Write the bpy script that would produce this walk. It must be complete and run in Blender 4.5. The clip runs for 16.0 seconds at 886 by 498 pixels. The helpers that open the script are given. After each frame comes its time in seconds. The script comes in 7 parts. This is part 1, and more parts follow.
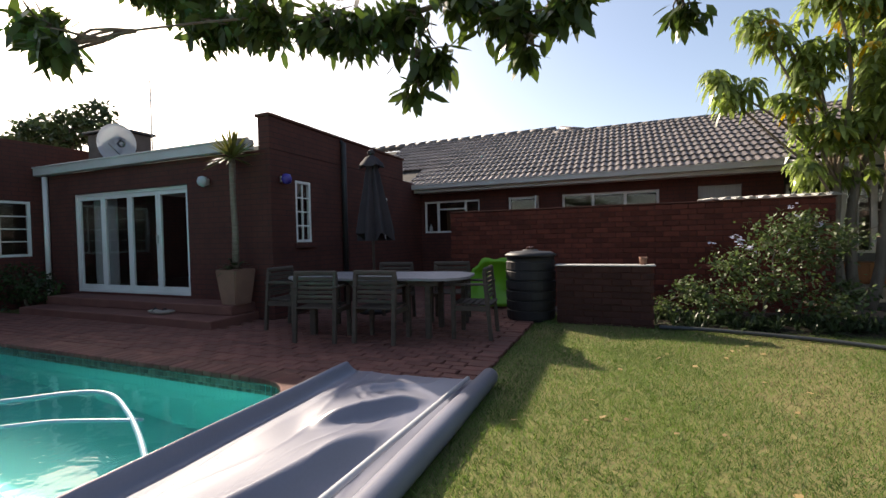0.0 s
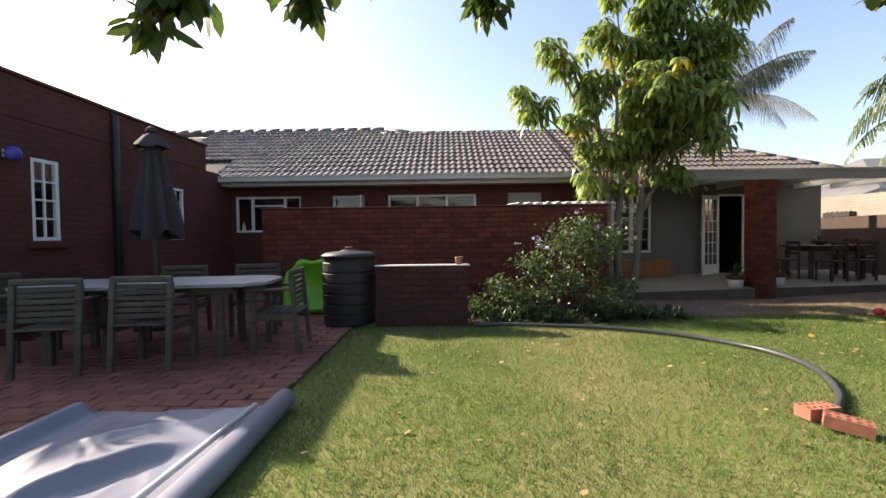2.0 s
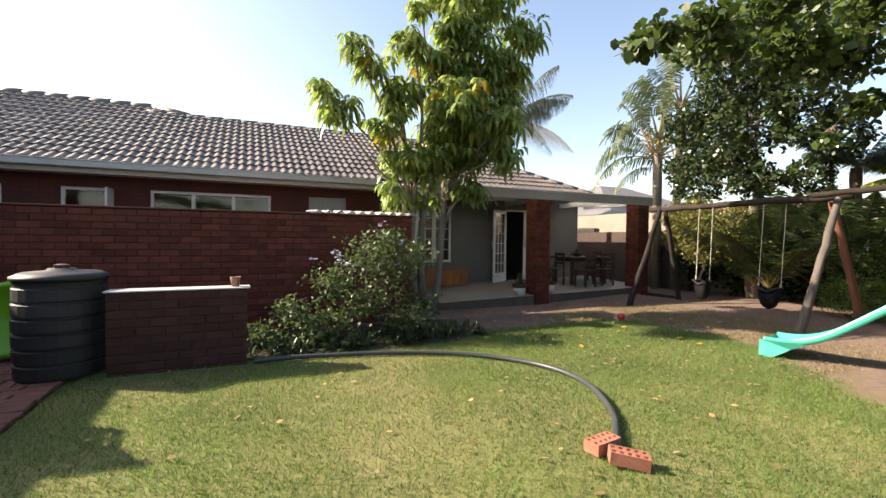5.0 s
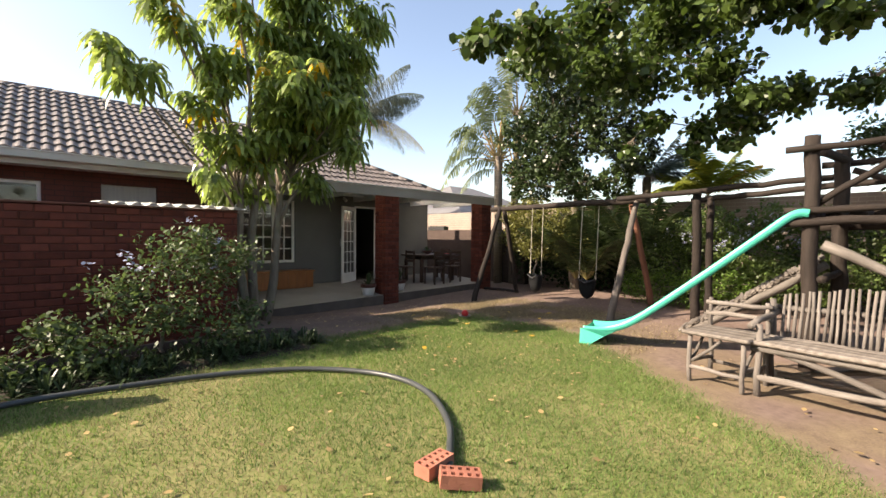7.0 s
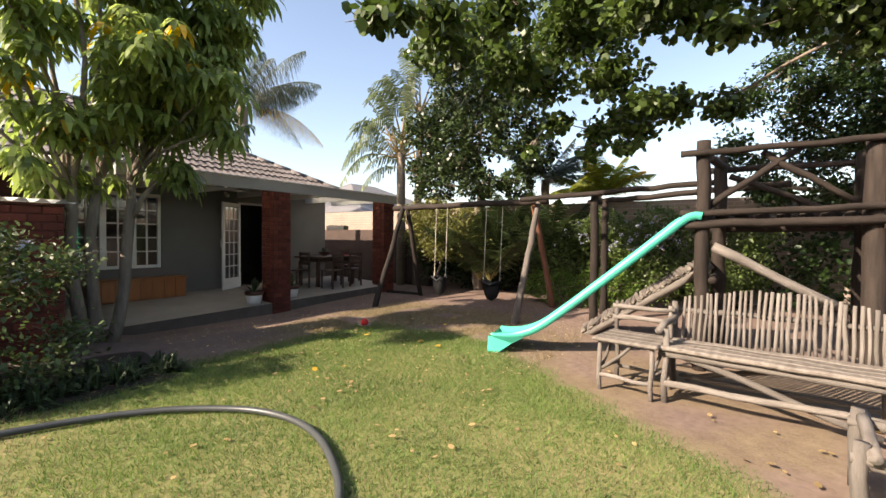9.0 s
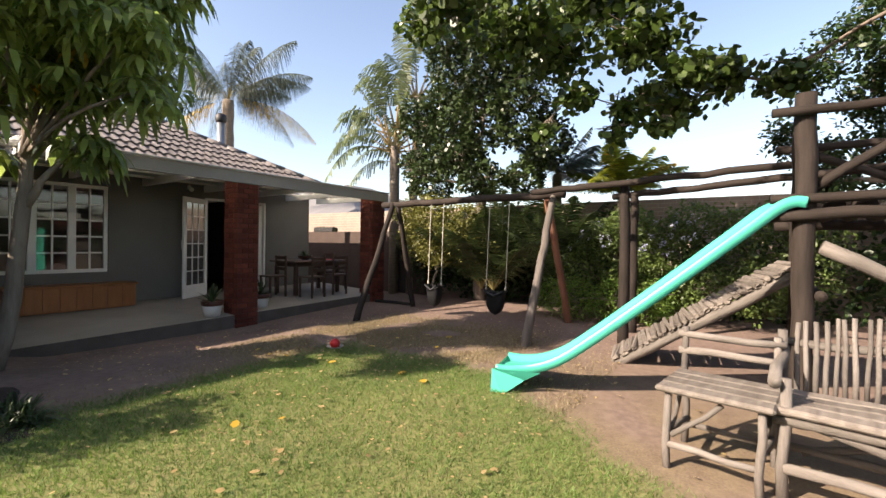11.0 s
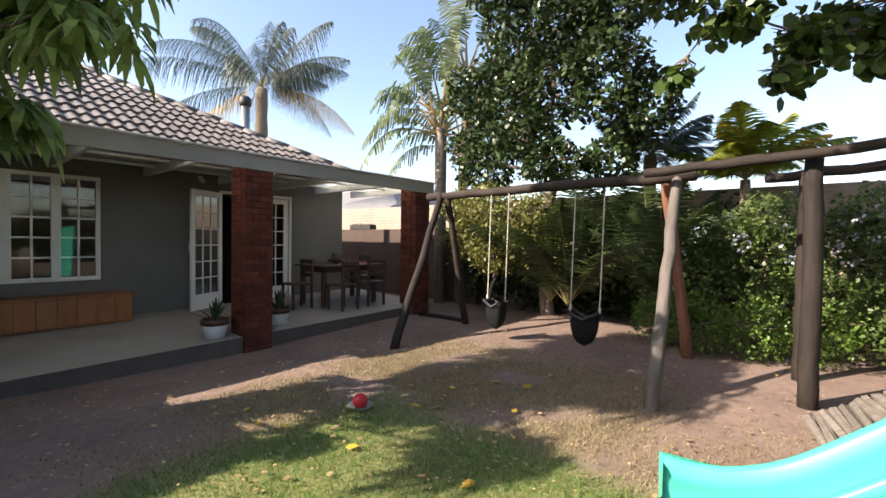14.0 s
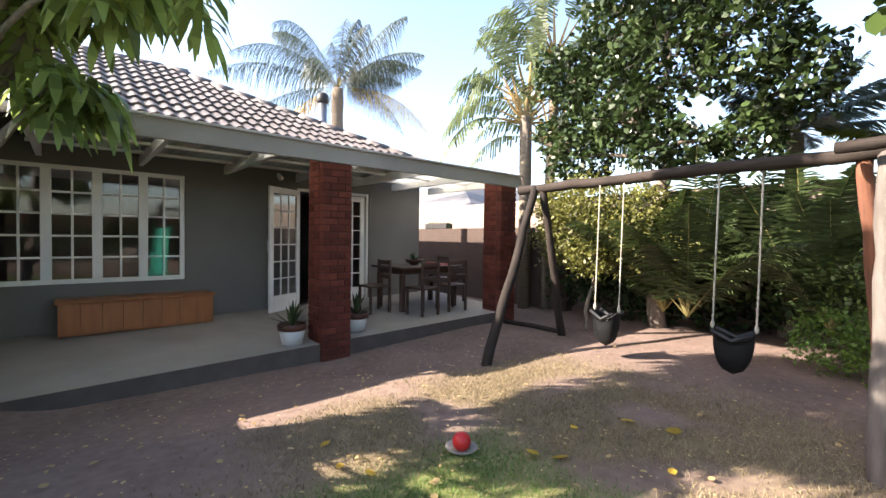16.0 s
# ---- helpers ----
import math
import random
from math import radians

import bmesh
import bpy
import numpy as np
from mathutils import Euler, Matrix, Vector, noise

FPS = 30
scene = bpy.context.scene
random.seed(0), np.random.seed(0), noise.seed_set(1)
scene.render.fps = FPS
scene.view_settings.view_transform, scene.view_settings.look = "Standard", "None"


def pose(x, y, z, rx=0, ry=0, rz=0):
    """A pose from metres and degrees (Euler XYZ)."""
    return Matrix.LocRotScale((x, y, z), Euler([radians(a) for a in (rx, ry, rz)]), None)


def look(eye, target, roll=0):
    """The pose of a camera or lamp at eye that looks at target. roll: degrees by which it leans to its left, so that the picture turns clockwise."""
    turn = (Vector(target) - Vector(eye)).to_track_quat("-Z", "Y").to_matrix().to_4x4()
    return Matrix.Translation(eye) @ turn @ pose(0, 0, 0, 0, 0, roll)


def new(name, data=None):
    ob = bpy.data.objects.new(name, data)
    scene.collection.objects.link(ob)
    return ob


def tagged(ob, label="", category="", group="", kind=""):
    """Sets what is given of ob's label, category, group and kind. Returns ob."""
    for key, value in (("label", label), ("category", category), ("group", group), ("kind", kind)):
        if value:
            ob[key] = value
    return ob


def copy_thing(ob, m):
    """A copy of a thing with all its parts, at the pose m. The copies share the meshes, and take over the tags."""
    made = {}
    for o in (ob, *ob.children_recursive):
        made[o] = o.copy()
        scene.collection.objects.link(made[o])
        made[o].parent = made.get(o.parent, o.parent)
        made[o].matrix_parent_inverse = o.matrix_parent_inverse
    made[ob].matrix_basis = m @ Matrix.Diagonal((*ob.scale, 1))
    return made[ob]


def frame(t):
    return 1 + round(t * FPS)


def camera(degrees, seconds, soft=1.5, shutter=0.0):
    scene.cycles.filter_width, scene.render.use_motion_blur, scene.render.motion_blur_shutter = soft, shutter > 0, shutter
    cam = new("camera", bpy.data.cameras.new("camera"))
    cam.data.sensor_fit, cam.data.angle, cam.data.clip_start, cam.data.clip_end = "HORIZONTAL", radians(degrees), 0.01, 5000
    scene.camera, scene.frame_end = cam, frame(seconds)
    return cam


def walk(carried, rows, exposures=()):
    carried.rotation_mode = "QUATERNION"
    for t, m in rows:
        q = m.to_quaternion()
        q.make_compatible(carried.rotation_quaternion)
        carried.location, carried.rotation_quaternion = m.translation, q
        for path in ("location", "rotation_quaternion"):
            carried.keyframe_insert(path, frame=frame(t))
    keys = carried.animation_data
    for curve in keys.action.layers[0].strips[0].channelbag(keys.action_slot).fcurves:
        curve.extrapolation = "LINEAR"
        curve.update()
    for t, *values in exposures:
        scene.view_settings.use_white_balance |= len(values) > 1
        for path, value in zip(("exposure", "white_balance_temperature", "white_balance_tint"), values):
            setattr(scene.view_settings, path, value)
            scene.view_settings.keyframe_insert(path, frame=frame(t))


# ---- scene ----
cam = camera(91.5, 16.0)
METRES, EYE, TILT, LEAN, TURN = 6.4, 1.5, 0.0, 0.0, 21.3
PATH = [
    (0, (0.392, 0.055, 1.216), (-0.363, 1.905, 1.161), -1.2),
    (0.5, (0.423, 0.175, 1.194), (-0.162, 2.087, 1.138), -1.1),
    (1, (0.467, 0.285, 1.18), (0.062, 2.244, 1.126), -0.9),
    (1.5, (0.495, 0.383, 1.159), (0.288, 2.372, 1.107), -0.8),
    (2, (0.530, 0.511, 1.165), (0.510, 2.510, 1.11), -0.7),
    (2.5, (0.554, 0.667, 1.186), (0.691, 2.660, 1.128), -0.6),
    (3, (0.607, 0.815, 1.249), (0.905, 2.791, 1.187), -0.4),
    (3.5, (0.663, 0.903, 1.253), (1.084, 2.857, 1.199), -0.2),
    (4, (0.726, 1.024, 1.281), (1.277, 2.946, 1.222), -0.1),
    (4.2, (0.732, 1.067, 1.3), (1.344, 2.970, 1.245), 0.2),
    (6.3, (1.071, 1.332, 1.332), (2.247, 2.949, 1.278), 0.3),
    (6.5, (1.117, 1.371, 1.326), (2.360, 2.937, 1.273), 0.4),
    (7, (1.213, 1.409, 1.332), (2.576, 2.872, 1.281), 0.5),
    (7.5, (1.265, 1.443, 1.339), (2.736, 2.797, 1.287), 0.5),
    (8, (1.327, 1.498, 1.314), (2.887, 2.749, 1.272), 0.6),
    (8.5, (1.494, 1.623, 1.352), (3.114, 2.795, 1.303), 0.5),
    (9, (1.671, 1.772, 1.361), (3.323, 2.898, 1.311), 0.5),
    (9.2, (1.775, 1.808, 1.371), (3.423, 2.940, 1.312), 0.3),
    (11.3, (3.034, 2.559, 1.271), (4.680, 3.696, 1.252), 0.9),
    (11.5, (3.113, 2.627, 1.305), (4.756, 3.768, 1.275), 0.8),
    (12, (3.362, 2.831, 1.32), (5.001, 3.978, 1.287), 0.8),
    (12.5, (3.595, 3.037, 1.314), (5.218, 4.205, 1.285), 0.8),
    (13, (3.803, 3.273, 1.293), (5.405, 4.470, 1.272), 0.9),
    (13.5, (4.002, 3.505, 1.291), (5.576, 4.737, 1.28), 1.0),
    (14, (4.233, 3.753, 1.365), (5.762, 5.042, 1.322), 0.8),
    (14.5, (4.403, 3.970, 1.324), (5.888, 5.309, 1.296), 0.9),
    (15, (4.476, 4.168, 1.309), (5.914, 5.558, 1.282), 1.0),
    (15.5, (4.532, 4.338, 1.314), (5.914, 5.784, 1.283), 1.0),
    (16, (4.568, 4.513, 1.343), (5.880, 6.021, 1.297), 0.8),
]
walk(cam, [(t, look(eye, target, roll)) for t, eye, target, roll in PATH],
     [(0.0, 0.95, 7300, 15), (1.0, 1.2, 7250, 16), (2.0, 1.42, 7250, 15), (3.5, 1.58, 7400, 14), (7.0, 1.52, 7450, 15), (9.0, 1.48, 7450, 16), (12.5, 1.54, 7100, 18), (14.5, 1.82, 6850, 14), (16.0, 2.34, 6750, 15)])

# ---- light ----
SUN_EL, SUN_AZ = radians(32.5), radians(60.0)
world = bpy.data.worlds.new("sky")
scene.world = world
world.use_nodes = True
wn = world.node_tree
sky = wn.nodes.new("ShaderNodeTexSky")
sky.sky_type = 'NISHITA'
sky.sun_disc = False
sky.sun_elevation, sky.sun_rotation = SUN_EL, -SUN_AZ
sky.air_density, sky.dust_density, sky.ozone_density = 1.0, 1.6, 1.2
wn.nodes["Background"].inputs[1].default_value = 0.118
wn.links.new(sky.outputs[0], wn.nodes["Background"].inputs[0])
sun = new("sun", bpy.data.lights.new("sun", 'SUN'))
sun.data.energy, sun.data.angle, sun.data.color = 5.0, radians(0.55), (1.0, 0.93, 0.82)
SUN_DIR = Vector((-math.sin(SUN_AZ) * math.cos(SUN_EL), math.cos(SUN_AZ) * math.cos(SUN_EL), math.sin(SUN_EL)))
sun.matrix_world = look(SUN_DIR * 40, (0, 0, 0))

# ---- materials ----
def mat(name, c1, c2=None, scale=5.0, fine=60.0, rough=0.7, bump=0.25, rand=0.0, island=0.0, metal=0.0, spec=0.4, dist=0.01, stretch=None):
    """Two colours mixed by coarse and fine noise, with bump and a value shift for each object or island."""
    m = bpy.data.materials.new(name)
    m.use_nodes = True
    nt = m.node_tree
    b = nt.nodes["Principled BSDF"]
    c2 = c2 or tuple(c * 0.7 for c in c1)
    co = nt.nodes.new("ShaderNodeTexCoord")
    vec = co.outputs["Object"]
    if stretch:
        mp = nt.nodes.new("ShaderNodeMapping")
        mp.inputs["Scale"].default_value = stretch
        nt.links.new(vec, mp.inputs[0])
        vec = mp.outputs[0]
    if rand:
        oi = nt.nodes.new("ShaderNodeObjectInfo")
        add = nt.nodes.new("ShaderNodeVectorMath")
        add.operation = 'MULTIPLY_ADD'
        nt.links.new(oi.outputs["Random"], add.inputs[0])
        add.inputs[1].default_value = (37.0, 53.0, 71.0)
        nt.links.new(vec, add.inputs[2])
        vec = add.outputs[0]
    n1, n2 = nt.nodes.new("ShaderNodeTexNoise"), nt.nodes.new("ShaderNodeTexNoise")
    n1.inputs["Scale"].default_value, n2.inputs["Scale"].default_value = scale, fine
    n1.inputs["Detail"].default_value, n2.inputs["Detail"].default_value = 4, 3
    for n in (n1, n2):
        nt.links.new(vec, n.inputs["Vector"])
    av = nt.nodes.new("ShaderNodeMath")
    av.operation = 'MULTIPLY_ADD'
    nt.links.new(n2.outputs[0], av.inputs[0])
    av.inputs[1].default_value = 0.45
    sc = nt.nodes.new("ShaderNodeMath")
    sc.operation = 'MULTIPLY_ADD'
    nt.links.new(n1.outputs[0], sc.inputs[0])
    sc.inputs[1].default_value, sc.inputs[2].default_value = 1.6, -0.53
    nt.links.new(sc.outputs[0], av.inputs[2])
    mix = nt.nodes.new("ShaderNodeMix")
    mix.data_type = 'RGBA'
    mix.inputs[6].default_value, mix.inputs[7].default_value = (*c1, 1), (*c2, 1)
    nt.links.new(av.outputs[0], mix.inputs[0])
    col = mix.outputs[2]
    if rand or island:
        hs = nt.nodes.new("ShaderNodeHueSaturation")
        src = nt.nodes.new("ShaderNodeObjectInfo").outputs["Random"] if rand else nt.nodes.new("ShaderNodeNewGeometry").outputs["Random Per Island"]
        amp = rand or island
        mr = nt.nodes.new("ShaderNodeMapRange")
        mr.inputs[3].default_value, mr.inputs[4].default_value = 1 - amp, 1 + amp
        nt.links.new(src, mr.inputs[0])
        nt.links.new(mr.outputs[0], hs.inputs["Value"])
        nt.links.new(col, hs.inputs["Color"])
        col = hs.outputs[0]
    nt.links.new(col, b.inputs["Base Color"])
    b.inputs["Roughness"].default_value, b.inputs["Metallic"].default_value = rough, metal
    b.inputs["Specular IOR Level"].default_value = spec
    if bump:
        bp = nt.nodes.new("ShaderNodeBump")
        bp.inputs["Strength"].default_value, bp.inputs["Distance"].default_value = bump, dist
        nt.links.new(av.outputs[0], bp.inputs["Height"])
        nt.links.new(bp.outputs[0], b.inputs["Normal"])
    return m


def leaf_mat(name, c1, c2, island=0.35, trans=0.3, rough=0.45):
    """A leaf: gloss over diffuse, some light coming through."""
    m = mat(name, c1, c2, scale=1.2, fine=14, rough=rough, bump=0, island=island, spec=0.35)
    nt = m.node_tree
    b, out = nt.nodes["Principled BSDF"], nt.nodes["Material Output"]
    col = b.inputs["Base Color"].links[0].from_socket
    tr = nt.nodes.new("ShaderNodeBsdfTranslucent")
    ms = nt.nodes.new("ShaderNodeMixShader")
    ms.inputs[0].default_value = trans
    br = nt.nodes.new("ShaderNodeHueSaturation")
    br.inputs["Value"].default_value, br.inputs["Saturation"].default_value = 1.5, 1.1
    nt.links.new(col, br.inputs["Color"])
    nt.links.new(br.outputs[0], tr.inputs[0])
    nt.links.new(b.outputs[0], ms.inputs[1])
    nt.links.new(tr.outputs[0], ms.inputs[2])
    nt.links.new(ms.outputs[0], out.inputs[0])
    return m


def brick_mat(name, c1, c2, mortar, bw=0.23, bh=0.085, axes="xz"):
    """Brickwork for surfaces whose bricks are too small to tell apart."""
    m = mat(name, c1, c2, scale=2.5, fine=35, rough=0.85, bump=0.3, spec=0.2)
    nt = m.node_tree
    b = nt.nodes["Principled BSDF"]
    col = b.inputs["Base Color"].links[0].from_socket
    co, sep, comb = nt.nodes.new("ShaderNodeTexCoord"), nt.nodes.new("ShaderNodeSeparateXYZ"), nt.nodes.new("ShaderNodeCombineXYZ")
    nt.links.new(co.outputs["Object"], sep.inputs[0])
    nt.links.new(sep.outputs["XYZ".index(axes[0].upper())], comb.inputs[0])
    nt.links.new(sep.outputs["XYZ".index(axes[1].upper())], comb.inputs[1])
    br = nt.nodes.new("ShaderNodeTexBrick")
    nt.links.new(comb.outputs[0], br.inputs["Vector"])
    for k, v in (("Scale", 1.0), ("Brick Width", bw), ("Row Height", bh), ("Mortar Size", 0.006), ("Mortar Smooth", 0.3)):
        br.inputs[k].default_value = v
    mx = nt.nodes.new("ShaderNodeMix")
    mx.data_type = 'RGBA'
    nt.links.new(br.outputs["Fac"], mx.inputs[0])
    nt.links.new(col, mx.inputs[6])
    mx.inputs[7].default_value = (*mortar, 1)
    nt.links.new(mx.outputs[2], b.inputs["Base Color"])
    return m


M = {
    "face_brick_x": brick_mat("face_brick_x", (0.118, 0.04, 0.03), (0.065, 0.025, 0.02), (0.045, 0.027, 0.024)),
    "face_brick_y": brick_mat("face_brick_y", (0.118, 0.04, 0.03), (0.065, 0.025, 0.02), (0.045, 0.027, 0.024), axes="yz"),
    "brick": mat("brick", (0.16, 0.04, 0.024), (0.085, 0.025, 0.018), 8, 70, 0.8, 0.4, rand=0.3, spec=0.2),
    "brick_rest": mat("brick_rest", (0.16, 0.04, 0.024), (0.085, 0.025, 0.018), 8, 70, 0.8, 0.4, island=0.3, spec=0.2),
    "dark_brick": mat("dark_brick", (0.075, 0.032, 0.025), (0.045, 0.02, 0.017), 8, 70, 0.85, 0.4, rand=0.2, spec=0.2),
    "dark_brick_rest": mat("dark_brick_rest", (0.075, 0.032, 0.025), (0.045, 0.02, 0.017), 8, 70, 0.85, 0.4, island=0.2, spec=0.2),
    "mortar": mat("mortar", (0.11, 0.045, 0.034), (0.07, 0.032, 0.026), 10, 90, 0.95, 0.3, spec=0.1),
    "pale_brick": brick_mat("pale_brick", (0.3, 0.235, 0.19), (0.22, 0.165, 0.135), (0.33, 0.28, 0.24), axes="yz"),
    "brown_brick_y": brick_mat("brown_brick_y", (0.085, 0.058, 0.047), (0.055, 0.038, 0.032), (0.07, 0.055, 0.048), axes="yz"),
    "grey_paint": mat("grey_paint", (0.155, 0.148, 0.137), (0.12, 0.115, 0.107), 1.5, 90, 0.8, 0.25, spec=0.2, dist=0.003),
    "white_paint": mat("white_paint", (0.72, 0.71, 0.69), (0.6, 0.59, 0.56), 2, 50, 0.5, 0.08, dist=0.002),
    "cream_paint": mat("cream_paint", (0.37, 0.335, 0.305), (0.27, 0.245, 0.225), 1.5, 40, 0.55, 0.1, dist=0.003),
    "gutter": mat("gutter", (0.49, 0.475, 0.455), (0.38, 0.365, 0.345), 1.5, 40, 0.5, 0.05, dist=0.002),
    "tile": mat("tile", (0.175, 0.15, 0.136), (0.085, 0.07, 0.063), 6, 60, 0.55, 0.35, rand=0.2, spec=0.5),
    "tile_rest": mat("tile_rest", (0.175, 0.15, 0.136), (0.085, 0.07, 0.063), 2.0, 60, 0.55, 0.35, island=0.2, spec=0.5),
    "roof_under": mat("roof_under", (0.05, 0.045, 0.04), (0.03, 0.028, 0.026), 3, 40, 0.9, 0.1),
    "paver": mat("paver", (0.2, 0.085, 0.062), (0.12, 0.05, 0.042), 7, 70, 0.75, 0.4, rand=0.22, spec=0.3),
    "paver_rest": mat("paver_rest", (0.2, 0.085, 0.062), (0.12, 0.05, 0.042), 3, 70, 0.75, 0.4, island=0.22, spec=0.3),
    "deck": mat("deck", (0.31, 0.275, 0.235), (0.22, 0.195, 0.165), 1.8, 40, 0.7, 0.2, dist=0.004),
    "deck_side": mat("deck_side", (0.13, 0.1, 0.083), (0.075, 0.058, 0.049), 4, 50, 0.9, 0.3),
    "log": mat("log", (0.042, 0.031, 0.025), (0.013, 0.01, 0.008), 2.5, 30, 0.8, 0.6, rand=0.25, stretch=(9, 9, 1.2), spec=0.2),
    "red_log": mat("red_log", (0.2, 0.085, 0.05), (0.1, 0.045, 0.03), 2.5, 30, 0.8, 0.6, rand=0.2, stretch=(9, 9, 1.2), spec=0.2),
    "grey_wood": mat("grey_wood", (0.2, 0.178, 0.157), (0.08, 0.067, 0.057), 3.5, 40, 0.85, 0.6, rand=0.25, stretch=(8, 8, 1), spec=0.15),
    "pale_log": mat("pale_log", (0.13, 0.112, 0.098), (0.055, 0.045, 0.038), 2.5, 30, 0.8, 0.6, rand=0.2, stretch=(9, 9, 1.2), spec=0.2),
    "slab_wood": mat("slab_wood", (0.2, 0.175, 0.15), (0.09, 0.074, 0.062), 3.5, 40, 0.85, 0.5, rand=0.2, stretch=(7, 1, 7), spec=0.15),
    "teak": mat("teak", (0.1, 0.075, 0.057), (0.056, 0.043, 0.034), 3, 40, 0.7, 0.3, rand=0.12, stretch=(2, 2, 8), spec=0.3),
    "table_top": mat("table_top", (0.3, 0.28, 0.29), (0.22, 0.2, 0.21), 2, 40, 0.45, 0.15, stretch=(1, 8, 1), spec=0.4),
    "dark_wood": mat("dark_wood", (0.075, 0.038, 0.024), (0.04, 0.022, 0.016), 3, 40, 0.5, 0.2, stretch=(1, 6, 6)),
    "pine": mat("pine", (0.33, 0.125, 0.04), (0.22, 0.075, 0.024), 2, 35, 0.45, 0.2, stretch=(6, 6, 1)),
    "slide_green": mat("slide_green", (0.05, 0.42, 0.3), (0.04, 0.36, 0.26), 2, 60, 0.32, 0.03, spec=0.5),
    "lime_plastic": mat("lime_plastic", (0.16, 0.42, 0.02), (0.12, 0.34, 0.015), 3, 60, 0.35, 0.05),
    "black_plastic": mat("black_plastic", (0.032, 0.029, 0.029), (0.018, 0.016, 0.016), 4, 60, 0.55, 0.15),
    "rubber": mat("rubber", (0.016, 0.017, 0.018), (0.01, 0.01, 0.011), 5, 60, 0.6, 0.2),
    "hose": mat("hose", (0.055, 0.06, 0.06), (0.035, 0.037, 0.037), 5, 60, 0.4, 0.1),
    "cover": mat("cover", (0.23, 0.235, 0.285), (0.165, 0.17, 0.215), 1.2, 80, 0.34, 0.12, spec=0.5, dist=0.004),
    "umbrella_cloth": mat("umbrella_cloth", (0.055, 0.043, 0.046), (0.032, 0.026, 0.029), 4, 90, 0.9, 0.2),
    "rope": mat("rope", (0.42, 0.38, 0.31), (0.3, 0.27, 0.21), 8, 60, 0.9, 0.4),
    "chrome": mat("chrome", (0.5, 0.5, 0.5), (0.4, 0.4, 0.4), 5, 60, 0.3, 0, metal=1.0),
    "dish": mat("dish", (0.5, 0.52, 0.55), (0.42, 0.44, 0.47), 2, 40, 0.5, 0.05),
    "zinc": mat("zinc", (0.3, 0.31, 0.32), (0.22, 0.23, 0.24), 3, 40, 0.4, 0.1, metal=0.7),
    "terracotta": mat("terracotta", (0.29, 0.155, 0.105), (0.19, 0.1, 0.07), 4, 50, 0.85, 0.3),
    "brown_glaze": mat("brown_glaze", (0.1, 0.035, 0.022), (0.06, 0.022, 0.015), 6, 50, 0.4, 0.1),
    "soil": mat("soil", (0.04, 0.026, 0.018), (0.02, 0.014, 0.01), 12, 60, 0.95, 0.6),
    "bark": mat("bark", (0.26, 0.215, 0.172), (0.14, 0.112, 0.09), 4, 35, 0.9, 0.8, stretch=(5, 5, 1), spec=0.1, dist=0.02),
    "palm_bark": mat("palm_bark", (0.27, 0.22, 0.17), (0.15, 0.12, 0.09), 4, 30, 0.9, 0.8, stretch=(1, 1, 8), spec=0.1, dist=0.02),
    "roof_grey": mat("roof_grey", (0.17, 0.165, 0.165), (0.12, 0.115, 0.115), 2, 30, 0.7, 0.3),
    # Dark tone that puts the dimness of indoors into the backing walls.
    "backing_dark": mat("backing_dark", (0.06, 0.055, 0.05), (0.05, 0.045, 0.04), 2, 30, 0.9, 0.1),
    "curtain": mat("curtain", (0.4, 0.39, 0.38), (0.3, 0.3, 0.3), 3, 60, 0.9, 0.2, stretch=(8, 1, 0.5)),
    "red_plastic": mat("red_plastic", (0.5, 0.02, 0.02), (0.42, 0.015, 0.015), 4, 60, 0.4, 0.1),
    "pool_shell": mat("pool_shell", (0.07, 0.52, 0.5), (0.055, 0.46, 0.45), 0.8, 30, 0.5, 0.1),
    "yellow_leaf": leaf_mat("yellow_leaf", (0.5, 0.32, 0.04), (0.33, 0.22, 0.03)),
    "dry_leaf": leaf_mat("dry_leaf", (0.4, 0.3, 0.14), (0.25, 0.17, 0.08)),
    "leaf_bright": leaf_mat("leaf_bright", (0.13, 0.2, 0.035), (0.06, 0.12, 0.022), 0.4, 0.35),
    "leaf_dark": leaf_mat("leaf_dark", (0.035, 0.065, 0.016), (0.018, 0.038, 0.011), 0.45, 0.22),
    "leaf_olive": leaf_mat("leaf_olive", (0.19, 0.185, 0.05), (0.09, 0.095, 0.03), 0.4, 0.3),
    "leaf_blue": leaf_mat("leaf_blue", (0.15, 0.19, 0.16), (0.08, 0.11, 0.09), 0.35, 0.2),
    "leaf_palm": leaf_mat("leaf_palm", (0.065, 0.085, 0.052), (0.032, 0.045, 0.03), 0.35, 0.12),
    "leaf_paddle": leaf_mat("leaf_paddle", (0.13, 0.16, 0.07), (0.07, 0.095, 0.045), 0.35, 0.4),
    "leaf_gold": leaf_mat("leaf_gold", (0.26, 0.28, 0.05), (0.16, 0.19, 0.04), 0.35, 0.45),
    "leaf_far": leaf_mat("leaf_far", (0.05, 0.075, 0.03), (0.03, 0.05, 0.022), 0.4, 0.2),
    "leaf_dark_gloss": leaf_mat("leaf_dark_gloss", (0.04, 0.062, 0.02), (0.019, 0.032, 0.012), 0.45, 0.12, rough=0.28),
    "leaf_over": leaf_mat("leaf_over", (0.075, 0.11, 0.025), (0.035, 0.06, 0.016), 0.45, 0.3, rough=0.35),
    "leaf_plumbago": leaf_mat("leaf_plumbago", (0.105, 0.145, 0.05), (0.045, 0.068, 0.026), 0.45, 0.25),
    "leaf_hedge": leaf_mat("leaf_hedge", (0.12, 0.165, 0.045), (0.055, 0.085, 0.024), 0.4, 0.35),
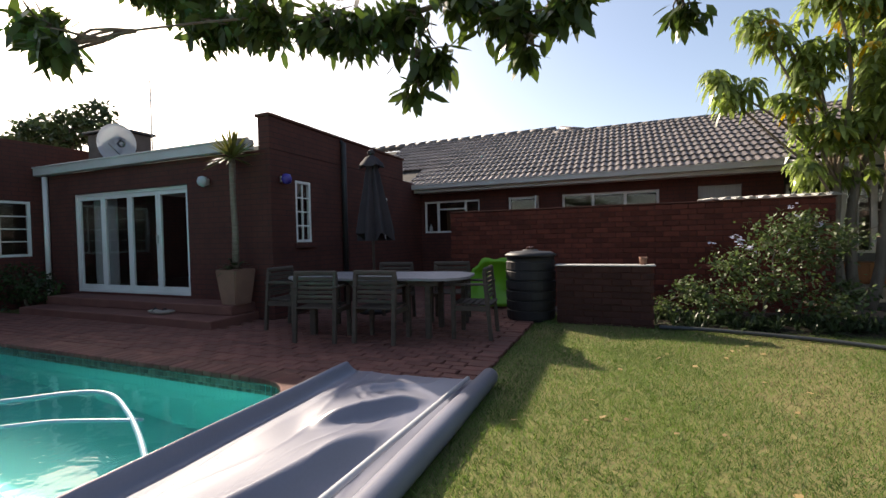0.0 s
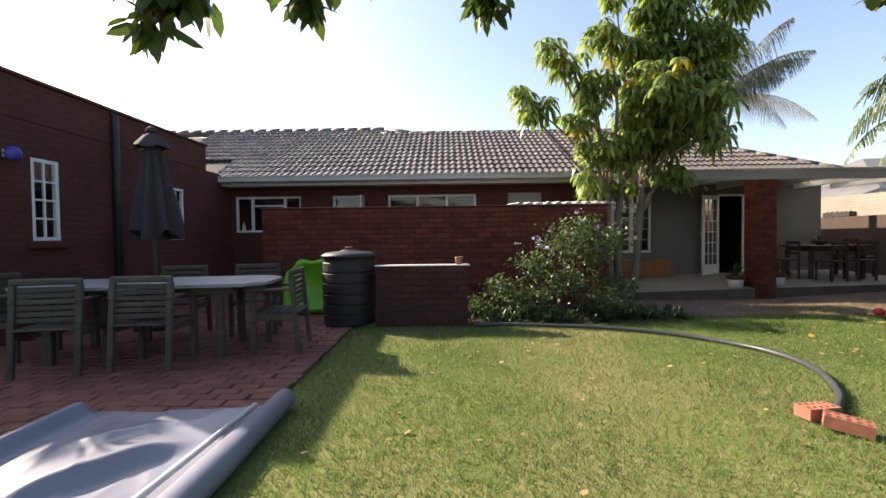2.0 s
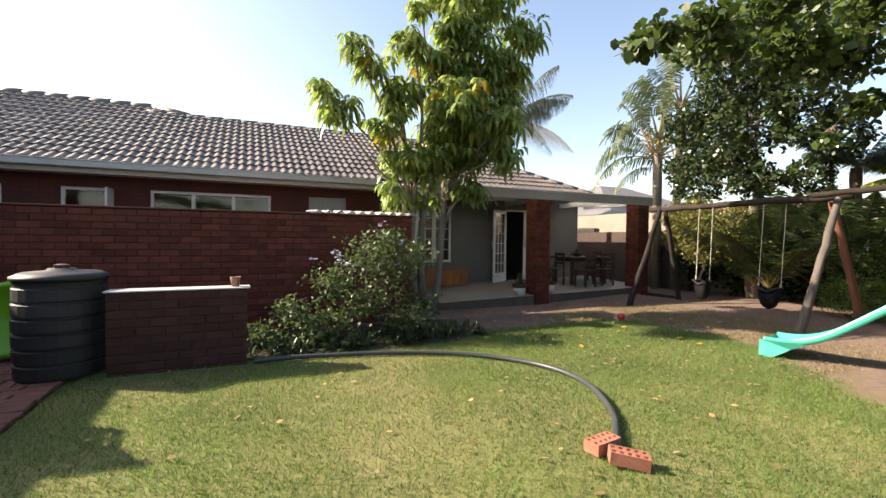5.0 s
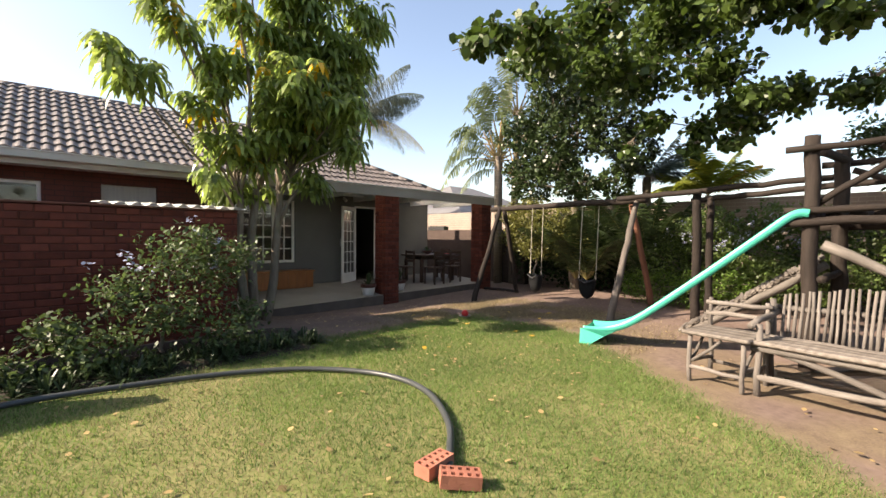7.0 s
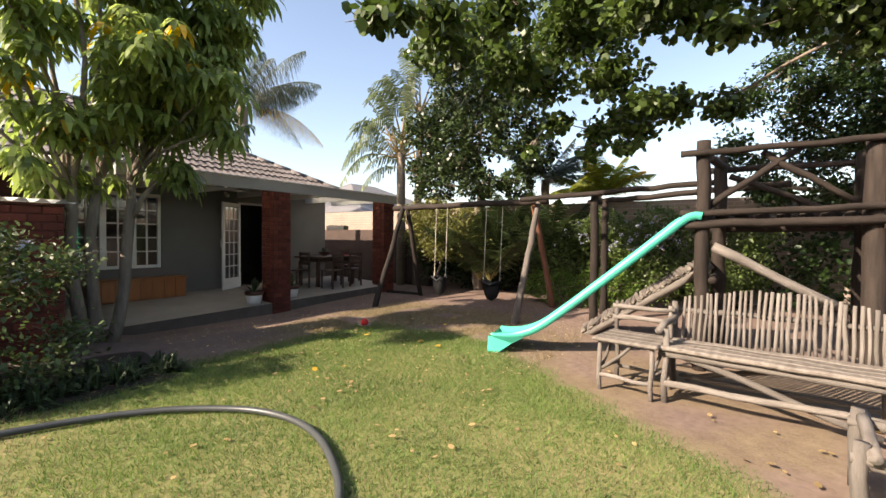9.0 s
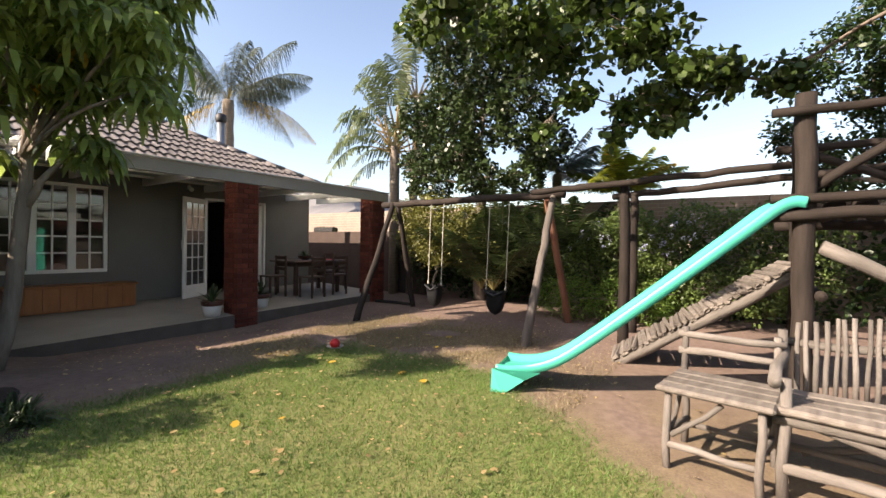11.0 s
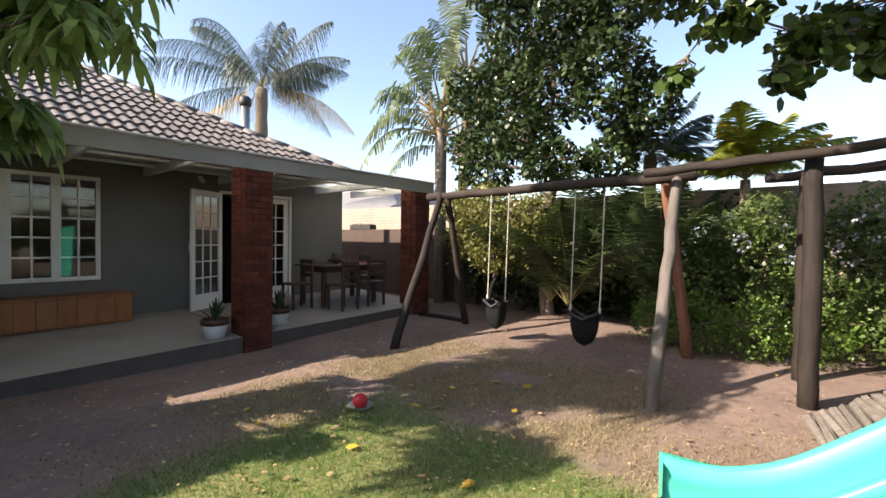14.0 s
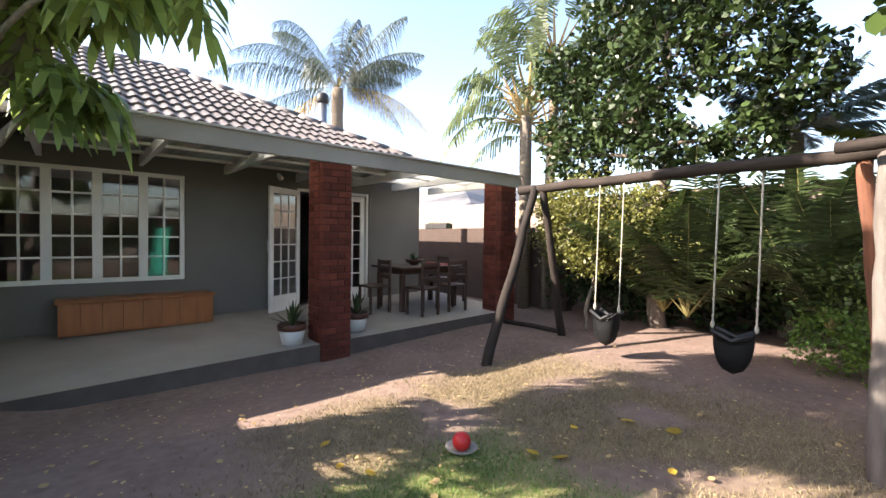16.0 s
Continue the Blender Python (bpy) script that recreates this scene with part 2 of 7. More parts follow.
    "leaf_cane": leaf_mat("leaf_cane", (0.06, 0.085, 0.028), (0.022, 0.036, 0.014), 0.4, 0.2),
    "palm_rib": mat("palm_rib", (0.32, 0.27, 0.1), (0.2, 0.18, 0.07), 4, 40, 0.6, 0.1),
    "stalk": mat("stalk", (0.52, 0.34, 0.14), (0.42, 0.33, 0.16), 2, 30, 0.6, 0.1),
    "clear_sheet": leaf_mat("clear_sheet", (0.8, 0.8, 0.78), (0.7, 0.7, 0.67), 0.05, 0.7),
    "flower": leaf_mat("flower", (0.45, 0.46, 0.58), (0.36, 0.37, 0.5), 0.15, 0.3),
    "grass": leaf_mat("grass", (0.135, 0.208, 0.05), (0.068, 0.118, 0.03), 0.45, 0.35, rough=0.6),
    "dry_grass": leaf_mat("dry_grass", (0.26, 0.21, 0.12), (0.16, 0.125, 0.07), 0.4, 0.2, rough=0.8),
}


def glass_mat():
    m = bpy.data.materials.new("glass")
    m.use_nodes = True
    nt = m.node_tree
    b, out = nt.nodes["Principled BSDF"], nt.nodes["Material Output"]
    b.inputs["Base Color"].default_value = (1, 1, 1, 1)
    b.inputs["Roughness"].default_value, b.inputs["Transmission Weight"].default_value = 0.02, 1.0
    b.inputs["IOR"].default_value = 1.45
    n = nt.nodes.new("ShaderNodeTexNoise")
    n.inputs["Scale"].default_value = 1.5
    bp = nt.nodes.new("ShaderNodeBump")
    bp.inputs["Strength"].default_value, bp.inputs["Distance"].default_value = 0.05, 0.02
    nt.links.new(n.outputs[0], bp.inputs["Height"])
    nt.links.new(bp.outputs[0], b.inputs["Normal"])
    return m


def water_mat():
    m = bpy.data.materials.new("pool_water")
    m.use_nodes = True
    nt = m.node_tree
    b = nt.nodes["Principled BSDF"]
    b.inputs["Base Color"].default_value = (0.7, 0.98, 0.97, 1)
    b.inputs["Roughness"].default_value, b.inputs["Transmission Weight"].default_value = 0.02, 1.0
    b.inputs["IOR"].default_value = 1.33
    co, n = nt.nodes.new("ShaderNodeTexCoord"), nt.nodes.new("ShaderNodeTexNoise")
    nt.links.new(co.outputs["Object"], n.inputs["Vector"])
    n.inputs["Scale"].default_value, n.inputs["Detail"].default_value, n.inputs["Distortion"].default_value = 4.5, 3, 0.8
    bp = nt.nodes.new("ShaderNodeBump")
    bp.inputs["Strength"].default_value, bp.inputs["Distance"].default_value = 0.12, 0.04
    nt.links.new(n.outputs[0], bp.inputs["Height"])
    nt.links.new(bp.outputs[0], b.inputs["Normal"])
    return m


M["glass"], M["water"] = glass_mat(), water_mat()


# ---- mesh helpers ----
def put(name, bm, material, parent=None, label="", category="", group="", kind="", smooth=False):
    me = bpy.data.meshes.new(name)
    bm.normal_update()
    bm.to_mesh(me)
    bm.free()
    me.materials.append(M[material] if isinstance(material, str) else material)
    if smooth:
        me.polygons.foreach_set("use_smooth", [True] * len(me.polygons))
    ob = new(name, me)
    ob.parent = parent
    return tagged(ob, label, category, group, kind)


def part(name, bm, material, parent, label="", smooth=False):
    return put(name, bm, material, parent, label, smooth=smooth)


def raw(name, verts, faces, material, parent=None, label="", category="", group="", kind="", smooth=False):
    me = bpy.data.meshes.new(name)
    me.from_pydata(verts, [], faces)
    me.materials.append(M[material] if isinstance(material, str) else material)
    if smooth:
        me.polygons.foreach_set("use_smooth", [True] * len(me.polygons))
    ob = new(name, me)
    ob.parent = parent
    return tagged(ob, label, category, group, kind)


def thing(name, at, label, category, group="", rz=0, kind=""):
    e = new(name)
    e.empty_display_size = 0.1
    e.matrix_world = pose(*at, 0, 0, rz)
    return tagged(e, label, category, group, kind)


def box(bm, x0, y0, z0, x1, y1, z1, bevel=0.0, m=None):
    """An axis-parallel block, perhaps with worn edges, added to bm."""
    t = bmesh.new()
    bmesh.ops.create_cube(t, size=1)
    for v in t.verts:
        v.co = Vector(((x0 + x1) / 2 + v.co.x * (x1 - x0), (y0 + y1) / 2 + v.co.y * (y1 - y0), (z0 + z1) / 2 + v.co.z * (z1 - z0)))
    if bevel:
        bmesh.ops.bevel(t, geom=t.edges[:], offset=bevel, segments=1, affect='EDGES')
    if m:
        t.transform(m)
    me = bpy.data.meshes.new("t")
    t.to_mesh(me)
    t.free()
    bm.from_mesh(me)
    bpy.data.meshes.remove(me)
    return bm


def block(*a, bevel=0.0, m=None):
    return box(bmesh.new(), *a, bevel=bevel, m=m)


def tube(bm, pts, radii, sides=10, caps=True, wobble=0.0, seed=0):
    """A tapered tube along points; wobble makes it knotty."""
    rng = random.Random(seed)
    pts = [Vector(p) for p in pts]
    if not isinstance(radii, (list, tuple)):
        radii = [radii] * len(pts)
    rings = []
    ref = Vector((0, 0, 1))
    for i, p in enumerate(pts):
        d = (pts[min(i + 1, len(pts) - 1)] - pts[max(i - 1, 0)]).normalized()
        if abs(d.dot(ref)) > 0.95:
            ref = Vector((1, 0, 0)) if abs(d.x) < 0.9 else Vector((0, 1, 0))
        u = d.cross(ref).normalized()
        w = u.cross(d)
        ring = []
        for k in range(sides):
            a = 2 * math.pi * k / sides
            r = radii[i] * (1 + wobble * (rng.random() - 0.5))
            ring.append(bm.verts.new(p + (u * math.cos(a) + w * math.sin(a)) * r))
        rings.append(ring)
    for a, b in zip(rings, rings[1:]):
        for k in range(sides):
            bm.faces.new((a[k], a[(k + 1) % sides], b[(k + 1) % sides], b[k]))
    if caps:
        bm.faces.new(rings[0][::-1])
        bm.faces.new(rings[-1])
    return bm


def log(name, a, b, r, parent, material="log", label="", r2=None, seed=0, sides=10, bow=0.012):
    """A peeled pole from a to b, slightly bowed and knotty."""
    a, b = Vector(a), Vector(b)
    rng = random.Random(seed + int(a.x * 97 + a.y * 31 + b.z * 57))
    n = max(3, int((b - a).length / 0.22))
    off = [Vector((rng.uniform(-1, 1), rng.uniform(-1, 1), rng.uniform(-1, 1))) * bow for _ in range(n + 1)]
    pts, rr = [], []
    for i in range(n + 1):
        f = i / n
        pts.append(a.lerp(b, f) + (off[i] if 0 < i < n else Vector()))
        rr.append((r + ((r2 or r * 0.88) - r) * f) * rng.uniform(0.95, 1.05))
    # local frame with z along the pole, so that the grain runs along it
    q = (b - a).to_track_quat('Z', 'Y').to_matrix().to_4x4()
    m = Matrix.Translation(a) @ q
    inv = m.inverted()
    bm = tube(bmesh.new(), [inv @ p for p in pts], rr, sides, wobble=0.07, seed=rng.randrange(9999))
    ob = part(name, bm, material, parent, label, smooth=True)
    ob.matrix_basis = (parent.matrix_world.inverted() if parent else Matrix()) @ m
    return ob


def lathe(profile, sides=24, cap=True):
    bm = bmesh.new()
    rings = [[bm.verts.new((r * math.cos(2 * math.pi * k / sides), r * math.sin(2 * math.pi * k / sides), z)) for k in range(sides)] for r, z in profile]
    for a, b in zip(rings, rings[1:]):
        for k in range(sides):
            bm.faces.new((a[k], a[(k + 1) % sides], b[(k + 1) % sides], b[k]))
    if cap:
        bm.faces.new(rings[0][::-1])
        bm.faces.new(rings[-1])
    return bm


def piece_mesh(name, sx, sy, sz, bevel, material):
    bm = block(-sx / 2, -sy / 2, -sz / 2, sx / 2, sy / 2, sz / 2, bevel=bevel)
    me = bpy.data.meshes.new(name)
    bm.to_mesh(me)
    bm.free()
    me.materials.append(M[material])
    return me


def pieces(name, parent, size, bevel, places, material, rest_material, keep=300):
    """Alike pieces at the poses given, nearest first: single objects up to keep, the others joined."""
    me = piece_mesh(name, *size, bevel, material)
    for m in places[:keep]:
        ob = new(name, me)
        ob.parent = parent
        ob.matrix_basis = m
    rest = places[keep:]
    if rest:
        co = [v.co.copy() for v in me.vertices]
        fa = [tuple(p.vertices) for p in me.polygons]
        verts, faces = [], []
        for m in rest:
            k = len(verts)
            verts += [tuple(m @ c) for c in co]
            faces += [tuple(i + k for i in f) for f in fa]
        raw(name + "_rest", verts, faces, rest_material, parent, kind="stuff")


def wall(name, axis, at, thick, u0, u1, z0, z1, holes, material, label=""):
    """A wall along x (axis 'x', its near face at y = at) or along y, thick metres deep, with openings (u0, u1, z0, z1) cut through."""
    bm = bmesh.new()
    us = sorted({u0, u1, *[h[0] for h in holes], *[h[1] for h in holes]})
    zs = sorted({z0, z1, *[h[2] for h in holes], *[h[3] for h in holes]})
    solid = lambda i, j: 0 <= i < len(us) - 1 and 0 <= j < len(zs) - 1 and not any(h[0] <= (us[i] + us[i + 1]) / 2 <= h[1] and h[2] <= (zs[j] + zs[j + 1]) / 2 <= h[3] for h in holes)
    cache = {}

    def v(u, d, z):
        key = (u, d, z)
        if key not in cache:
            cache[key] = bm.verts.new((u, at + d, z) if axis == 'x' else (at + d, u, z))
        return cache[key]
    for i in range(len(us) - 1):
        for j in range(len(zs) - 1):
            if not solid(i, j):
                continue
            a, b, c, d = us[i], us[i + 1], zs[j], zs[j + 1]
            for dd in (0, thick):
                bm.faces.new((v(a, dd, c), v(b, dd, c), v(b, dd, d), v(a, dd, d)))
            for ok, e in ((solid(i - 1, j), ((a, c), (a, d))), (solid(i + 1, j), ((b, c), (b, d))), (solid(i, j - 1), ((a, c), (b, c))), (solid(i, j + 1), ((a, d), (b, d)))):
                if not ok:
                    (p, r), (s, t) = e
                    bm.faces.new((v(p, 0, r), v(s, 0, t), v(s, thick, t), v(p, thick, r)))
    bmesh.ops.recalc_face_normals(bm, faces=bm.faces[:])
    return put(name, bm, material, label=label, kind="structure")


def window(name, axis, at, u0, u1, z0, z1, cols, rows, label, leaves=1, frame=0.05, bar=0.022, depth=0.06, glass=True, mid=0.0):
    """A framed window with glazing bars and panes, set in the wall at 'at' (the plane of its outer face)."""
    e = tagged(new(name), label, "window", kind="structure")
    P = lambda bm, ua, ub, za, zb, d0, d1, bev=0.003: box(bm, ua, at + d0, za, ub, at + d1, zb, bev) if axis == 'x' else box(bm, at + d0, ua, za, at + d1, ub, zb, bev)
    fr = bmesh.new()
    P(fr, u0, u1, z0, z0 + frame, 0, depth)
    P(fr, u0, u1, z1 - frame, z1, 0, depth)
    P(fr, u0, u0 + frame, z0 + frame, z1 - frame, 0.001, depth - 0.001)
    P(fr, u1 - frame, u1, z0 + frame, z1 - frame, 0.001, depth - 0.001)
    part("window_frame", fr, "white_paint", e)
    w = (u1 - u0) / leaves
    for k in range(leaves):
        a, b = u0 + k * w, u0 + (k + 1) * w
        if k:
            part("mullion", P(bmesh.new(), a - (mid or frame * 0.6), a + (mid or frame * 0.6), z0 + frame, z1 - frame, -0.004, depth - 0.004), "white_paint", e)
        ia, ib = a + (frame if k == 0 else mid or frame * 0.6), b - (frame if k == leaves - 1 else mid or frame * 0.6)
        for i in range(1, cols):
            u = ia + (ib - ia) * i / cols
            part("glazing_bar", P(bmesh.new(), u - bar / 2, u + bar / 2, z0 + frame, z1 - frame, 0.012, depth - 0.012), "white_paint", e)
        for j in range(1, rows):
            z = z0 + frame + (z1 - z0 - 2 * frame) * j / rows
            part("glazing_bar", P(bmesh.new(), ia, ib, z - bar / 2, z + bar / 2, 0.014, depth - 0.014), "white_paint", e)
        if glass:
            ob = part("pane", P(bmesh.new(), ia, ib, z0 + frame, z1 - frame, depth / 2 - 0.002, depth / 2 + 0.002, 0), "glass", e)
            ob.visible_shadow = False
    return e

# ---- ground ----
POOL = (-9.5, -4.0, -1.97, 2.96)   # x0, y0, x1, y1
POOL_R = 0.55


def in_pool(x, y, grow=0.0):
    x0, y0, x1, y1 = POOL
    if not (x0 - grow < x < x1 + grow and y0 - grow < y < y1 + grow):
        return False
    cx, cy = x1 - POOL_R, y1 - POOL_R
    return not (x > cx and y > cy and math.hypot(x - cx, y - cy) > POOL_R + grow)


def step01(a, b, v):
    t = min(1.0, max(0.0, (v - a) / (b - a)))
    return t * t * (3 - 2 * t)


def ground_z(x, y):
    """The lawn is level; the bare earth falls towards the verandah."""
    low = 0.2 - 0.12 * step01(6.5, 10.0, x)
    z = -low * step01(7.2, 9.3, y) * step01(3.6, 4.6, x)
    z += 0.012 * noise.noise((x * 0.9, y * 0.9, 0)) if x > -0.6 else 0.0
    if x < -0.6:
        z -= 0.03
    return z


def lawn(x, y):
    """How much grass: 1 full, 0 bare earth."""
    n = 0.5 * noise.noise((x * 1.3, y * 1.3, 3.1)) + 0.35 * noise.noise((x * 4, y * 4, 1.7))
    north = 6.55 - y + 0.35 * n
    if x < 3.4:
        north = 7.0 - y
    # edge of the bare patch round bench and slide
    ex = 4.55 + 0.75 * (y - 1.6) if y < 3.2 else 5.75 + 0.75 * (y - 3.2)
    ex = min(ex, 6.75)
    if y < 1.6:
        ex = 4.55 + 0.9 * (y - 1.6)
    east = ex - x + 0.3 * n
    return step01(-0.2, 0.25, min(north, east))


def dry(x, y):
    """Straw-coloured, thin grass on the trodden earth."""
    n = noise.noise((x * 1.7, y * 1.7, 9.0))
    a = step01(9.4, 8.0, x) * step01(4.2, 5.0, y) * step01(8.2, 7.0, y) * step01(5.0, 6.0, x)
    b = step01(7.4, 6.5, y) * step01(3.6, 4.6, x) * step01(9, 6, x)
    return max(a, 0.7 * b) * step01(-0.55, 0.1, n)


def axis_lines(lo, hi, a, b, fine):
    out, v = [], a
    while v < b - 1e-6:
        out.append(v)
        v += fine
    out.append(b)
    for sgn, start, end in ((-1, a, lo), (1, b, hi)):
        s, v = fine, start
        while (end - v) * sgn > 0:
            s *= 1.5
            v += sgn * s
            out.append(max(lo, min(hi, v)))
    return sorted(set(round(o, 4) for o in out))


def ground_material():
    m = bpy.data.materials.new("lawn_and_earth")
    m.use_nodes = True
    nt = m.node_tree
    b = nt.nodes["Principled BSDF"]
    at = nt.nodes.new("ShaderNodeAttribute")
    at.attribute_name = "cover"
    co = nt.nodes.new("ShaderNodeTexCoord")

    def pair(c1, c2, scale, fine):
        n1, n2 = nt.nodes.new("ShaderNodeTexNoise"), nt.nodes.new("ShaderNodeTexNoise")
        n1.inputs["Scale"].default_value, n2.inputs["Scale"].default_value = scale, fine
        n1.inputs["Detail"].default_value = n2.inputs["Detail"].default_value = 5
        for n in (n1, n2):
            nt.links.new(co.outputs["Object"], n.inputs["Vector"])
        ad = nt.nodes.new("ShaderNodeMath")
        ad.operation = 'ADD'
        nt.links.new(n1.outputs[0], ad.inputs[0])
        nt.links.new(n2.outputs[0], ad.inputs[1])
        mr = nt.nodes.new("ShaderNodeMapRange")
        mr.inputs[1].default_value, mr.inputs[2].default_value = 0.7, 1.3
        nt.links.new(ad.outputs[0], mr.inputs[0])
        mx = nt.nodes.new("ShaderNodeMix")
        mx.data_type = 'RGBA'
        mx.inputs[6].default_value, mx.inputs[7].default_value = (*c1, 1), (*c2, 1)
        nt.links.new(mr.outputs[0], mx.inputs[0])
        return mx.outputs[2], mr.outputs[0]
    earth, h = pair((0.215, 0.153, 0.126), (0.13, 0.092, 0.076), 1.3, 14)
    green, _ = pair((0.115, 0.14, 0.042), (0.23, 0.2, 0.095), 1.1, 35)
    straw, _ = pair((0.22, 0.17, 0.1), (0.11, 0.08, 0.052), 5, 60)
    sep = nt.nodes.new("ShaderNodeSeparateXYZ")
    nt.links.new(at.outputs["Vector"], sep.inputs[0])
    m1, m2 = nt.nodes.new("ShaderNodeMix"), nt.nodes.new("ShaderNodeMix")
    m1.data_type = m2.data_type = 'RGBA'
    nt.links.new(sep.outputs[1], m1.inputs[0])
    nt.links.new(earth, m1.inputs[6])
    nt.links.new(straw, m1.inputs[7])
    nt.links.new(sep.outputs[0], m2.inputs[0])
    nt.links.new(m1.outputs[2], m2.inputs[6])
    nt.links.new(green, m2.inputs[7])
    nt.links.new(m2.outputs[2], b.inputs["Base Color"])
    b.inputs["Roughness"].default_value, b.inputs["Specular IOR Level"].default_value = 0.95, 0.1
    bp = nt.nodes.new("ShaderNodeBump")
    bp.inputs["Strength"].default_value, bp.inputs["Distance"].default_value = 0.28, 0.015
    nt.links.new(h, bp.inputs["Height"])
    nt.links.new(bp.outputs[0], b.inputs["Normal"])
    return m


def build_ground():
    xs = [x for x in axis_lines(-300, 300, -11.0, 13.0, 0.15)]
    ys = [y for y in axis_lines(-300, 300, -4.6, 10.0, 0.15)]
    verts = [(x, y, ground_z(x, y)) for y in ys for x in xs]
    nx = len(xs)
    faces = []
    for j in range(len(ys) - 1):
        for i in range(nx - 1):
            if not in_pool((xs[i] + xs[i + 1]) / 2, (ys[j] + ys[j + 1]) / 2, 0.1):
                k = j * nx + i
                faces.append((k, k + 1, k + 1 + nx, k + nx))
    ob = raw("ground", verts, faces, ground_material(), label="garden ground of mown lawn and bare brown earth", kind="structure", smooth=True)
    att = ob.data.attributes.new("cover", 'FLOAT_VECTOR', 'POINT')
    data = []
    for x, y, z in verts:
        data += [lawn(x, y), dry(x, y), 0.0]
    att.data.foreach_set("vector", data)


build_ground()


def build_pool():
    x0, y0, x1, y1 = POOL
    cx, cy = x1 - POOL_R, y1 - POOL_R
    ring = [(x0, y0), (x1, y0)] + [(cx + POOL_R * math.cos(a * math.pi / 24), cy + POOL_R * math.sin(a * math.pi / 24)) for a in range(13)] + [(x0, y1)]
    bm = bmesh.new()
    top = [bm.verts.new((x, y, -0.02)) for x, y in ring]
    bot = [bm.verts.new((x, y, -1.35)) for x, y in ring]
    for i in range(len(ring)):
        j = (i + 1) % len(ring)
        bm.faces.new((top[j], top[i], bot[i], bot[j]))
    bm.faces.new(bot)
    pool = put("swimming_pool", bm, "pool_shell", label="turquoise swimming pool with rounded corner and tiled waterline", category="swimming pool", kind="structure")
    wb = bmesh.new()
    wb.faces.new([wb.verts.new((x, y, -0.14)) for x, y in ring])
    w = put("pool_water", wb, "water", label="clear rippled turquoise pool water", kind="structure")
    w.visible_shadow = False
    # band of small tiles at the waterline, each tile a piece
    pts = []
    for (ax, ay), (bx, by) in zip(ring[1:], ring[2:]):
        n = max(1, int(math.hypot(bx - ax, by - ay) / 0.055))
        for k in range(n):
            f = (k + 0.5) / n
            pts.append((ax + (bx - ax) * f, ay + (by - ay) * f, math.degrees(math.atan2(by - ay, bx - ax))))
    places = []
    for x, y, rz in pts:
        for r in range(3):
            nx, ny = math.cos(radians(rz + 90)), math.sin(radians(rz + 90))
            places.append(pose(x + nx * 0.004, y + ny * 0.004, -0.04 - r * 0.052, 0, 0, rz))
    places.sort(key=lambda m: (m.translation.x + 2.5) ** 2 + (m.translation.y - 2.6) ** 2)
    pieces("waterline_tile", pool, (0.05, 0.008, 0.047), 0.0, places, "wl_tile", "wl_tile_rest", 250)
    return pool


M["wl_tile"] = mat("wl_tile", (0.05, 0.13, 0.12), (0.16, 0.17, 0.1), 30, 90, 0.3, 0.1, rand=0.5)
M["wl_tile_rest"] = mat("wl_tile_rest", (0.05, 0.13, 0.12), (0.16, 0.17, 0.1), 30, 90, 0.3, 0.1, island=0.5)
build_pool()

# ---- house: walls ----
WX, WY = -4.53, 5.2          # corner of the west wing
FY, GY = 10.64, 11.9         # long facade, grey verandah wall
roomlabel = "added dark backing wall behind the glass"
wall("wall_west_wing_south", 'x', WY, 0.23, -10.6, WX, -0.05, 2.62, [(-9.55, -6.35, 0.3, 2.2)], "face_brick_x", "dark red face brick wall with folding doors")
wall("wall_west_wing_east", 'y', WX - 0.23, 0.23, WY + 0.23, 12.5, -0.05, 2.62, [(5.74, 6.12, 1.18, 2.2), (8.38, 8.78, 1.18, 2.14)], "face_brick_y", "dark red face brick wall with two tall narrow windows")
wall("wall_far_west", 'y', -10.83, 0.23, -4.5, 12.5, -0.05, 3.3, [(3.2, 5.0, 1.0, 2.1)], "face_brick_y", "dark red face brick wall beside the pool")
wall("wall_long_north", 'x', FY, 0.23, WX, 3.45, -0.05, 2.6, [(-4.45, -2.9, 1.33, 2.17), (-2.15, -1.4, 1.6, 2.17), (-0.85, 1.22, 1.6, 2.17), (1.96, 2.75, 1.6, 2.19)], "face_brick_x", "dark red face brick wall under the eaves")
wall("wall_return_grey", 'y', 3.22, 0.23, FY + 0.23, GY, -0.2, 2.6, [], "grey_paint", "dark grey painted plaster wall")
wall("wall_verandah", 'x', GY, 0.23, 3.22, 10.3, -0.2, 3.0, [(3.85, 5.89, 0.69, 2.23), (7.6, 9.05, 0.12, 2.2)], "grey_paint", "dark grey painted plaster wall of the verandah")
wall("wall_east_end", 'y', 10.07, 0.23, GY + 0.23, 16.5, -0.2, 2.6, [], "grey_paint", "dark grey painted end wall")
wall("wall_back_north", 'x', 16.5, 0.23, -11, 10.3, -0.2, 2.6, [], "grey_paint", "plain back wall of the house")
# Unseen backing walls and ceiling, added to keep the sky out of the windows.
wall("wall_room_partition", 'y', 3.45, 0.1, GY + 0.23, 16.5, -0.2, 2.6, [], "backing_dark", roomlabel)
wall("wall_west_room_back", 'x', 9.4, 0.1, -10.6, WX - 0.23, -0.2, 2.6, [], "backing_dark", roomlabel)
wall("wall_far_room", 'y', -13.5, 0.1, -4.5, 12.5, -0.2, 3.3, [], "backing_dark", roomlabel)
put("backing_far_room_top", block(-13.4, -4.5, 2.6, -10.83, 12.5, 2.7), "backing_dark", label="added dark backing ceiling that keeps the sky out", kind="structure")
wall("wall_far_room_south", 'x', -4.6, 0.1, -13.5, -10.6, -0.2, 3.3, [], "backing_dark", roomlabel)
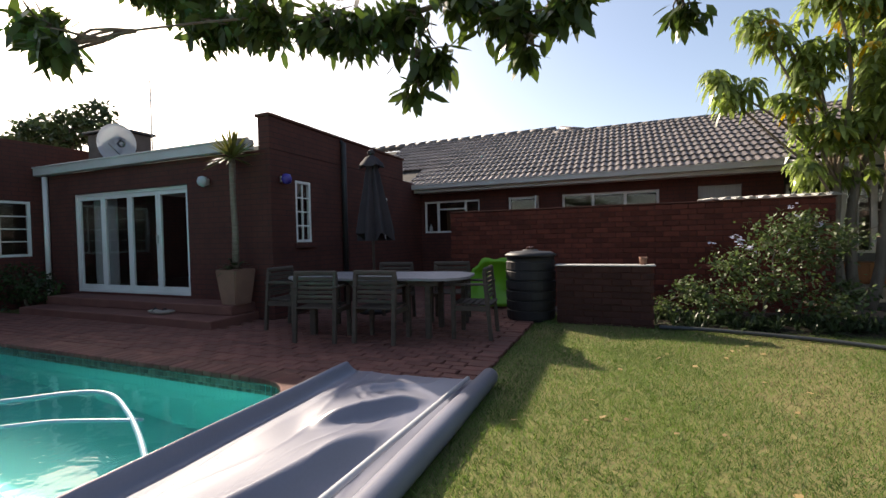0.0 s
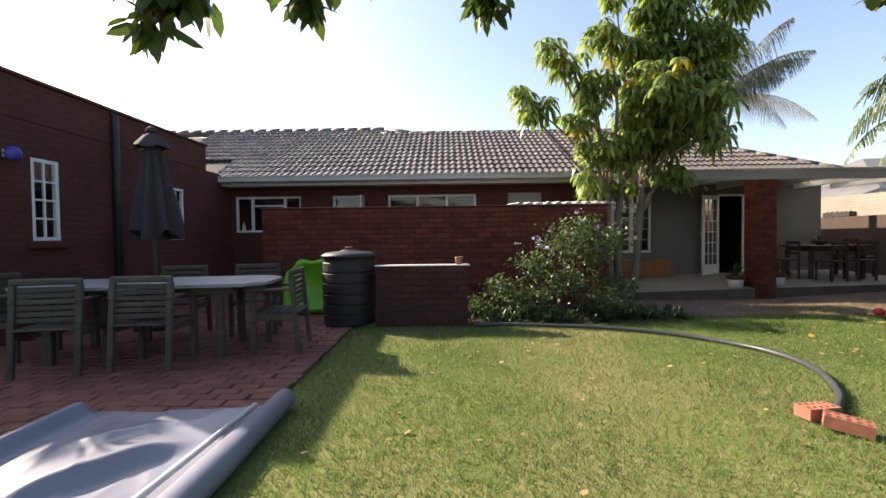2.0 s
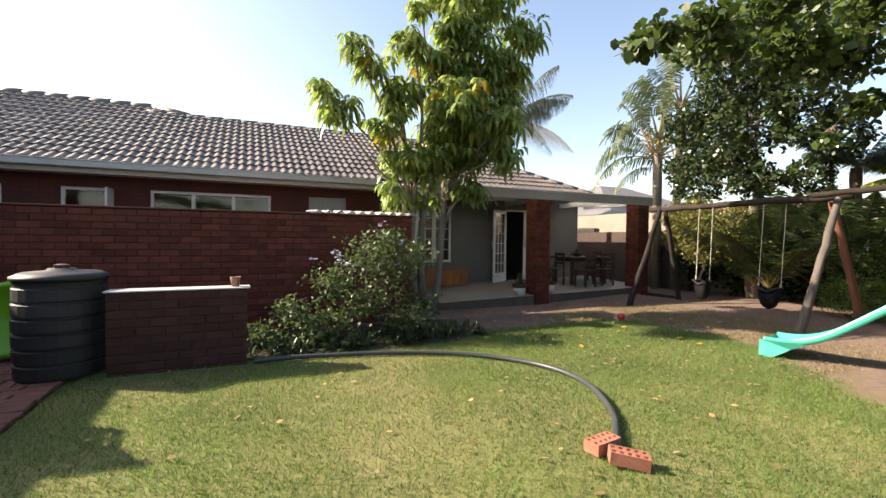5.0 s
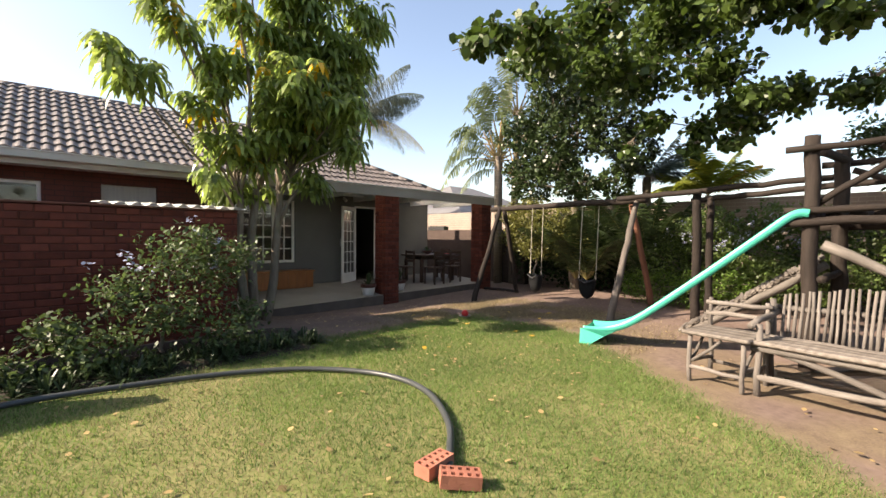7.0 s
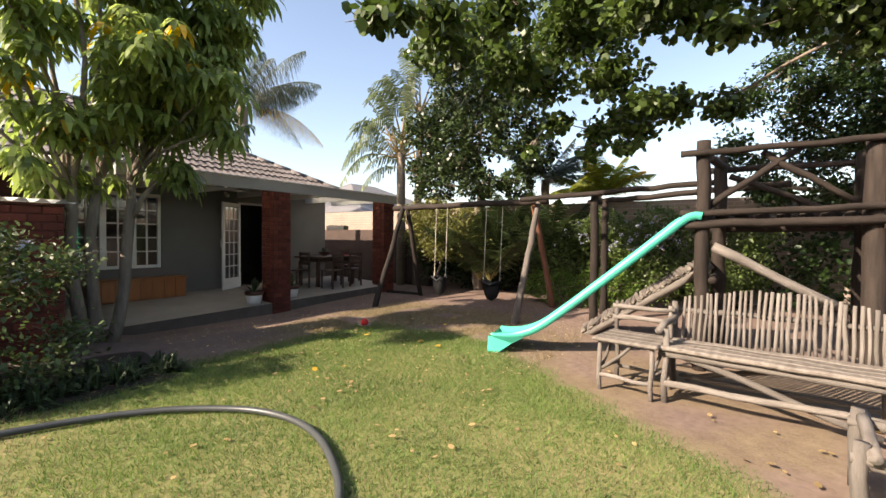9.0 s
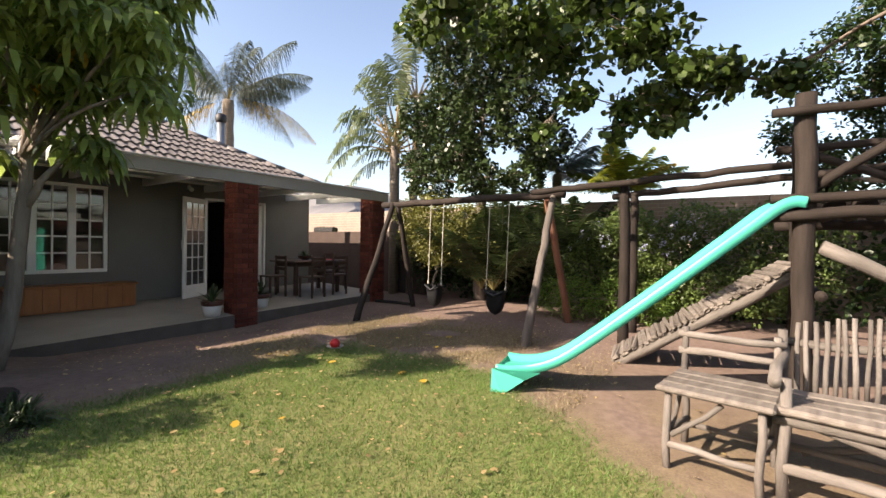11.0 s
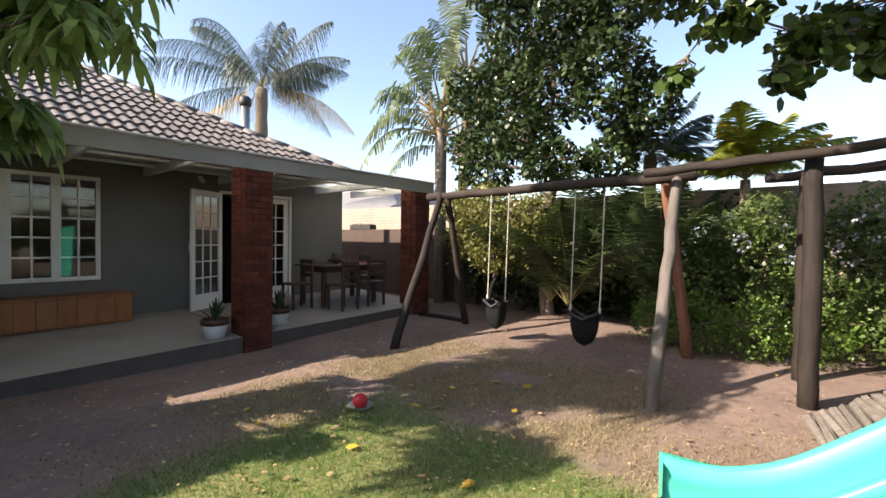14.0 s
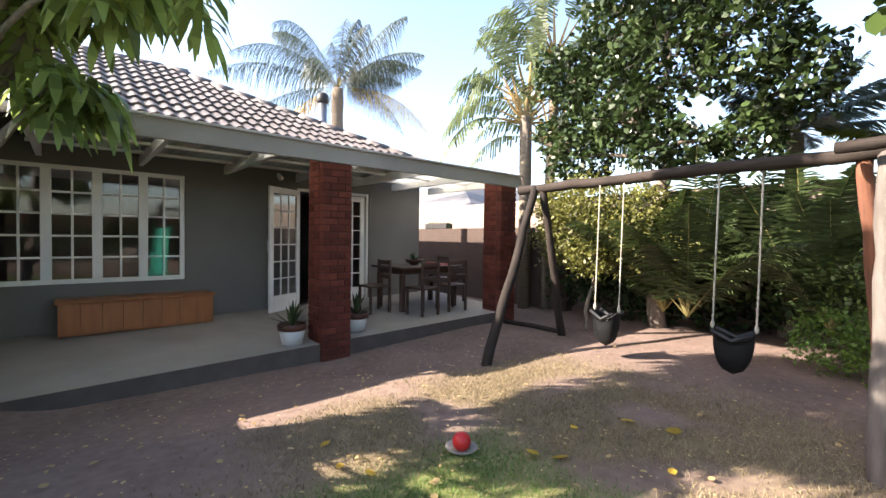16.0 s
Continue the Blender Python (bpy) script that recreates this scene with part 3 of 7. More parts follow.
floors = block(-10.6, WY + 0.23, 0.2, WX - 0.23, 9.4, 0.28)
put("floor_west_room", floors, "dark_wood", label="dark wooden floor inside the west wing", kind="structure")
put("floor_verandah_room", block(3.45, GY + 0.23, 0.02, 10.07, 16.5, 0.1), "dark_wood", label="dark wooden floor inside the house", kind="structure")
put("ceiling_west_room", block(-10.6, WY + 0.23, 2.45, WX - 0.23, 9.4, 2.5), "white_paint", label="plain white ceiling", kind="structure")
put("ceiling_verandah_room", block(3.45, GY + 0.23, 2.5, 10.07, 16.5, 2.55), "white_paint", label="plain white ceiling", kind="structure")

# parapet of the west wing: a level top that steps down at both ends
bm = bmesh.new()
box(bm, WX - 0.23, WY, 2.624, WX, 9.6, 3.12, 0.008)
put("parapet_east", bm, "face_brick_y", label="dark red brick parapet above the wing wall", kind="structure")
put("parapet_coping", block(WX - 0.26, WY - 0.03, 3.122, WX + 0.03, 9.63, 3.17, bevel=0.01), "mortar", label="dark plastered coping on the brick parapet", kind="structure")

# ---- house: roofs ----
EY, EZ, RY = 10.18, 2.56, 13.5


def roof_tile_mesh(w, length):
    """One concrete roof tile: a double roll with a thick lower edge; x along the eave, y up the slope."""
    bm = bmesh.new()
    nx = 12
    prof = [(-w / 2 + w * i / nx, 0.03 * (0.5 + 0.5 * math.cos(4 * math.pi * i / nx))) for i in range(nx + 1)]
    lo = [bm.verts.new((x, -length / 2, z + 0.036)) for x, z in prof]
    hi = [bm.verts.new((x, length / 2, z + 0.004)) for x, z in prof]
    un = [bm.verts.new((x, -length / 2, z + 0.002)) for x, z in prof]
    for i in range(nx):
        bm.faces.new((lo[i], lo[i + 1], hi[i + 1], hi[i]))
        bm.faces.new((un[i], un[i + 1], lo[i + 1], lo[i]))
    me = bpy.data.meshes.new("roof_tile")
    bm.to_mesh(me)
    bm.free()
    me.materials.append(M["tile"])
    return me


TILE = roof_tile_mesh(0.3, 0.36)


def tiled_slope(parent, origin, along, up, slope, width, inside, keep, near):
    """Rows of tiles on a slope: origin at the eave, along the eave, 'up' its level direction; inside(s, d) tells which are there."""
    along, up = Vector(along).normalized(), Vector(up).normalized()
    rise = (up * math.cos(slope) + Vector((0, 0, 1)) * math.sin(slope)).normalized()
    nrm = along.cross(rise).normalized()
    if nrm.z < 0:
        nrm = -nrm
    rot = Matrix((along, rise, nrm)).transposed().to_4x4()
    if rot.determinant() < 0:
        rot = Matrix((-along, rise, nrm)).transposed().to_4x4()
    places = []
    row = 0
    while True:
        d = 0.15 + row * 0.32
        got = False
        for c in range(int(width / 0.3) + 1):
            s = 0.15 + c * 0.3
            if inside(s, d * math.cos(slope)):
                got = True
                p = Vector(origin) + along * s + rise * (d + random.uniform(-0.004, 0.004)) + nrm * random.uniform(0, 0.004)
                places.append(Matrix.Translation(p) @ rot @ pose(0, 0, 0, random.uniform(-0.5, 0.5), random.uniform(-0.4, 0.4), random.uniform(-0.3, 0.3)))
        row += 1
        if not got and row > 3:
            break
    places.sort(key=lambda m: (m.translation - Vector(near)).length)
    for m in places[:keep]:
        ob = new("roof_tile", TILE)
        ob.parent = parent
        ob.matrix_basis = m
    co = [v.co.copy() for v in TILE.vertices]
    fa = [tuple(p.vertices) for p in TILE.polygons]
    verts, faces = [], []
    for m in places[keep:]:
        k = len(verts)
        verts += [tuple(m @ c) for c in co]
        faces += [tuple(i + k for i in f) for f in fa]
    raw("roof_tile_rest", verts, faces, "tile_rest", parent, kind="stuff")


HIPX, EASTX = 5.9, 9.22
RZ = EZ + (RY - EY) * 0.515
SL = math.atan(0.515)


def build_main_roof():
    verts = [(-10.6, EY, EZ), (EASTX, EY, EZ), (HIPX, RY, RZ), (-10.6, RY, RZ), (EASTX, 16.82, EZ), (-10.6, 16.82, EZ)]
    faces = [(0, 1, 2, 3), (1, 4, 2), (4, 5, 3, 2), (0, 5, 4, 1), (0, 3, 5)]
    roof = raw("roof_main", [(x, y, z - 0.03) for x, y, z in verts], faces, "roof_under", label="brown-grey double-roll concrete tile roof with hipped end", category="roof", kind="structure")
    w = EASTX + 6.5
    tiled_slope(roof, (-6.5, EY, EZ), (1, 0, 0), (0, 1, 0), SL, w, lambda s, d: d < RY - EY + (0.39 if s < 5.3 else 0.39 * max(0.0, 5.9 - s) / 0.6) and -6.5 + s < EASTX - d and not (-6.5 + s < WX - 0.05 and d < 1.2), 300, (5.5, 10.5, 2.8))
    # ridge caps, the higher western ridge ends at a short hip
    bm = bmesh.new()
    x = -9.0
    while x < HIPX:
        lift = 0.2 if x < -1.4 else 0.0
        back = RY + lift * 1.95
        tube(bm, [(x, back, RZ - 0.018 + lift), (x + 0.42, back, RZ - 0.012 + lift)], [0.11, 0.114] if lift else [0.078, 0.082], 10)
        x += 0.4
    part("ridge_cap", bm, "tile_rest", roof, "overlapping ridge tiles", smooth=True)
    bm = bmesh.new()
    a, b = Vector((HIPX, RY, RZ - 0.01)), Vector((EASTX, EY, EZ - 0.01))
    n = int((b - a).length / 0.4)
    for i in range(n):
        tube(bm, [a.lerp(b, i / n), a.lerp(b, (i + 1.08) / n)], [0.085, 0.092], 10)
    part("hip_cap", bm, "tile_rest", roof, "overlapping hip tiles", smooth=True)
    bm = bmesh.new()
    tube(bm, [(-1.25, RY + 0.39, RZ + 0.2), (-0.55, RY, RZ + 0.0)], [0.1, 0.09], 10)
    part("ridge_end", bm, "tile_rest", roof, smooth=True)
    return roof


build_main_roof()
# gutter and soffit along the long eave
bm = bmesh.new()
box(bm, -4.7, EY - 0.12, 2.44, 3.35, EY + 0.02, 2.56, 0.012)
box(bm, -4.7, EY - 0.135, 2.545, 3.35, EY - 0.1, 2.565, 0.004)
put("eave_gutter", bm, "gutter", label="weathered pale grey gutter along the eave", category="gutter", kind="structure")
put("eave_fascia", block(-4.7, EY + 0.022, 2.36, 3.35, EY + 0.05, 2.53, bevel=0.004), "gutter", label="pale painted fascia board", kind="structure")
put("eave_soffit", block(-4.53, EY + 0.052, 2.375, 3.35, FY - 0.002, 2.39), "white_paint", label="white boarded soffit under the eave", kind="structure")
# west wing: low sheet roof behind a fascia and gutter
put("roof_west_wing", block(-10.6, WY + 0.05, 2.63, WX - 0.235, 12.5, 2.7), "zinc", label="low grey sheet metal roof", kind="structure")
bm = bmesh.new()
box(bm, -10.6, WY - 0.14, 2.62, -4.82, WY - 0.01, 2.78, 0.012)
box(bm, -10.6, WY - 0.155, 2.77, -4.82, WY - 0.11, 2.8, 0.004)
put("west_gutter", bm, "gutter", label="white painted gutter along the wing roof", category="gutter", kind="structure")

# ---- windows and doors ----
window("window_narrow", 'y', WX - 0.06, 5.74, 6.12, 1.18, 2.2, 2, 4, "white narrow cottage-pane window", frame=0.045)
window("window_narrow_north", 'y', WX - 0.06, 8.38, 8.78, 1.18, 2.14, 2, 4, "white narrow cottage-pane window", frame=0.045)
kitchen = window("window_kitchen", 'x', FY + 0.05, -4.45, -2.9, 1.33, 2.17, 1, 1, "white steel window above the yard, centre light open", glass=False)
for u in (-4.06, -3.29):
    part("mullion", block(u - 0.03, FY + 0.046, 1.38, u + 0.03, FY + 0.106, 2.12, bevel=0.003), "white_paint", kitchen)
part("transom", block(-4.03, FY + 0.048, 1.93, -3.32, FY + 0.104, 1.97, bevel=0.003), "white_paint", kitchen)
for ua, ub, za in ((-4.4, -4.09, 1.38), (-4.03, -3.32, 1.97), (-3.26, -2.95, 1.38)):
    part("pane", block(ua, FY + 0.078, za, ub, FY + 0.082, 2.12), "glass", kitchen).visible_shadow = False
sb = thing("sill_bottle", (-4.32, FY + 0.15, 1.33), "white plastic bottle on the kitchen sill", "bottle")
part("bottle_body", lathe([(0.04, 0), (0.045, 0.02), (0.045, 0.15), (0.02, 0.2)], 14), "white_paint", sb, smooth=True)
part("cap", lathe([(0.018, 0.2), (0.018, 0.24), (0.01, 0.245)], 10), "dish", sb)
window("window_high_small", 'x', FY + 0.05, -2.15, -1.4, 1.6, 2.17, 1, 1, "small white high window, one pane ajar")
window("window_high_long", 'x', FY + 0.05, -0.85, 1.22, 1.6, 2.17, 1, 1, "long white high window with three lights", leaves=3)
window("window_lounge", 'x', GY + 0.03, 3.85, 5.89, 0.69, 2.23, 2, 5, "wide white cottage-pane window in four leaves", leaves=4, frame=0.06, bar=0.027, mid=0.055)
window("window_pool", 'y', -10.66, 3.2, 5.0, 1.0, 2.1, 4, 4, "white cottage-pane window in the brick wall")
put("blind_high", block(1.96, FY + 0.06, 1.6, 2.75, FY + 0.1, 2.19), "curtain", label="closed pale blind board in a high opening", kind="structure")
sash = tagged(new("open_sash"), "white steel sash swung open", "window", kind="structure")
part("sash_frame", block(-1.42, FY - 0.42, 1.62, -1.39, FY + 0.04, 2.15, bevel=0.004), "white_paint", sash)
sill = block(WX - 0.05, 5.68, 1.08, WX + 0.05, 6.18, 1.17, bevel=0.01)
put("window_sill", sill, "face_brick_y", label="sloping brick sill", kind="structure")


def folding_doors():
    e = tagged(new("door_folding"), "white aluminium folding glass doors, closed", "door", kind="structure")
    u0, u1, z0, z1, y = -9.55, -6.35, 0.3, 2.2, WY + 0.04
    fr = bmesh.new()
    box(fr, u0, y, z0, u1, y + 0.08, z0 + 0.05, 0.003)
    box(fr, u0, y, z1 - 0.06, u1, y + 0.08, z1, 0.003)
    box(fr, u0, y + 0.001, z0 + 0.05, u0 + 0.05, y + 0.079, z1 - 0.06, 0.003)
    box(fr, u1 - 0.05, y + 0.001, z0 + 0.05, u1, y + 0.079, z1 - 0.06, 0.003)
    part("door_frame", fr, "white_paint", e)
    w = (u1 - u0 - 0.1) / 4
    for k in range(4):
        a = u0 + 0.05 + k * w
        lf = bmesh.new()
        s = 0.065
        box(lf, a + 0.002, y + 0.015, z0 + 0.052, a + s, y + 0.06, z1 - 0.062, 0.004)
        box(lf, a + w - s, y + 0.015, z0 + 0.052, a + w - 0.002, y + 0.06, z1 - 0.062, 0.004)
        box(lf, a + s, y + 0.017, z0 + 0.052, a + w - s, y + 0.058, z0 + 0.14, 0.004)
        box(lf, a + s, y + 0.017, z1 - 0.13, a + w - s, y + 0.058, z1 - 0.062, 0.004)
        leaf = part("door_leaf", lf, "white_paint", e)
        g = part("pane", block(a + s, y + 0.035, z0 + 0.14, a + w - s, y + 0.04, z1 - 0.13), "glass", leaf)
        g.visible_shadow = False
    part("door_handle", block(-7.19, y - 0.03, 1.2, -7.17, y + 0.015, 1.36, bevel=0.005), "chrome", e, "chrome handle")


folding_doors()
put("door_curtain", block(-9.45, WY + 0.3, 0.32, -8.75, WY + 0.34, 2.15, bevel=0.01), "curtain", label="pale grey curtain drawn behind the glass door", category="curtain")


def french_leaf(parent, w, h, name="door_leaf"):
    """A glazed leaf, 3 x 6 panes over a kick panel; hinge at x = 0, it runs to +x, face at y = 0."""
    bm = bmesh.new()
    s, base = 0.09, 0.26
    box(bm, 0, 0, 0, s, 0.04, h, 0.004)
    box(bm, w - s, 0, 0, w, 0.04, h, 0.004)
    box(bm, s, 0.001, 0, w - s, 0.039, base, 0.004)
    box(bm, s, 0.001, h - 0.1, w - s, 0.039, h, 0.004)
    leaf = part(name, bm, "white_paint", parent)
    for i in (1, 2):
        u = s + (w - 2 * s) * i / 3
        part("glazing_bar", block(u - 0.011, 0.008, base, u + 0.011, 0.032, h - 0.1, bevel=0.003), "white_paint", leaf)
    for j in range(1, 6):
        z = base + (h - 0.1 - base) * j / 6
        part("glazing_bar", block(s, 0.009, z - 0.011, w - s, 0.031, z + 0.011, bevel=0.003), "white_paint", leaf)
    g = part("pane", block(s, 0.018, base, w - s, 0.022, h - 0.1), "glass", leaf)
    g.visible_shadow = False
    part("door_handle", block(w - 0.06, -0.05, 0.98, w - 0.03, 0.0, 1.16, bevel=0.008), "chrome", leaf, "brass-coloured handle")
    return leaf


fd = thing("door_french", (7.6, GY + 0.02, 0.12), "white glazed french doors, one leaf folded open", "door", kind="structure")
jamb = bmesh.new()
box(jamb, 0, 0, 0, 0.05, 0.12, 2.08, 0.003)
box(jamb, 1.4, 0, 0, 1.45, 0.12, 2.08, 0.003)
box(jamb, 0.05, 0.001, 2.03, 1.4, 0.119, 2.08, 0.003)
part("door_frame", jamb, "white_paint", fd)
lf = french_leaf(fd, 0.76, 2.03)
lf.matrix_basis = pose(0.02, -0.02, 0, 0, 0, 180 + 31)
lf = french_leaf(fd, 0.68, 2.02)
lf.matrix_basis = Matrix.Translation((1.39, 0.05, 0)) @ Matrix.Diagonal((-1, 1, 1, 1))

# ---- patio: brick paving, steps ----
paving = put("patio_base", block(-1.9, 3.05, -0.06, -0.72, 10.6, -0.03), "mortar", label="red brick paved patio round the pool", kind="structure")


def build_paving():
    places = []
    bw, bh = 0.222, 0.112
    row = 0
    y = -4.0
    while y < 10.6:
        x = -10.5 + (0.11 if row % 2 else 0)
        while x < -0.95:
            if not in_pool(x, y, 0.13) and not (x < WX + 0.1 and y > WY - 0.08) and not (x < -4.8 and y > 4.3):
                places.append(pose(x + random.uniform(-0.003, 0.003), y, -0.022 + random.uniform(-0.004, 0.003), random.uniform(-0.7, 0.7), random.uniform(-0.7, 0.7), random.uniform(-0.8, 0.8)))
            x += bw + 0.005
        y += bh + 0.006
        row += 1
    y = -4.0
    while y < 7.4:
        for x in (-0.84,):
            places.append(pose(x + random.uniform(-0.012, 0.012), y, -0.018 + random.uniform(-0.008, 0.006), random.uniform(-1.5, 1.5), random.uniform(-1.5, 1.5), random.uniform(-2, 2)))
        y += bh + 0.006
    # coping bricks round the pool edge, set at right angles to it
    x0, y0, x1, y1 = POOL
    cx, cy = x1 - POOL_R, y1 - POOL_R
    x = x0
    while x < cx:
        places.append(pose(x, y1 + 0.06, -0.012, random.uniform(-1, 1), 0, 90))
        x += 0.117
    for k in range(14):
        a = math.pi / 2 * (k + 0.5) / 14
        places.append(pose(cx + (POOL_R + 0.06) * math.cos(a), cy + (POOL_R + 0.06) * math.sin(a), -0.012, 0, 0, math.degrees(a)))
    y = cy
    while y > y0:
        places.append(pose(x1 + 0.06, y, -0.012, 0, 0, 0))
        y -= 0.117
    places.sort(key=lambda m: (m.translation - Vector((-1.6, 3.9, 0))).length)
    pieces("paving_brick", paving, (0.218, 0.108, 0.05), 0.007, places, "paver", "paver_rest", 300)


build_paving()
put("door_step_lower", block(-9.6, 4.32, -0.03, -4.83, WY - 0.002, 0.12, bevel=0.012), "paver_rest", label="low red brick step before the folding doors", kind="structure")
put("door_step_upper", block(-9.6, 4.72, 0.122, -4.9, WY - 0.002, 0.265, bevel=0.012), "paver_rest", label="second red brick step before the folding doors", kind="structure")

# ---- yard wall and planter wall ----
def brick_wall(name, x0, x1, y0, z0, z1, thick, label, keep, material="brick"):
    core = put(name, block(x0 + 0.012, y0 + 0.012, z0, x1 - 0.012, y0 + thick - 0.012, z1 - 0.01), "mortar", label=label, kind="structure")
    places = []
    nz = int((z1 - z0) / 0.084)
    h = (z1 - z0) / nz
    for j in range(nz):
        x = x0 + (0.0 if j % 2 else -0.115)
        while x < x1 - 0.03:
            a, b = max(x, x0), min(x + 0.224, x1)
            if b - a > 0.05:
                m = pose((a + b) / 2, y0 + 0.053 + random.uniform(-0.003, 0.003), z0 + (j + 0.5) * h, random.uniform(-0.6, 0.6), 0, random.uniform(-0.6, 0.6))
                places.append(m @ Matrix.Diagonal(((b - a) / 0.224, 1, 1, 1)))
            x += 0.234
    places.sort(key=lambda m: (m.translation - Vector((1.2, y0, 1.2))).length)
    pieces("brick", core, (0.224, 0.106, h - 0.009), 0.006, places, material, material + "_rest", keep)
    return core


brick_wall("wall_yard", -2.58, 3.21, 7.745, -0.05, 1.66, 0.23, "red face brick screen wall of the yard", 300)
put("yard_wall_coping", block(-2.6, 7.735, 1.662, 3.22, 7.985, 1.69, bevel=0.008), "mortar", label="weathered mortar coping on the screen wall", kind="structure")
brick_wall("wall_planter", -0.4, 0.8, 6.06, -0.05, 0.79, 0.23, "low dark red brick wall beside the lawn", 60, "dark_brick")
# Thin pale strip: light on the wall's top edge, put in as colour.
put("planter_lit_edge", block(-0.42, 6.05, 0.792, 0.82, 6.3, 0.806, bevel=0.004), "gutter", label="thin pale strip painting the lit top edge of the low wall", kind="structure")


def corrugated(name, x0, x1, y0, y1, za, zb, material, label, pitch=0.076, amp=0.012, turn=False):
    bm = bmesh.new()
    n = int((x1 - x0) / pitch * 6)
    rows = [[], []]
    for i in range(n + 1):
        x = x0 + (x1 - x0) * i / n
        dz = amp * math.sin(2 * math.pi * (x - x0) / pitch)
        rows[0].append(bm.verts.new((x, y0, za + dz)))
        rows[1].append(bm.verts.new((x, y1, zb + dz)))
    for i in range(n):
        bm.faces.new((rows[0][i], rows[0][i + 1], rows[1][i + 1], rows[1][i]))
    bmesh.ops.solidify(bm, geom=bm.faces[:], thickness=0.004)
    return put(name, bm, material, label=label, kind="structure", smooth=False)


wall("wall_yard_east", 'y', 2.98, 0.22, 7.99, FY - 0.002, -0.05, 1.66, [], "face_brick_y", "dark red brick side wall of the yard")
corrugated("yard_roof_sheet", 1.7, 3.3, 7.65, 9.0, 1.71, 1.78, "white_paint", "white corrugated sheet behind the screen wall", pitch=0.16, amp=0.022)

# ---- verandah ----
def deck_z(x, y):
    return 0.022 * (x - 6.2) + 0.045 * (y - 9.5)


bm = bmesh.new()
dx0, dx1, dy0, dy1 = 3.46, 10.65, 9.52, GY - 0.002
for i in range(8):
    for j in range(3):
        a, b = dx0 + (dx1 - dx0) * i / 8, dx0 + (dx1 - dx0) * (i + 1) / 8
        c, d = dy0 + (dy1 - dy0) * j / 3, dy0 + (dy1 - dy0) * (j + 1) / 3
        bm.faces.new([bm.verts.new((x, y, deck_z(x, y))) for x, y in ((a, c), (b, c), (b, d), (a, d))])
bmesh.ops.remove_doubles(bm, verts=bm.verts[:], dist=0.001)
put("verandah_floor", bm, "deck", label="pale worn screed floor of the verandah", kind="structure")
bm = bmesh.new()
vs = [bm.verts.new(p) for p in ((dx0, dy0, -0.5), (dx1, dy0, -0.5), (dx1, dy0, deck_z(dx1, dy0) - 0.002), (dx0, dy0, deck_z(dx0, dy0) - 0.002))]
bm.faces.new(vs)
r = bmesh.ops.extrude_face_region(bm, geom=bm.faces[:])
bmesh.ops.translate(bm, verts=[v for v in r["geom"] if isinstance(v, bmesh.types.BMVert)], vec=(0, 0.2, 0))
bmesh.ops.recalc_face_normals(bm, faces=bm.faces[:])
put("verandah_edge", bm, "deck_side", label="dark brown edge of the raised verandah", kind="structure")
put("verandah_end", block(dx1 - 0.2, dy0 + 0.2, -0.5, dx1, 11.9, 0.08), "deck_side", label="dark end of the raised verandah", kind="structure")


def column(x0, y0, w, d):
    zb, zt = -0.3, 2.44
    core = put("brick_column", block(x0 + 0.012, y0 + 0.012, zb, x0 + w - 0.012, y0 + d - 0.012, zt), "mortar", label="square red face brick verandah column", category="column", kind="structure")
    n = int((zt - zb) / 0.084)
    h = (zt - zb) / n
    L = w / 2
    places = []
    for j in range(n):
        z = zb + (j + 0.5) * h
        for face in range(3):
            if face == 0:
                cells = [(x0 + L / 2, L), (x0 + 1.5 * L, L)] if j % 2 else [(x0 + L / 4, L / 2), (x0 + L, L), (x0 + 1.75 * L, L / 2)]
                for c, ln in cells:
                    places.append(pose(c, y0 + 0.053 + random.uniform(-0.003, 0.003), z, 0, 0, random.uniform(-0.8, 0.8)) @ Matrix.Diagonal(((ln - 0.01) / 0.224, 1, 1, 1)))
            else:
                xc = x0 + 0.053 if face == 1 else x0 + w - 0.053
                K = (d - 0.12) / 2
                cells = [(y0 + 0.115 + K * 0.5, K), (y0 + 0.115 + K * 1.5, K)] if j % 2 else [(y0 + 0.115 + K, 2 * K)]
                for c, ln in cells:
                    places.append(pose(xc, c, z, 0, 0, 90 + random.uniform(-0.8, 0.8)) @ Matrix.Diagonal(((ln - 0.01) / 0.224, 1, 1, 1)))
    pieces("brick", core, (0.224, 0.106, h - 0.011), 0.006, places, "brick", "brick_rest", 300)


column(6.92, 9.46, 0.4, 0.42)
column(10.18, 9.46, 0.4, 0.42)
bm = bmesh.new()
box(bm, 4.25, 9.44, 2.27, 10.68, 9.5, 2.46, 0.006)
put("verandah_beam", bm, "cream_paint", label="cream painted timber beam along the verandah", category="beam", kind="structure")
bm = bmesh.new()
box(bm, 4.25, 9.4, 2.462, 10.68, 9.46, 2.49, 0.005)
put("verandah_flashing", bm, "gutter", label="pale metal edge along the verandah roof", kind="structure")
rafter = tagged(new("verandah_rafters"), "white painted timber rafters", "rafter", kind="structure")
for x in (4.3, 5.35, 6.45, 7.6, 8.65, 9.6, 10.55):
    part("rafter", block(x - 0.03, 9.502, 2.31, x + 0.03, GY - 0.002, 2.44, bevel=0.004), "white_paint", rafter)
for y in (9.95, 10.7, 11.4):
    part("batten", block(4.2, y - 0.025, 2.402, 10.6, y + 0.025, 2.438, bevel=0.003), "white_paint", rafter)
corrugated("verandah_roof_sheet", 4.2, 10.7, 9.45, GY - 0.01, 2.468, 2.485, "clear_sheet", "white corrugated verandah roofing", pitch=0.15, amp=0.014)
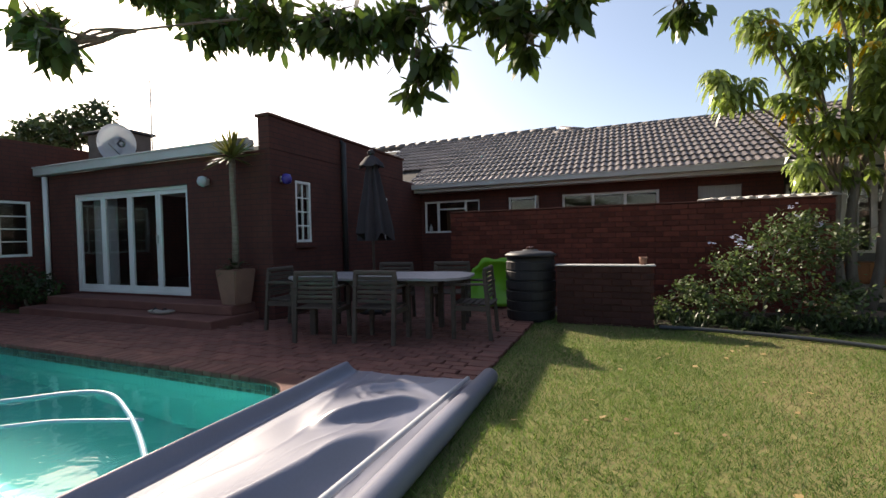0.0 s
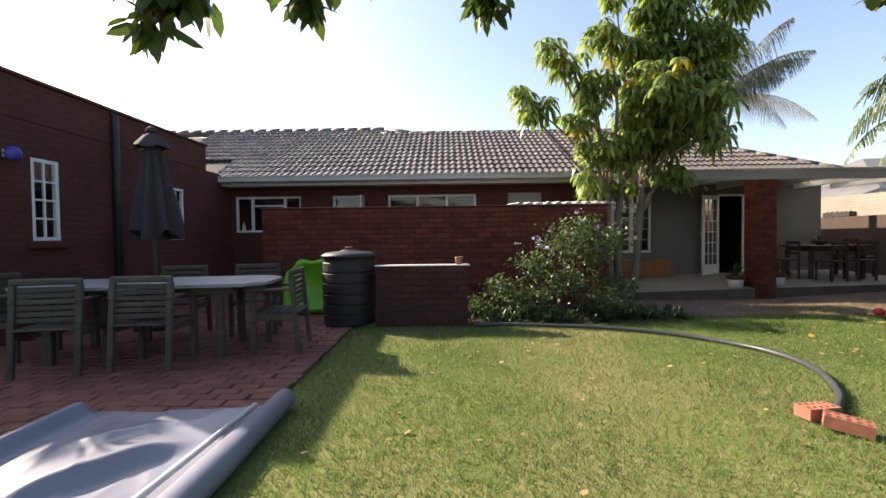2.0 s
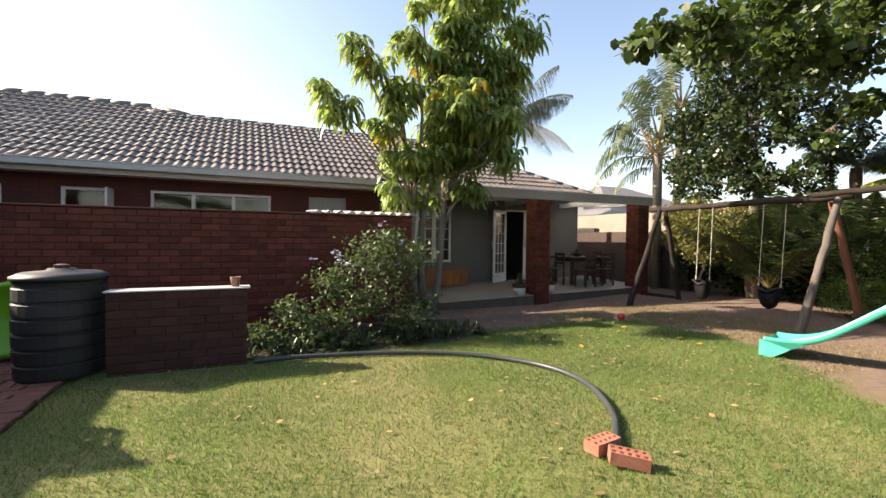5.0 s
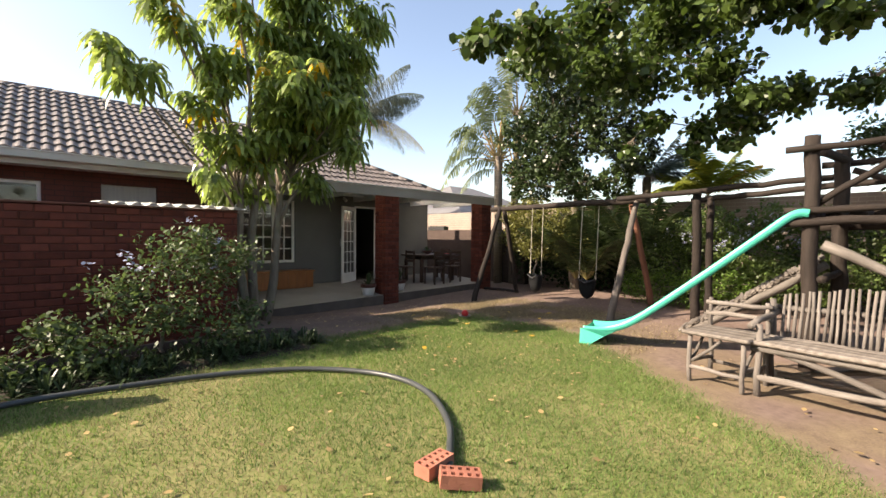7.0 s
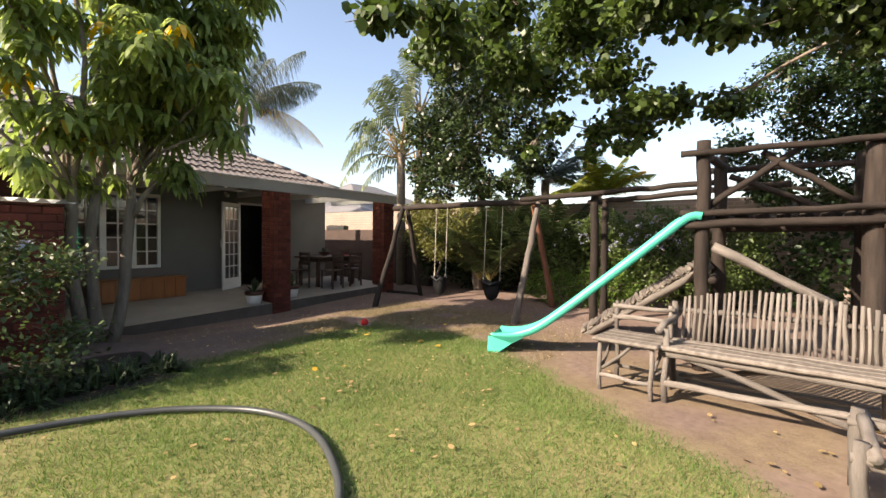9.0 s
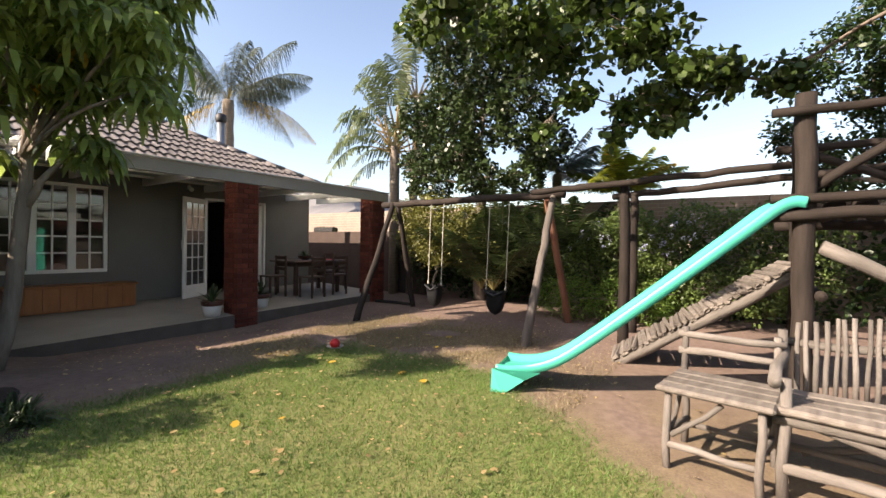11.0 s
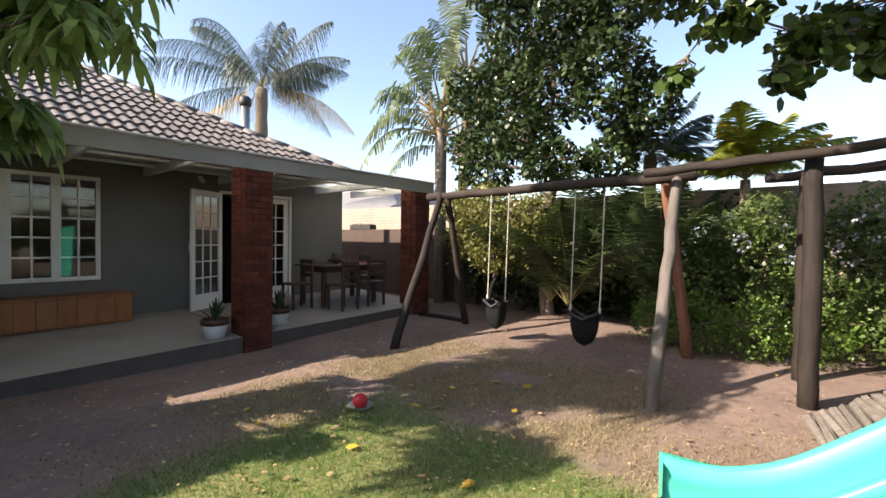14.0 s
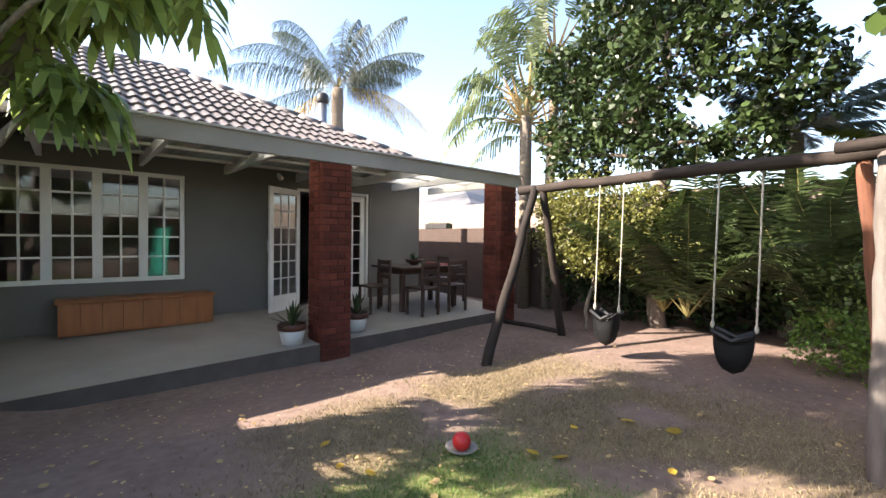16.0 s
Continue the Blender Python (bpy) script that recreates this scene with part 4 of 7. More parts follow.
bm = bmesh.new()
tube(bm, [(3.36, 10.15, 2.5), (3.9, 9.95, 2.44), (4.3, 9.7, 2.42)], 0.05, 8)
put("eave_end_trim", bm, "gutter", label="pale gutter return at the end of the eave", kind="structure", smooth=True)


def wall_lamp(at, material, label, axis):
    e = thing("wall_lamp", at, label, "lamp")
    part("bracket", block(-0.04, -0.015, -0.05, 0.04, 0.015, 0.05, bevel=0.006), "chrome", e).rotation_euler = (0, 0, 0 if axis == 'x' else math.pi / 2)
    g = lathe([(0.01, 0.085), (0.06, 0.07), (0.085, 0.0), (0.06, -0.065), (0.01, -0.085)], 16)
    g.transform(Matrix.Translation((0, -0.09, 0) if axis == 'x' else (0.09, 0, 0)))
    part("globe", g, material, e, smooth=True)


M["blue_glass"] = mat("blue_glass", (0.07, 0.05, 0.3), (0.05, 0.035, 0.22), 3, 30, 0.2, 0)
wall_lamp((-5.85, WY - 0.016, 2.2), "dish", "round white glass bulkhead lamp on the brick wall", 'x')
wall_lamp((WX + 0.016, 5.43, 2.18), "blue_glass", "round blue glass lamp on the brick wall", 'y')
sp = thing("spot_lamp", (7.27, GY - 0.002, 2.38), "small white spot lamp above the french doors", "lamp")
part("base", block(-0.03, -0.03, -0.04, 0.03, 0, 0.04, bevel=0.005), "white_paint", sp)
part("shade", tube(bmesh.new(), [(0, -0.03, 0), (0, -0.12, -0.06)], [0.025, 0.045], 12), "white_paint", sp, smooth=True)


def pipe(name, pts, r, material, label):
    return put(name, tube(bmesh.new(), pts, r, 12), material, label=label, category="pipe", smooth=True)


pipe("downpipe", [(WX + 0.05, 7.05, -0.03), (WX + 0.05, 7.05, 3.05), (WX - 0.05, 7.05, 3.1)], 0.05, "black_plastic", "dark painted downpipe on the brick wall")
pipe("downpipe", [(-10.35, WY - 0.06, -0.03), (-10.35, WY - 0.06, 2.6)], 0.045, "white_paint", "white downpipe in the corner of the wing")
ch = thing("chimney_block", (-9.55, 6.1, 2.6), "grey plastered chimney block on the wing roof", "chimney")
part("chimney_body", block(-0.55, -0.3, 0.101, 0.45, 0.4, 0.95, bevel=0.02), "deck_side", ch)
part("cap", block(-0.62, -0.36, 0.952, 0.52, 0.46, 1.0, bevel=0.01), "black_plastic", ch)
ds = thing("satellite_dish", (-8.75, 5.7, 2.7), "white satellite dish on the wing roof", "satellite dish")
bmd = bmesh.new()
rings = []
for i in range(6):
    r = 0.36 * i / 5
    rings.append([bmd.verts.new((r * math.cos(2 * math.pi * k / 24), 0.16 * (r / 0.36) ** 2 * -1, 0.5 + r * 1.05 * math.sin(2 * math.pi * k / 24))) for k in range(24)] if i else [bmd.verts.new((0, 0, 0.5))])
for k in range(24):
    bmd.faces.new((rings[0][0], rings[1][k], rings[1][(k + 1) % 24]))
for i in range(1, 5):
    for k in range(24):
        bmd.faces.new((rings[i][k], rings[i][(k + 1) % 24], rings[i + 1][(k + 1) % 24], rings[i + 1][k]))
bmesh.ops.solidify(bmd, geom=bmd.faces[:], thickness=0.012)
part("reflector", bmd, "dish", ds, smooth=True).rotation_euler = (0.15, 0, 0.5)
part("mast", tube(bmesh.new(), [(0, 0.06, 0), (0, 0.06, 0.5)], 0.022, 8), "zinc", ds, smooth=True)
part("feed_arm", tube(bmesh.new(), [(0, 0, 0.2), (0.2, -0.4, 0.42)], 0.012, 6), "zinc", ds, smooth=True)
pipe("roof_antenna", [(-8.35, 6.0, 2.69), (-8.35, 6.0, 4.5)], 0.012, "zinc", "thin metal aerial mast on the wing roof")
fl = thing("roof_flue", (9.1, 14.1, 2.4), "galvanised stove flue with a black cowl", "chimney")
part("flue_pipe", tube(bmesh.new(), [(0, 0, 0), (0, 0, 2.12)], 0.1, 14), "zinc", fl, smooth=True)
part("cowl", lathe([(0.11, 2.08), (0.14, 2.12), (0.14, 2.26), (0.09, 2.32)], 14), "black_plastic", fl, smooth=True)

# ---- patio things ----
def patio_chair():
    e = thing("patio_chair", (0, 0, 0), "weathered slatted teak armchair at the patio table", "chair", "chairs round the patio table")
    for sx in (-0.25, 0.25):
        part("front_leg", block(sx - 0.025, -0.25, 0, sx + 0.025, -0.2, 0.64, bevel=0.006), "teak", e)
        bl = block(-0.025, -0.02, 0, 0.025, 0.025, 0.8, bevel=0.006)
        bl.transform(pose(sx, 0.22, 0, 5, 0, 0))
        part("back_leg", bl, "teak", e)
        part("arm", block(sx - 0.03, -0.28, 0.642, sx + 0.03, 0.2, 0.668, bevel=0.008), "teak", e)
        part("side_rail", block(sx - 0.015, -0.2, 0.34, sx + 0.015, 0.21, 0.4, bevel=0.004), "teak", e)
    for i in range(6):
        y = -0.25 + i * 0.082
        part("seat_slat", block(-0.225, y, 0.405, 0.225, y + 0.068, 0.425, bevel=0.004), "teak", e)
    for i in range(6):
        z = 0.47 + i * 0.053
        part("back_slat", block(-0.224, 0.205 - 0.088 * z, z, 0.224, 0.225 - 0.088 * z, z + 0.04, bevel=0.004), "teak", e)
    part("top_rail", block(-0.274, 0.135, 0.79, 0.274, 0.175, 0.85, bevel=0.014), "teak", e)
    return e


C0 = patio_chair()
# local -y is the way a sitter faces
C0.matrix_world = pose(-2.97, 4.35, 0, 0, 0, 180 + 12)
for x, y, rz in ((-2.24, 4.52, 184), (-1.24, 5.1, -84), (-2.75, 5.75, 8), (-1.9, 5.95, 14), (-3.85, 4.8, 95)):
    copy_thing(C0, pose(x, y, 0, 0, 0, rz))


def patio_table():
    e = thing("patio_table", (-2.5, 4.98, 0), "weathered wooden patio table with clipped corners", "table", rz=9)
    L, W, c = 1.2, 0.5, 0.22
    n = 11
    for k in range(n):
        bm = bmesh.new()
        a, b = -W + 2 * W * k / n + 0.003, -W + 2 * W * (k + 1) / n - 0.003
        lim = lambda y: L - max(0.0, abs(y) - (W - c))
        xa, xb = lim(a), lim(b)
        lo = [bm.verts.new(p) for p in ((-xa, a, 0.71), (xa, a, 0.71), (xb, b, 0.71), (-xb, b, 0.71))]
        hi = [bm.verts.new((v.co.x, v.co.y, 0.74)) for v in lo]
        bm.faces.new(lo[::-1])
        bm.faces.new(hi)
        for i in range(4):
            j = (i + 1) % 4
            bm.faces.new((lo[i], lo[j], hi[j], hi[i]))
        part("top_slat", bm, "table_top", e)
    ap = bmesh.new()
    box(ap, -0.85, -0.36, 0.63, 0.85, -0.33, 0.709, 0.004)
    box(ap, -0.85, 0.33, 0.63, 0.85, 0.36, 0.709, 0.004)
    part("apron", ap, "teak", e)
    for sx in (-0.8, 0.72):
        for sy in (-0.33, 0.33):
            part("leg", block(sx - 0.035, sy - 0.035, 0, sx + 0.035, sy + 0.035, 0.63, bevel=0.008), "teak", e)
    for sx in (0.45,):
        part("leg", block(sx - 0.03, -0.3, 0, sx + 0.03, -0.24, 0.63, bevel=0.008), "teak", e)


patio_table()
um = thing("patio_umbrella", (-3.35, 6.2, 0), "closed dark grey patio umbrella on a wooden pole", "umbrella")
part("base", lathe([(0.26, 0), (0.26, 0.05), (0.22, 0.08), (0.05, 0.1), (0.04, 0.3)], 20), "black_plastic", um, smooth=True)
part("pole", tube(bmesh.new(), [(0, 0, 0.05), (0, 0, 2.62)], 0.024, 10), "teak", um, smooth=True)
bm = bmesh.new()
prev = None
for i, (z, r) in enumerate([(2.5, 0.05), (2.42, 0.075), (2.25, 0.1), (2.0, 0.135), (1.75, 0.18), (1.5, 0.22), (1.3, 0.25)]):
    ring = []
    for k in range(32):
        a = 2 * math.pi * k / 32
        f = 1 + (0.32 if k % 4 < 2 else -0.32) * min(1, i / 2)
        ring.append(bm.verts.new((r * f * math.cos(a) + 0.02 * i * 0.4, r * f * math.sin(a), z - (0.12 if (k % 8 < 4 and i == 6) else 0))))
    if prev:
        for k in range(32):
            bm.faces.new((prev[k], ring[k], ring[(k + 1) % 32], prev[(k + 1) % 32]))
    prev = ring
part("canopy", bm, "umbrella_cloth", um, "folded dark cloth hanging in pleats", smooth=True)
bm = bmesh.new()
cap = []
for z, r in ((2.58, 0.03), (2.54, 0.1), (2.44, 0.17), (2.4, 0.2)):
    cap.append([bm.verts.new((r * (1 + (0.16 if k % 4 < 2 else -0.16) * (z < 2.5)) * math.cos(2 * math.pi * k / 32), r * math.sin(2 * math.pi * k / 32), z - (0.03 if k % 8 < 4 and z < 2.42 else 0))) for k in range(32)])
for a, b in zip(cap, cap[1:]):
    for k in range(32):
        bm.faces.new((a[k], b[k], b[(k + 1) % 32], a[(k + 1) % 32]))
part("vent_flap", bm, "umbrella_cloth", um, "small flared vent flap at the top", smooth=True)
part("finial", lathe([(0.03, 2.58), (0.06, 2.6), (0.06, 2.64), (0.01, 2.68)], 12), "umbrella_cloth", um)

yp = thing("potted_yucca", (-5.03, 4.95, 0.265), "spiky yucca on a bare stem in a square clay pot", "plant")
bm = bmesh.new()
bmesh.ops.create_cone(bm, cap_ends=True, segments=4, radius1=0.21, radius2=0.29, depth=0.54)
bm.transform(Matrix.Translation((0, 0, 0.26)) @ pose(0, 0, 0, 0, 0, 45))
bmesh.ops.bevel(bm, geom=bm.edges[:], offset=0.015, segments=2, affect='EDGES')
part("pot", bm, "terracotta", yp)
part("stem", tube(bmesh.new(), [(0, 0, 0.5), (0.02, 0, 1.1), (-0.02, 0.01, 1.7), (0, 0, 2.2)], [0.05, 0.045, 0.04, 0.045], 10, wobble=0.1), "palm_bark", yp, smooth=True)


def spikes(n, z, length, width, droop, seed, up=0.2):
    rng = random.Random(seed)
    verts, faces = [], []
    for i in range(n):
        a, el = rng.uniform(0, 2 * math.pi), rng.uniform(-0.5, 1.3) + up
        L = length * rng.uniform(0.75, 1.1)
        d = Vector((math.cos(a) * math.cos(el), math.sin(a) * math.cos(el), math.sin(el)))
        s = Vector((-math.sin(a), math.cos(a), 0))
        k = len(verts)
        for f, w in ((0, 0.6), (0.4, 1.0), (0.75, 0.6), (1, 0.0)):
            p = Vector((0, 0, z)) + d * (L * f) - Vector((0, 0, droop * f * f * L))
            verts += [tuple(p + s * width * w / 2), tuple(p - s * width * w / 2)]
        for j in range(3):
            b = k + 2 * j
            faces.append((b, b + 1, b + 3, b + 2))
    return verts, faces


raw("crown", *spikes(110, 2.22, 0.52, 0.04, 0.15, 5), "leaf_olive", yp, "yellow-green spiky leaves")
raw("lower_leaves", *spikes(40, 0.56, 0.3, 0.05, 0.4, 6, 0.4), "leaf_dark", yp)

bn = thing("compost_bin", (-0.82, 6.42, -0.01), "black ribbed plastic rainwater drum with lid", "drum")
prof = [(0.33, 0)]
for i in range(6):
    z = 0.04 + i * 0.14
    prof += [(0.348 + 0.012 * math.sin(0.5 * i), z), (0.35 + 0.012 * math.sin(0.5 * i + 0.2), z + 0.105), (0.34, z + 0.115), (0.34, z + 0.13)]
prof += [(0.35, 0.9), (0.33, 0.92)]
part("barrel", lathe(prof, 28), "black_plastic", bn, smooth=False)
part("lid", lathe([(0.37, 0.92), (0.37, 0.95), (0.3, 0.985), (0.12, 1.0), (0.1, 1.02)], 28), "black_plastic", bn, smooth=True)
part("lid_knob", lathe([(0.06, 1.02), (0.06, 1.05), (0.03, 1.06)], 14), "brown_glaze", bn)

sp2 = thing("plastic_pool_shell", (-1.58, 7.08, 0.0), "bright lime green plastic paddling shell leaning upright", "sandpit shell")
bm = bmesh.new()
outer, inner = [], []
for k in range(48):
    a = 2 * math.pi * k / 48
    c, s_ = math.cos(a), math.sin(a)
    r = 1 / (abs(c) ** 5 + abs(s_) ** 5) ** 0.2
    lob = 1 + (0.05 * math.cos(6 * a) if s_ > 0 else 0)
    cut = 1 - 0.3 * step01(0.55, 0.8, s_ * r)
    outer.append((0.43 * c * r * lob * cut, 0.41 * s_ * r * lob + 0.44))
    inner.append((0.36 * c * r * cut, 0.33 * s_ * r + 0.44))
rows = [[bm.verts.new((x, 0, z)) for x, z in outer], [bm.verts.new((x * 0.98, -0.05, z * 0.98 + 0.01)) for x, z in outer], [bm.verts.new((x, -0.05, z)) for x, z in inner], [bm.verts.new((x * 0.93, 0.05, z * 0.93 + 0.03)) for x, z in inner]]
for a, b in zip(rows, rows[1:]):
    for k in range(48):
        bm.faces.new((a[k], a[(k + 1) % 48], b[(k + 1) % 48], b[k]))
bm.faces.new(rows[3])
bm.transform(pose(0, 0, 0, -12, 0, 0))
part("shell", bm, "lime_plastic", sp2, smooth=True)
hd = bmesh.new()
tube(hd, [(0.33, -0.03, 0.75), (0.43, -0.06, 0.68), (0.44, -0.06, 0.55), (0.4, -0.07, 0.45)], 0.018, 8)
part("cord", hd, "rubber", sp2, smooth=True)

wp = thing("wall_pot", (0.68, 6.18, 0.806), "small weathered clay pot on the low wall", "pot")
part("pot_body", lathe([(0.035, 0), (0.05, 0.08), (0.055, 0.1), (0.045, 0.1), (0.03, 0.03)], 14), "terracotta", wp, smooth=True)
sh = thing("shoe_pair", (-6.2, 4.55, 0.12), "pair of pale rubber sandals on the brick step", "shoes")
for k, (dx, rz) in enumerate(((-0.1, 10), (0.12, 60))):
    bm = bmesh.new()
    bmesh.ops.create_uvsphere(bm, u_segments=14, v_segments=8, radius=1)
    bm.transform(pose(dx, 0, 0.035, 0, 0, rz) @ Matrix.Diagonal((0.14, 0.055, 0.035, 1)))
    s1 = part("sandal", bm, "deck", sh, smooth=True)
    bm = tube(bmesh.new(), [(dx, -0.05, 0.04), (dx, 0, 0.09), (dx, 0.05, 0.04)], 0.012, 6)
    part("strap", bm, "rubber", s1, smooth=True)


# ---- pool cover on its bank ----
def smooth_path(pts, n=10):
    out = []
    for i in range(len(pts) - 1):
        p0, p1, p2, p3 = (Vector(pts[max(0, min(len(pts) - 1, k))]) for k in (i - 1, i, i + 1, i + 2))
        for k in range(n):
            t = k / n
            out.append(0.5 * ((2 * p1) + (p2 - p0) * t + (2 * p0 - 5 * p1 + 4 * p2 - p3) * t * t + (3 * p1 - p0 - 3 * p2 + p3) * t ** 3))
    return out + [Vector(pts[-1])]


def cover_sheet():
    e = thing("pool_cover", (-1.3, 1.5, 0), "grey rolled vinyl pool cover lying in folds", "pool cover")
    nx, ny = 90, 210
    y0, y1 = -3.0, 1.9
    verts, faces = [], []
    # crest centre, bearing, half length, height, gentle width to the west, steep width to the east
    folds = ((0.8, 1.0, 52, 0.36, 0.1, 0.26, 0.07), (0.92, 0.1, 79, 0.62, 0.13, 0.3, 0.1), (0.74, -1.0, 72, 0.7, 0.12, 0.3, 0.09), (0.45, -1.9, 62, 0.7, 0.1, 0.25, 0.08), (0.62, 1.45, 35, 0.25, 0.035, 0.12, 0.06))

    def h(u, v):
        """Height over the bank: a lip on the pool side and folds with one steep side."""
        x, y = u * 1.35, v
        f = 0.035 + 0.015 * noise.noise((x * 2.0, y * 0.8, 4.0))
        for cx, cy, ang, ln, am, soft, steep in folds:
            a = radians(ang)
            dx, dy = x - cx, y - cy
            s, p = dx * math.cos(a) + dy * math.sin(a), -dx * math.sin(a) + dy * math.cos(a)
            f += am * (math.exp(-p / soft) if p > 0 else math.exp(-(p / steep) ** 2)) * math.exp(-(s / ln) ** 4)
        r = 1 - abs(noise.noise((x * 5.0 + y * 0.9, y * 1.2, 5.5)))
        f += 0.008 * max(0, r) ** 8
        f *= 0.25 + 0.75 * step01(0.06, 0.24, u)
        f += 0.11 * math.exp(-((u - 0.03) / 0.035) ** 2)
        return f * min(1, (1 - u) * 16, u * 60, (y1 - v) * 10) + 0.012
    for j in range(ny + 1):
        v = y0 + (y1 - y0) * j / ny
        for i in range(nx + 1):
            u = i / nx
            xs = -0.6 + 1.27 * u + 0.015 * noise.noise((v * 1.5, 2, u))
            verts.append((xs, v + 0.1 * (u - 0.5) * step01(1.2, 1.9, v) + 0.05 * noise.noise((u * 4, 7, 1)) * step01(1.6, 1.9, v), h(u, v)))
    for j in range(ny):
        for i in range(nx):
            k = j * (nx + 1) + i
            faces.append((k, k + 1, k + nx + 2, k + nx + 1))
    raw("sheet", verts, faces, "cover", e, smooth=True)
    bm = tube(bmesh.new(), [(0.7, -3.0, 0.07), (0.69, -1.0, 0.075), (0.7, 1.0, 0.07), (0.7, 1.95, 0.065)], [0.08, 0.075, 0.08, 0.07], 16)
    part("roll", bm, "cover", e, "rolled edge of the cover", smooth=True)
    bm = tube(bmesh.new(), [(0.5, -3.0, 0.13), (0.5, -0.5, 0.12), (0.56, 1.8, 0.08)], 0.018, 10)
    part("pole", bm, "dish", e, "pale aluminium pole along the cover", smooth=True)


cover_sheet()
ph = thing("pool_cleaner_hose", (-3.6, 2.0, -0.14), "pale blue pool cleaner hose floating on the water", "hose")
M["pool_hose"] = mat("pool_hose", (0.27, 0.46, 0.54), (0.2, 0.38, 0.46), 5, 60, 0.4, 0.1)
LOOP = [(-1.7, -0.5), (-1.01, 0.03), (-0.61, 0.4), (-0.25, 0.47), (0.31, 0.27), (0.88, 0.0), (1.42, -0.3), (1.57, -0.42)]
part("hose", tube(bmesh.new(), [(p.x, p.y, 0.005) for p in smooth_path(LOOP, 8)], 0.02, 8), "pool_hose", ph, smooth=True)
part("second_loop", tube(bmesh.new(), [(p.x, p.y, 0.0) for p in smooth_path([(0.6, 0.2), (-0.02, -0.04), (-0.31, -0.25), (-1.2, -0.9)], 6)], 0.018, 8), "pool_hose", ph, smooth=True)

# ---- lawn things ----
HOSE = [(0.85, 6.02), (1.4, 6.02), (2.49, 5.74), (3.1, 5.42), (3.5, 4.95), (3.62, 4.5), (3.55, 4.05), (3.3, 3.58), (3.05, 3.3), (2.84, 3.1)]


put("garden_hose", tube(bmesh.new(), [(p.x, p.y, ground_z(p.x, p.y) + 0.035) for p in smooth_path(HOSE)], 0.025, 10), "hose", label="thick dark grey hose curving across the lawn", category="hose", smooth=True)


def holed_brick(at, rz, ry, name="loose_brick"):
    """A ten-hole clay brick."""
    L, W, H = 0.22, 0.11, 0.072
    nx, ny = 5, 2
    xs, ys = [-L / 2], [-W / 2]
    for i in range(nx):
        c = -L / 2 + L * (i + 0.5) / nx
        xs += [c - 0.012, c + 0.012]
    for j in range(ny):
        c = -W / 2 + W * (j + 0.5) / ny
        ys += [c - 0.014, c + 0.014]
    xs.append(L / 2)
    ys.append(W / 2)
    hole = lambda i, j: 0 <= i < len(xs) - 1 and 0 <= j < len(ys) - 1 and i % 2 == 1 and j % 2 == 1
    inside = lambda i, j: 0 <= i < len(xs) - 1 and 0 <= j < len(ys) - 1
    bm = bmesh.new()
    V = {}
    v = lambda i, j, z: V.setdefault((i, j, z), bm.verts.new((xs[i], ys[j], z)) if (i, j, z) not in V else V[(i, j, z)])
    for i in range(len(xs) - 1):
        for j in range(len(ys) - 1):
            if hole(i, j):
                continue
            for z in (0, H):
                bm.faces.new((v(i, j, z), v(i + 1, j, z), v(i + 1, j + 1, z), v(i, j + 1, z)))
            for di, dj, e in ((-1, 0, ((i, j), (i, j + 1))), (1, 0, ((i + 1, j), (i + 1, j + 1))), (0, -1, ((i, j), (i + 1, j))), (0, 1, ((i, j + 1), (i + 1, j + 1)))):
                if hole(i + di, j + dj) or not inside(i + di, j + dj):
                    (a, b), (c, d) = e
                    bm.faces.new((v(a, b, 0), v(c, d, 0), v(c, d, H), v(a, b, H)))
    bmesh.ops.recalc_face_normals(bm, faces=bm.faces[:])
    ob = put(name, bm, "loose_brick", label="orange clay brick with ten holes on the lawn", category="brick", group="loose bricks")
    ob.matrix_world = pose(*at, 0, ry, rz)


M["loose_brick"] = mat("loose_brick", (0.4, 0.165, 0.11), (0.27, 0.1, 0.065), 8, 80, 0.85, 0.4, rand=0.1, spec=0.2)
holed_brick((2.83, 3.2, 0.015), 8, 0)
holed_brick((2.83, 3.0, 0.02), -38, 6)
bl = thing("toy_ball", (6.45, 6.47, 0.0), "red plastic ball in a shallow pale dish", "toy")
bm = bmesh.new()
bmesh.ops.create_uvsphere(bm, u_segments=18, v_segments=10, radius=0.06)
bm.transform(Matrix.Translation((0, 0, 0.06)))
part("ball", bm, "red_plastic", bl, smooth=True)
part("dish", lathe([(0.05, 0.005), (0.08, 0.01), (0.105, 0.03), (0.098, 0.03), (0.07, 0.016)], 20), "deck", bl, smooth=True)

# ---- swing ----
sw = thing("swing_frame", (9.3, 6.4, 0), "rough pole swing frame with two bucket swings", "swing")
A1, A2 = Vector((9.4, 8.1, 2.0)), Vector((9.22, 4.86, 2.0))
log("crossbar", (9.43, 8.45, 2.05), (9.2, 4.62, 2.05), 0.062, sw, r2=0.06, seed=3)
for a, f, mt in ((A1 + Vector((0, 0.06, 0.06)), (7.98, 7.71, -0.08), "log"), (A1 + Vector((0, -0.06, 0.08)), (10.0, 8.08, -0.12), "log"), (A2 + Vector((0, -0.07, 0.06)), (7.98, 4.69, -0.08), "pale_log"), (A2 + Vector((0, 0.05, 0.1)), (10.07, 4.8, -0.08), "red_log")):
    log("leg", f, a, 0.06, sw, mt, r2=0.05, seed=7)


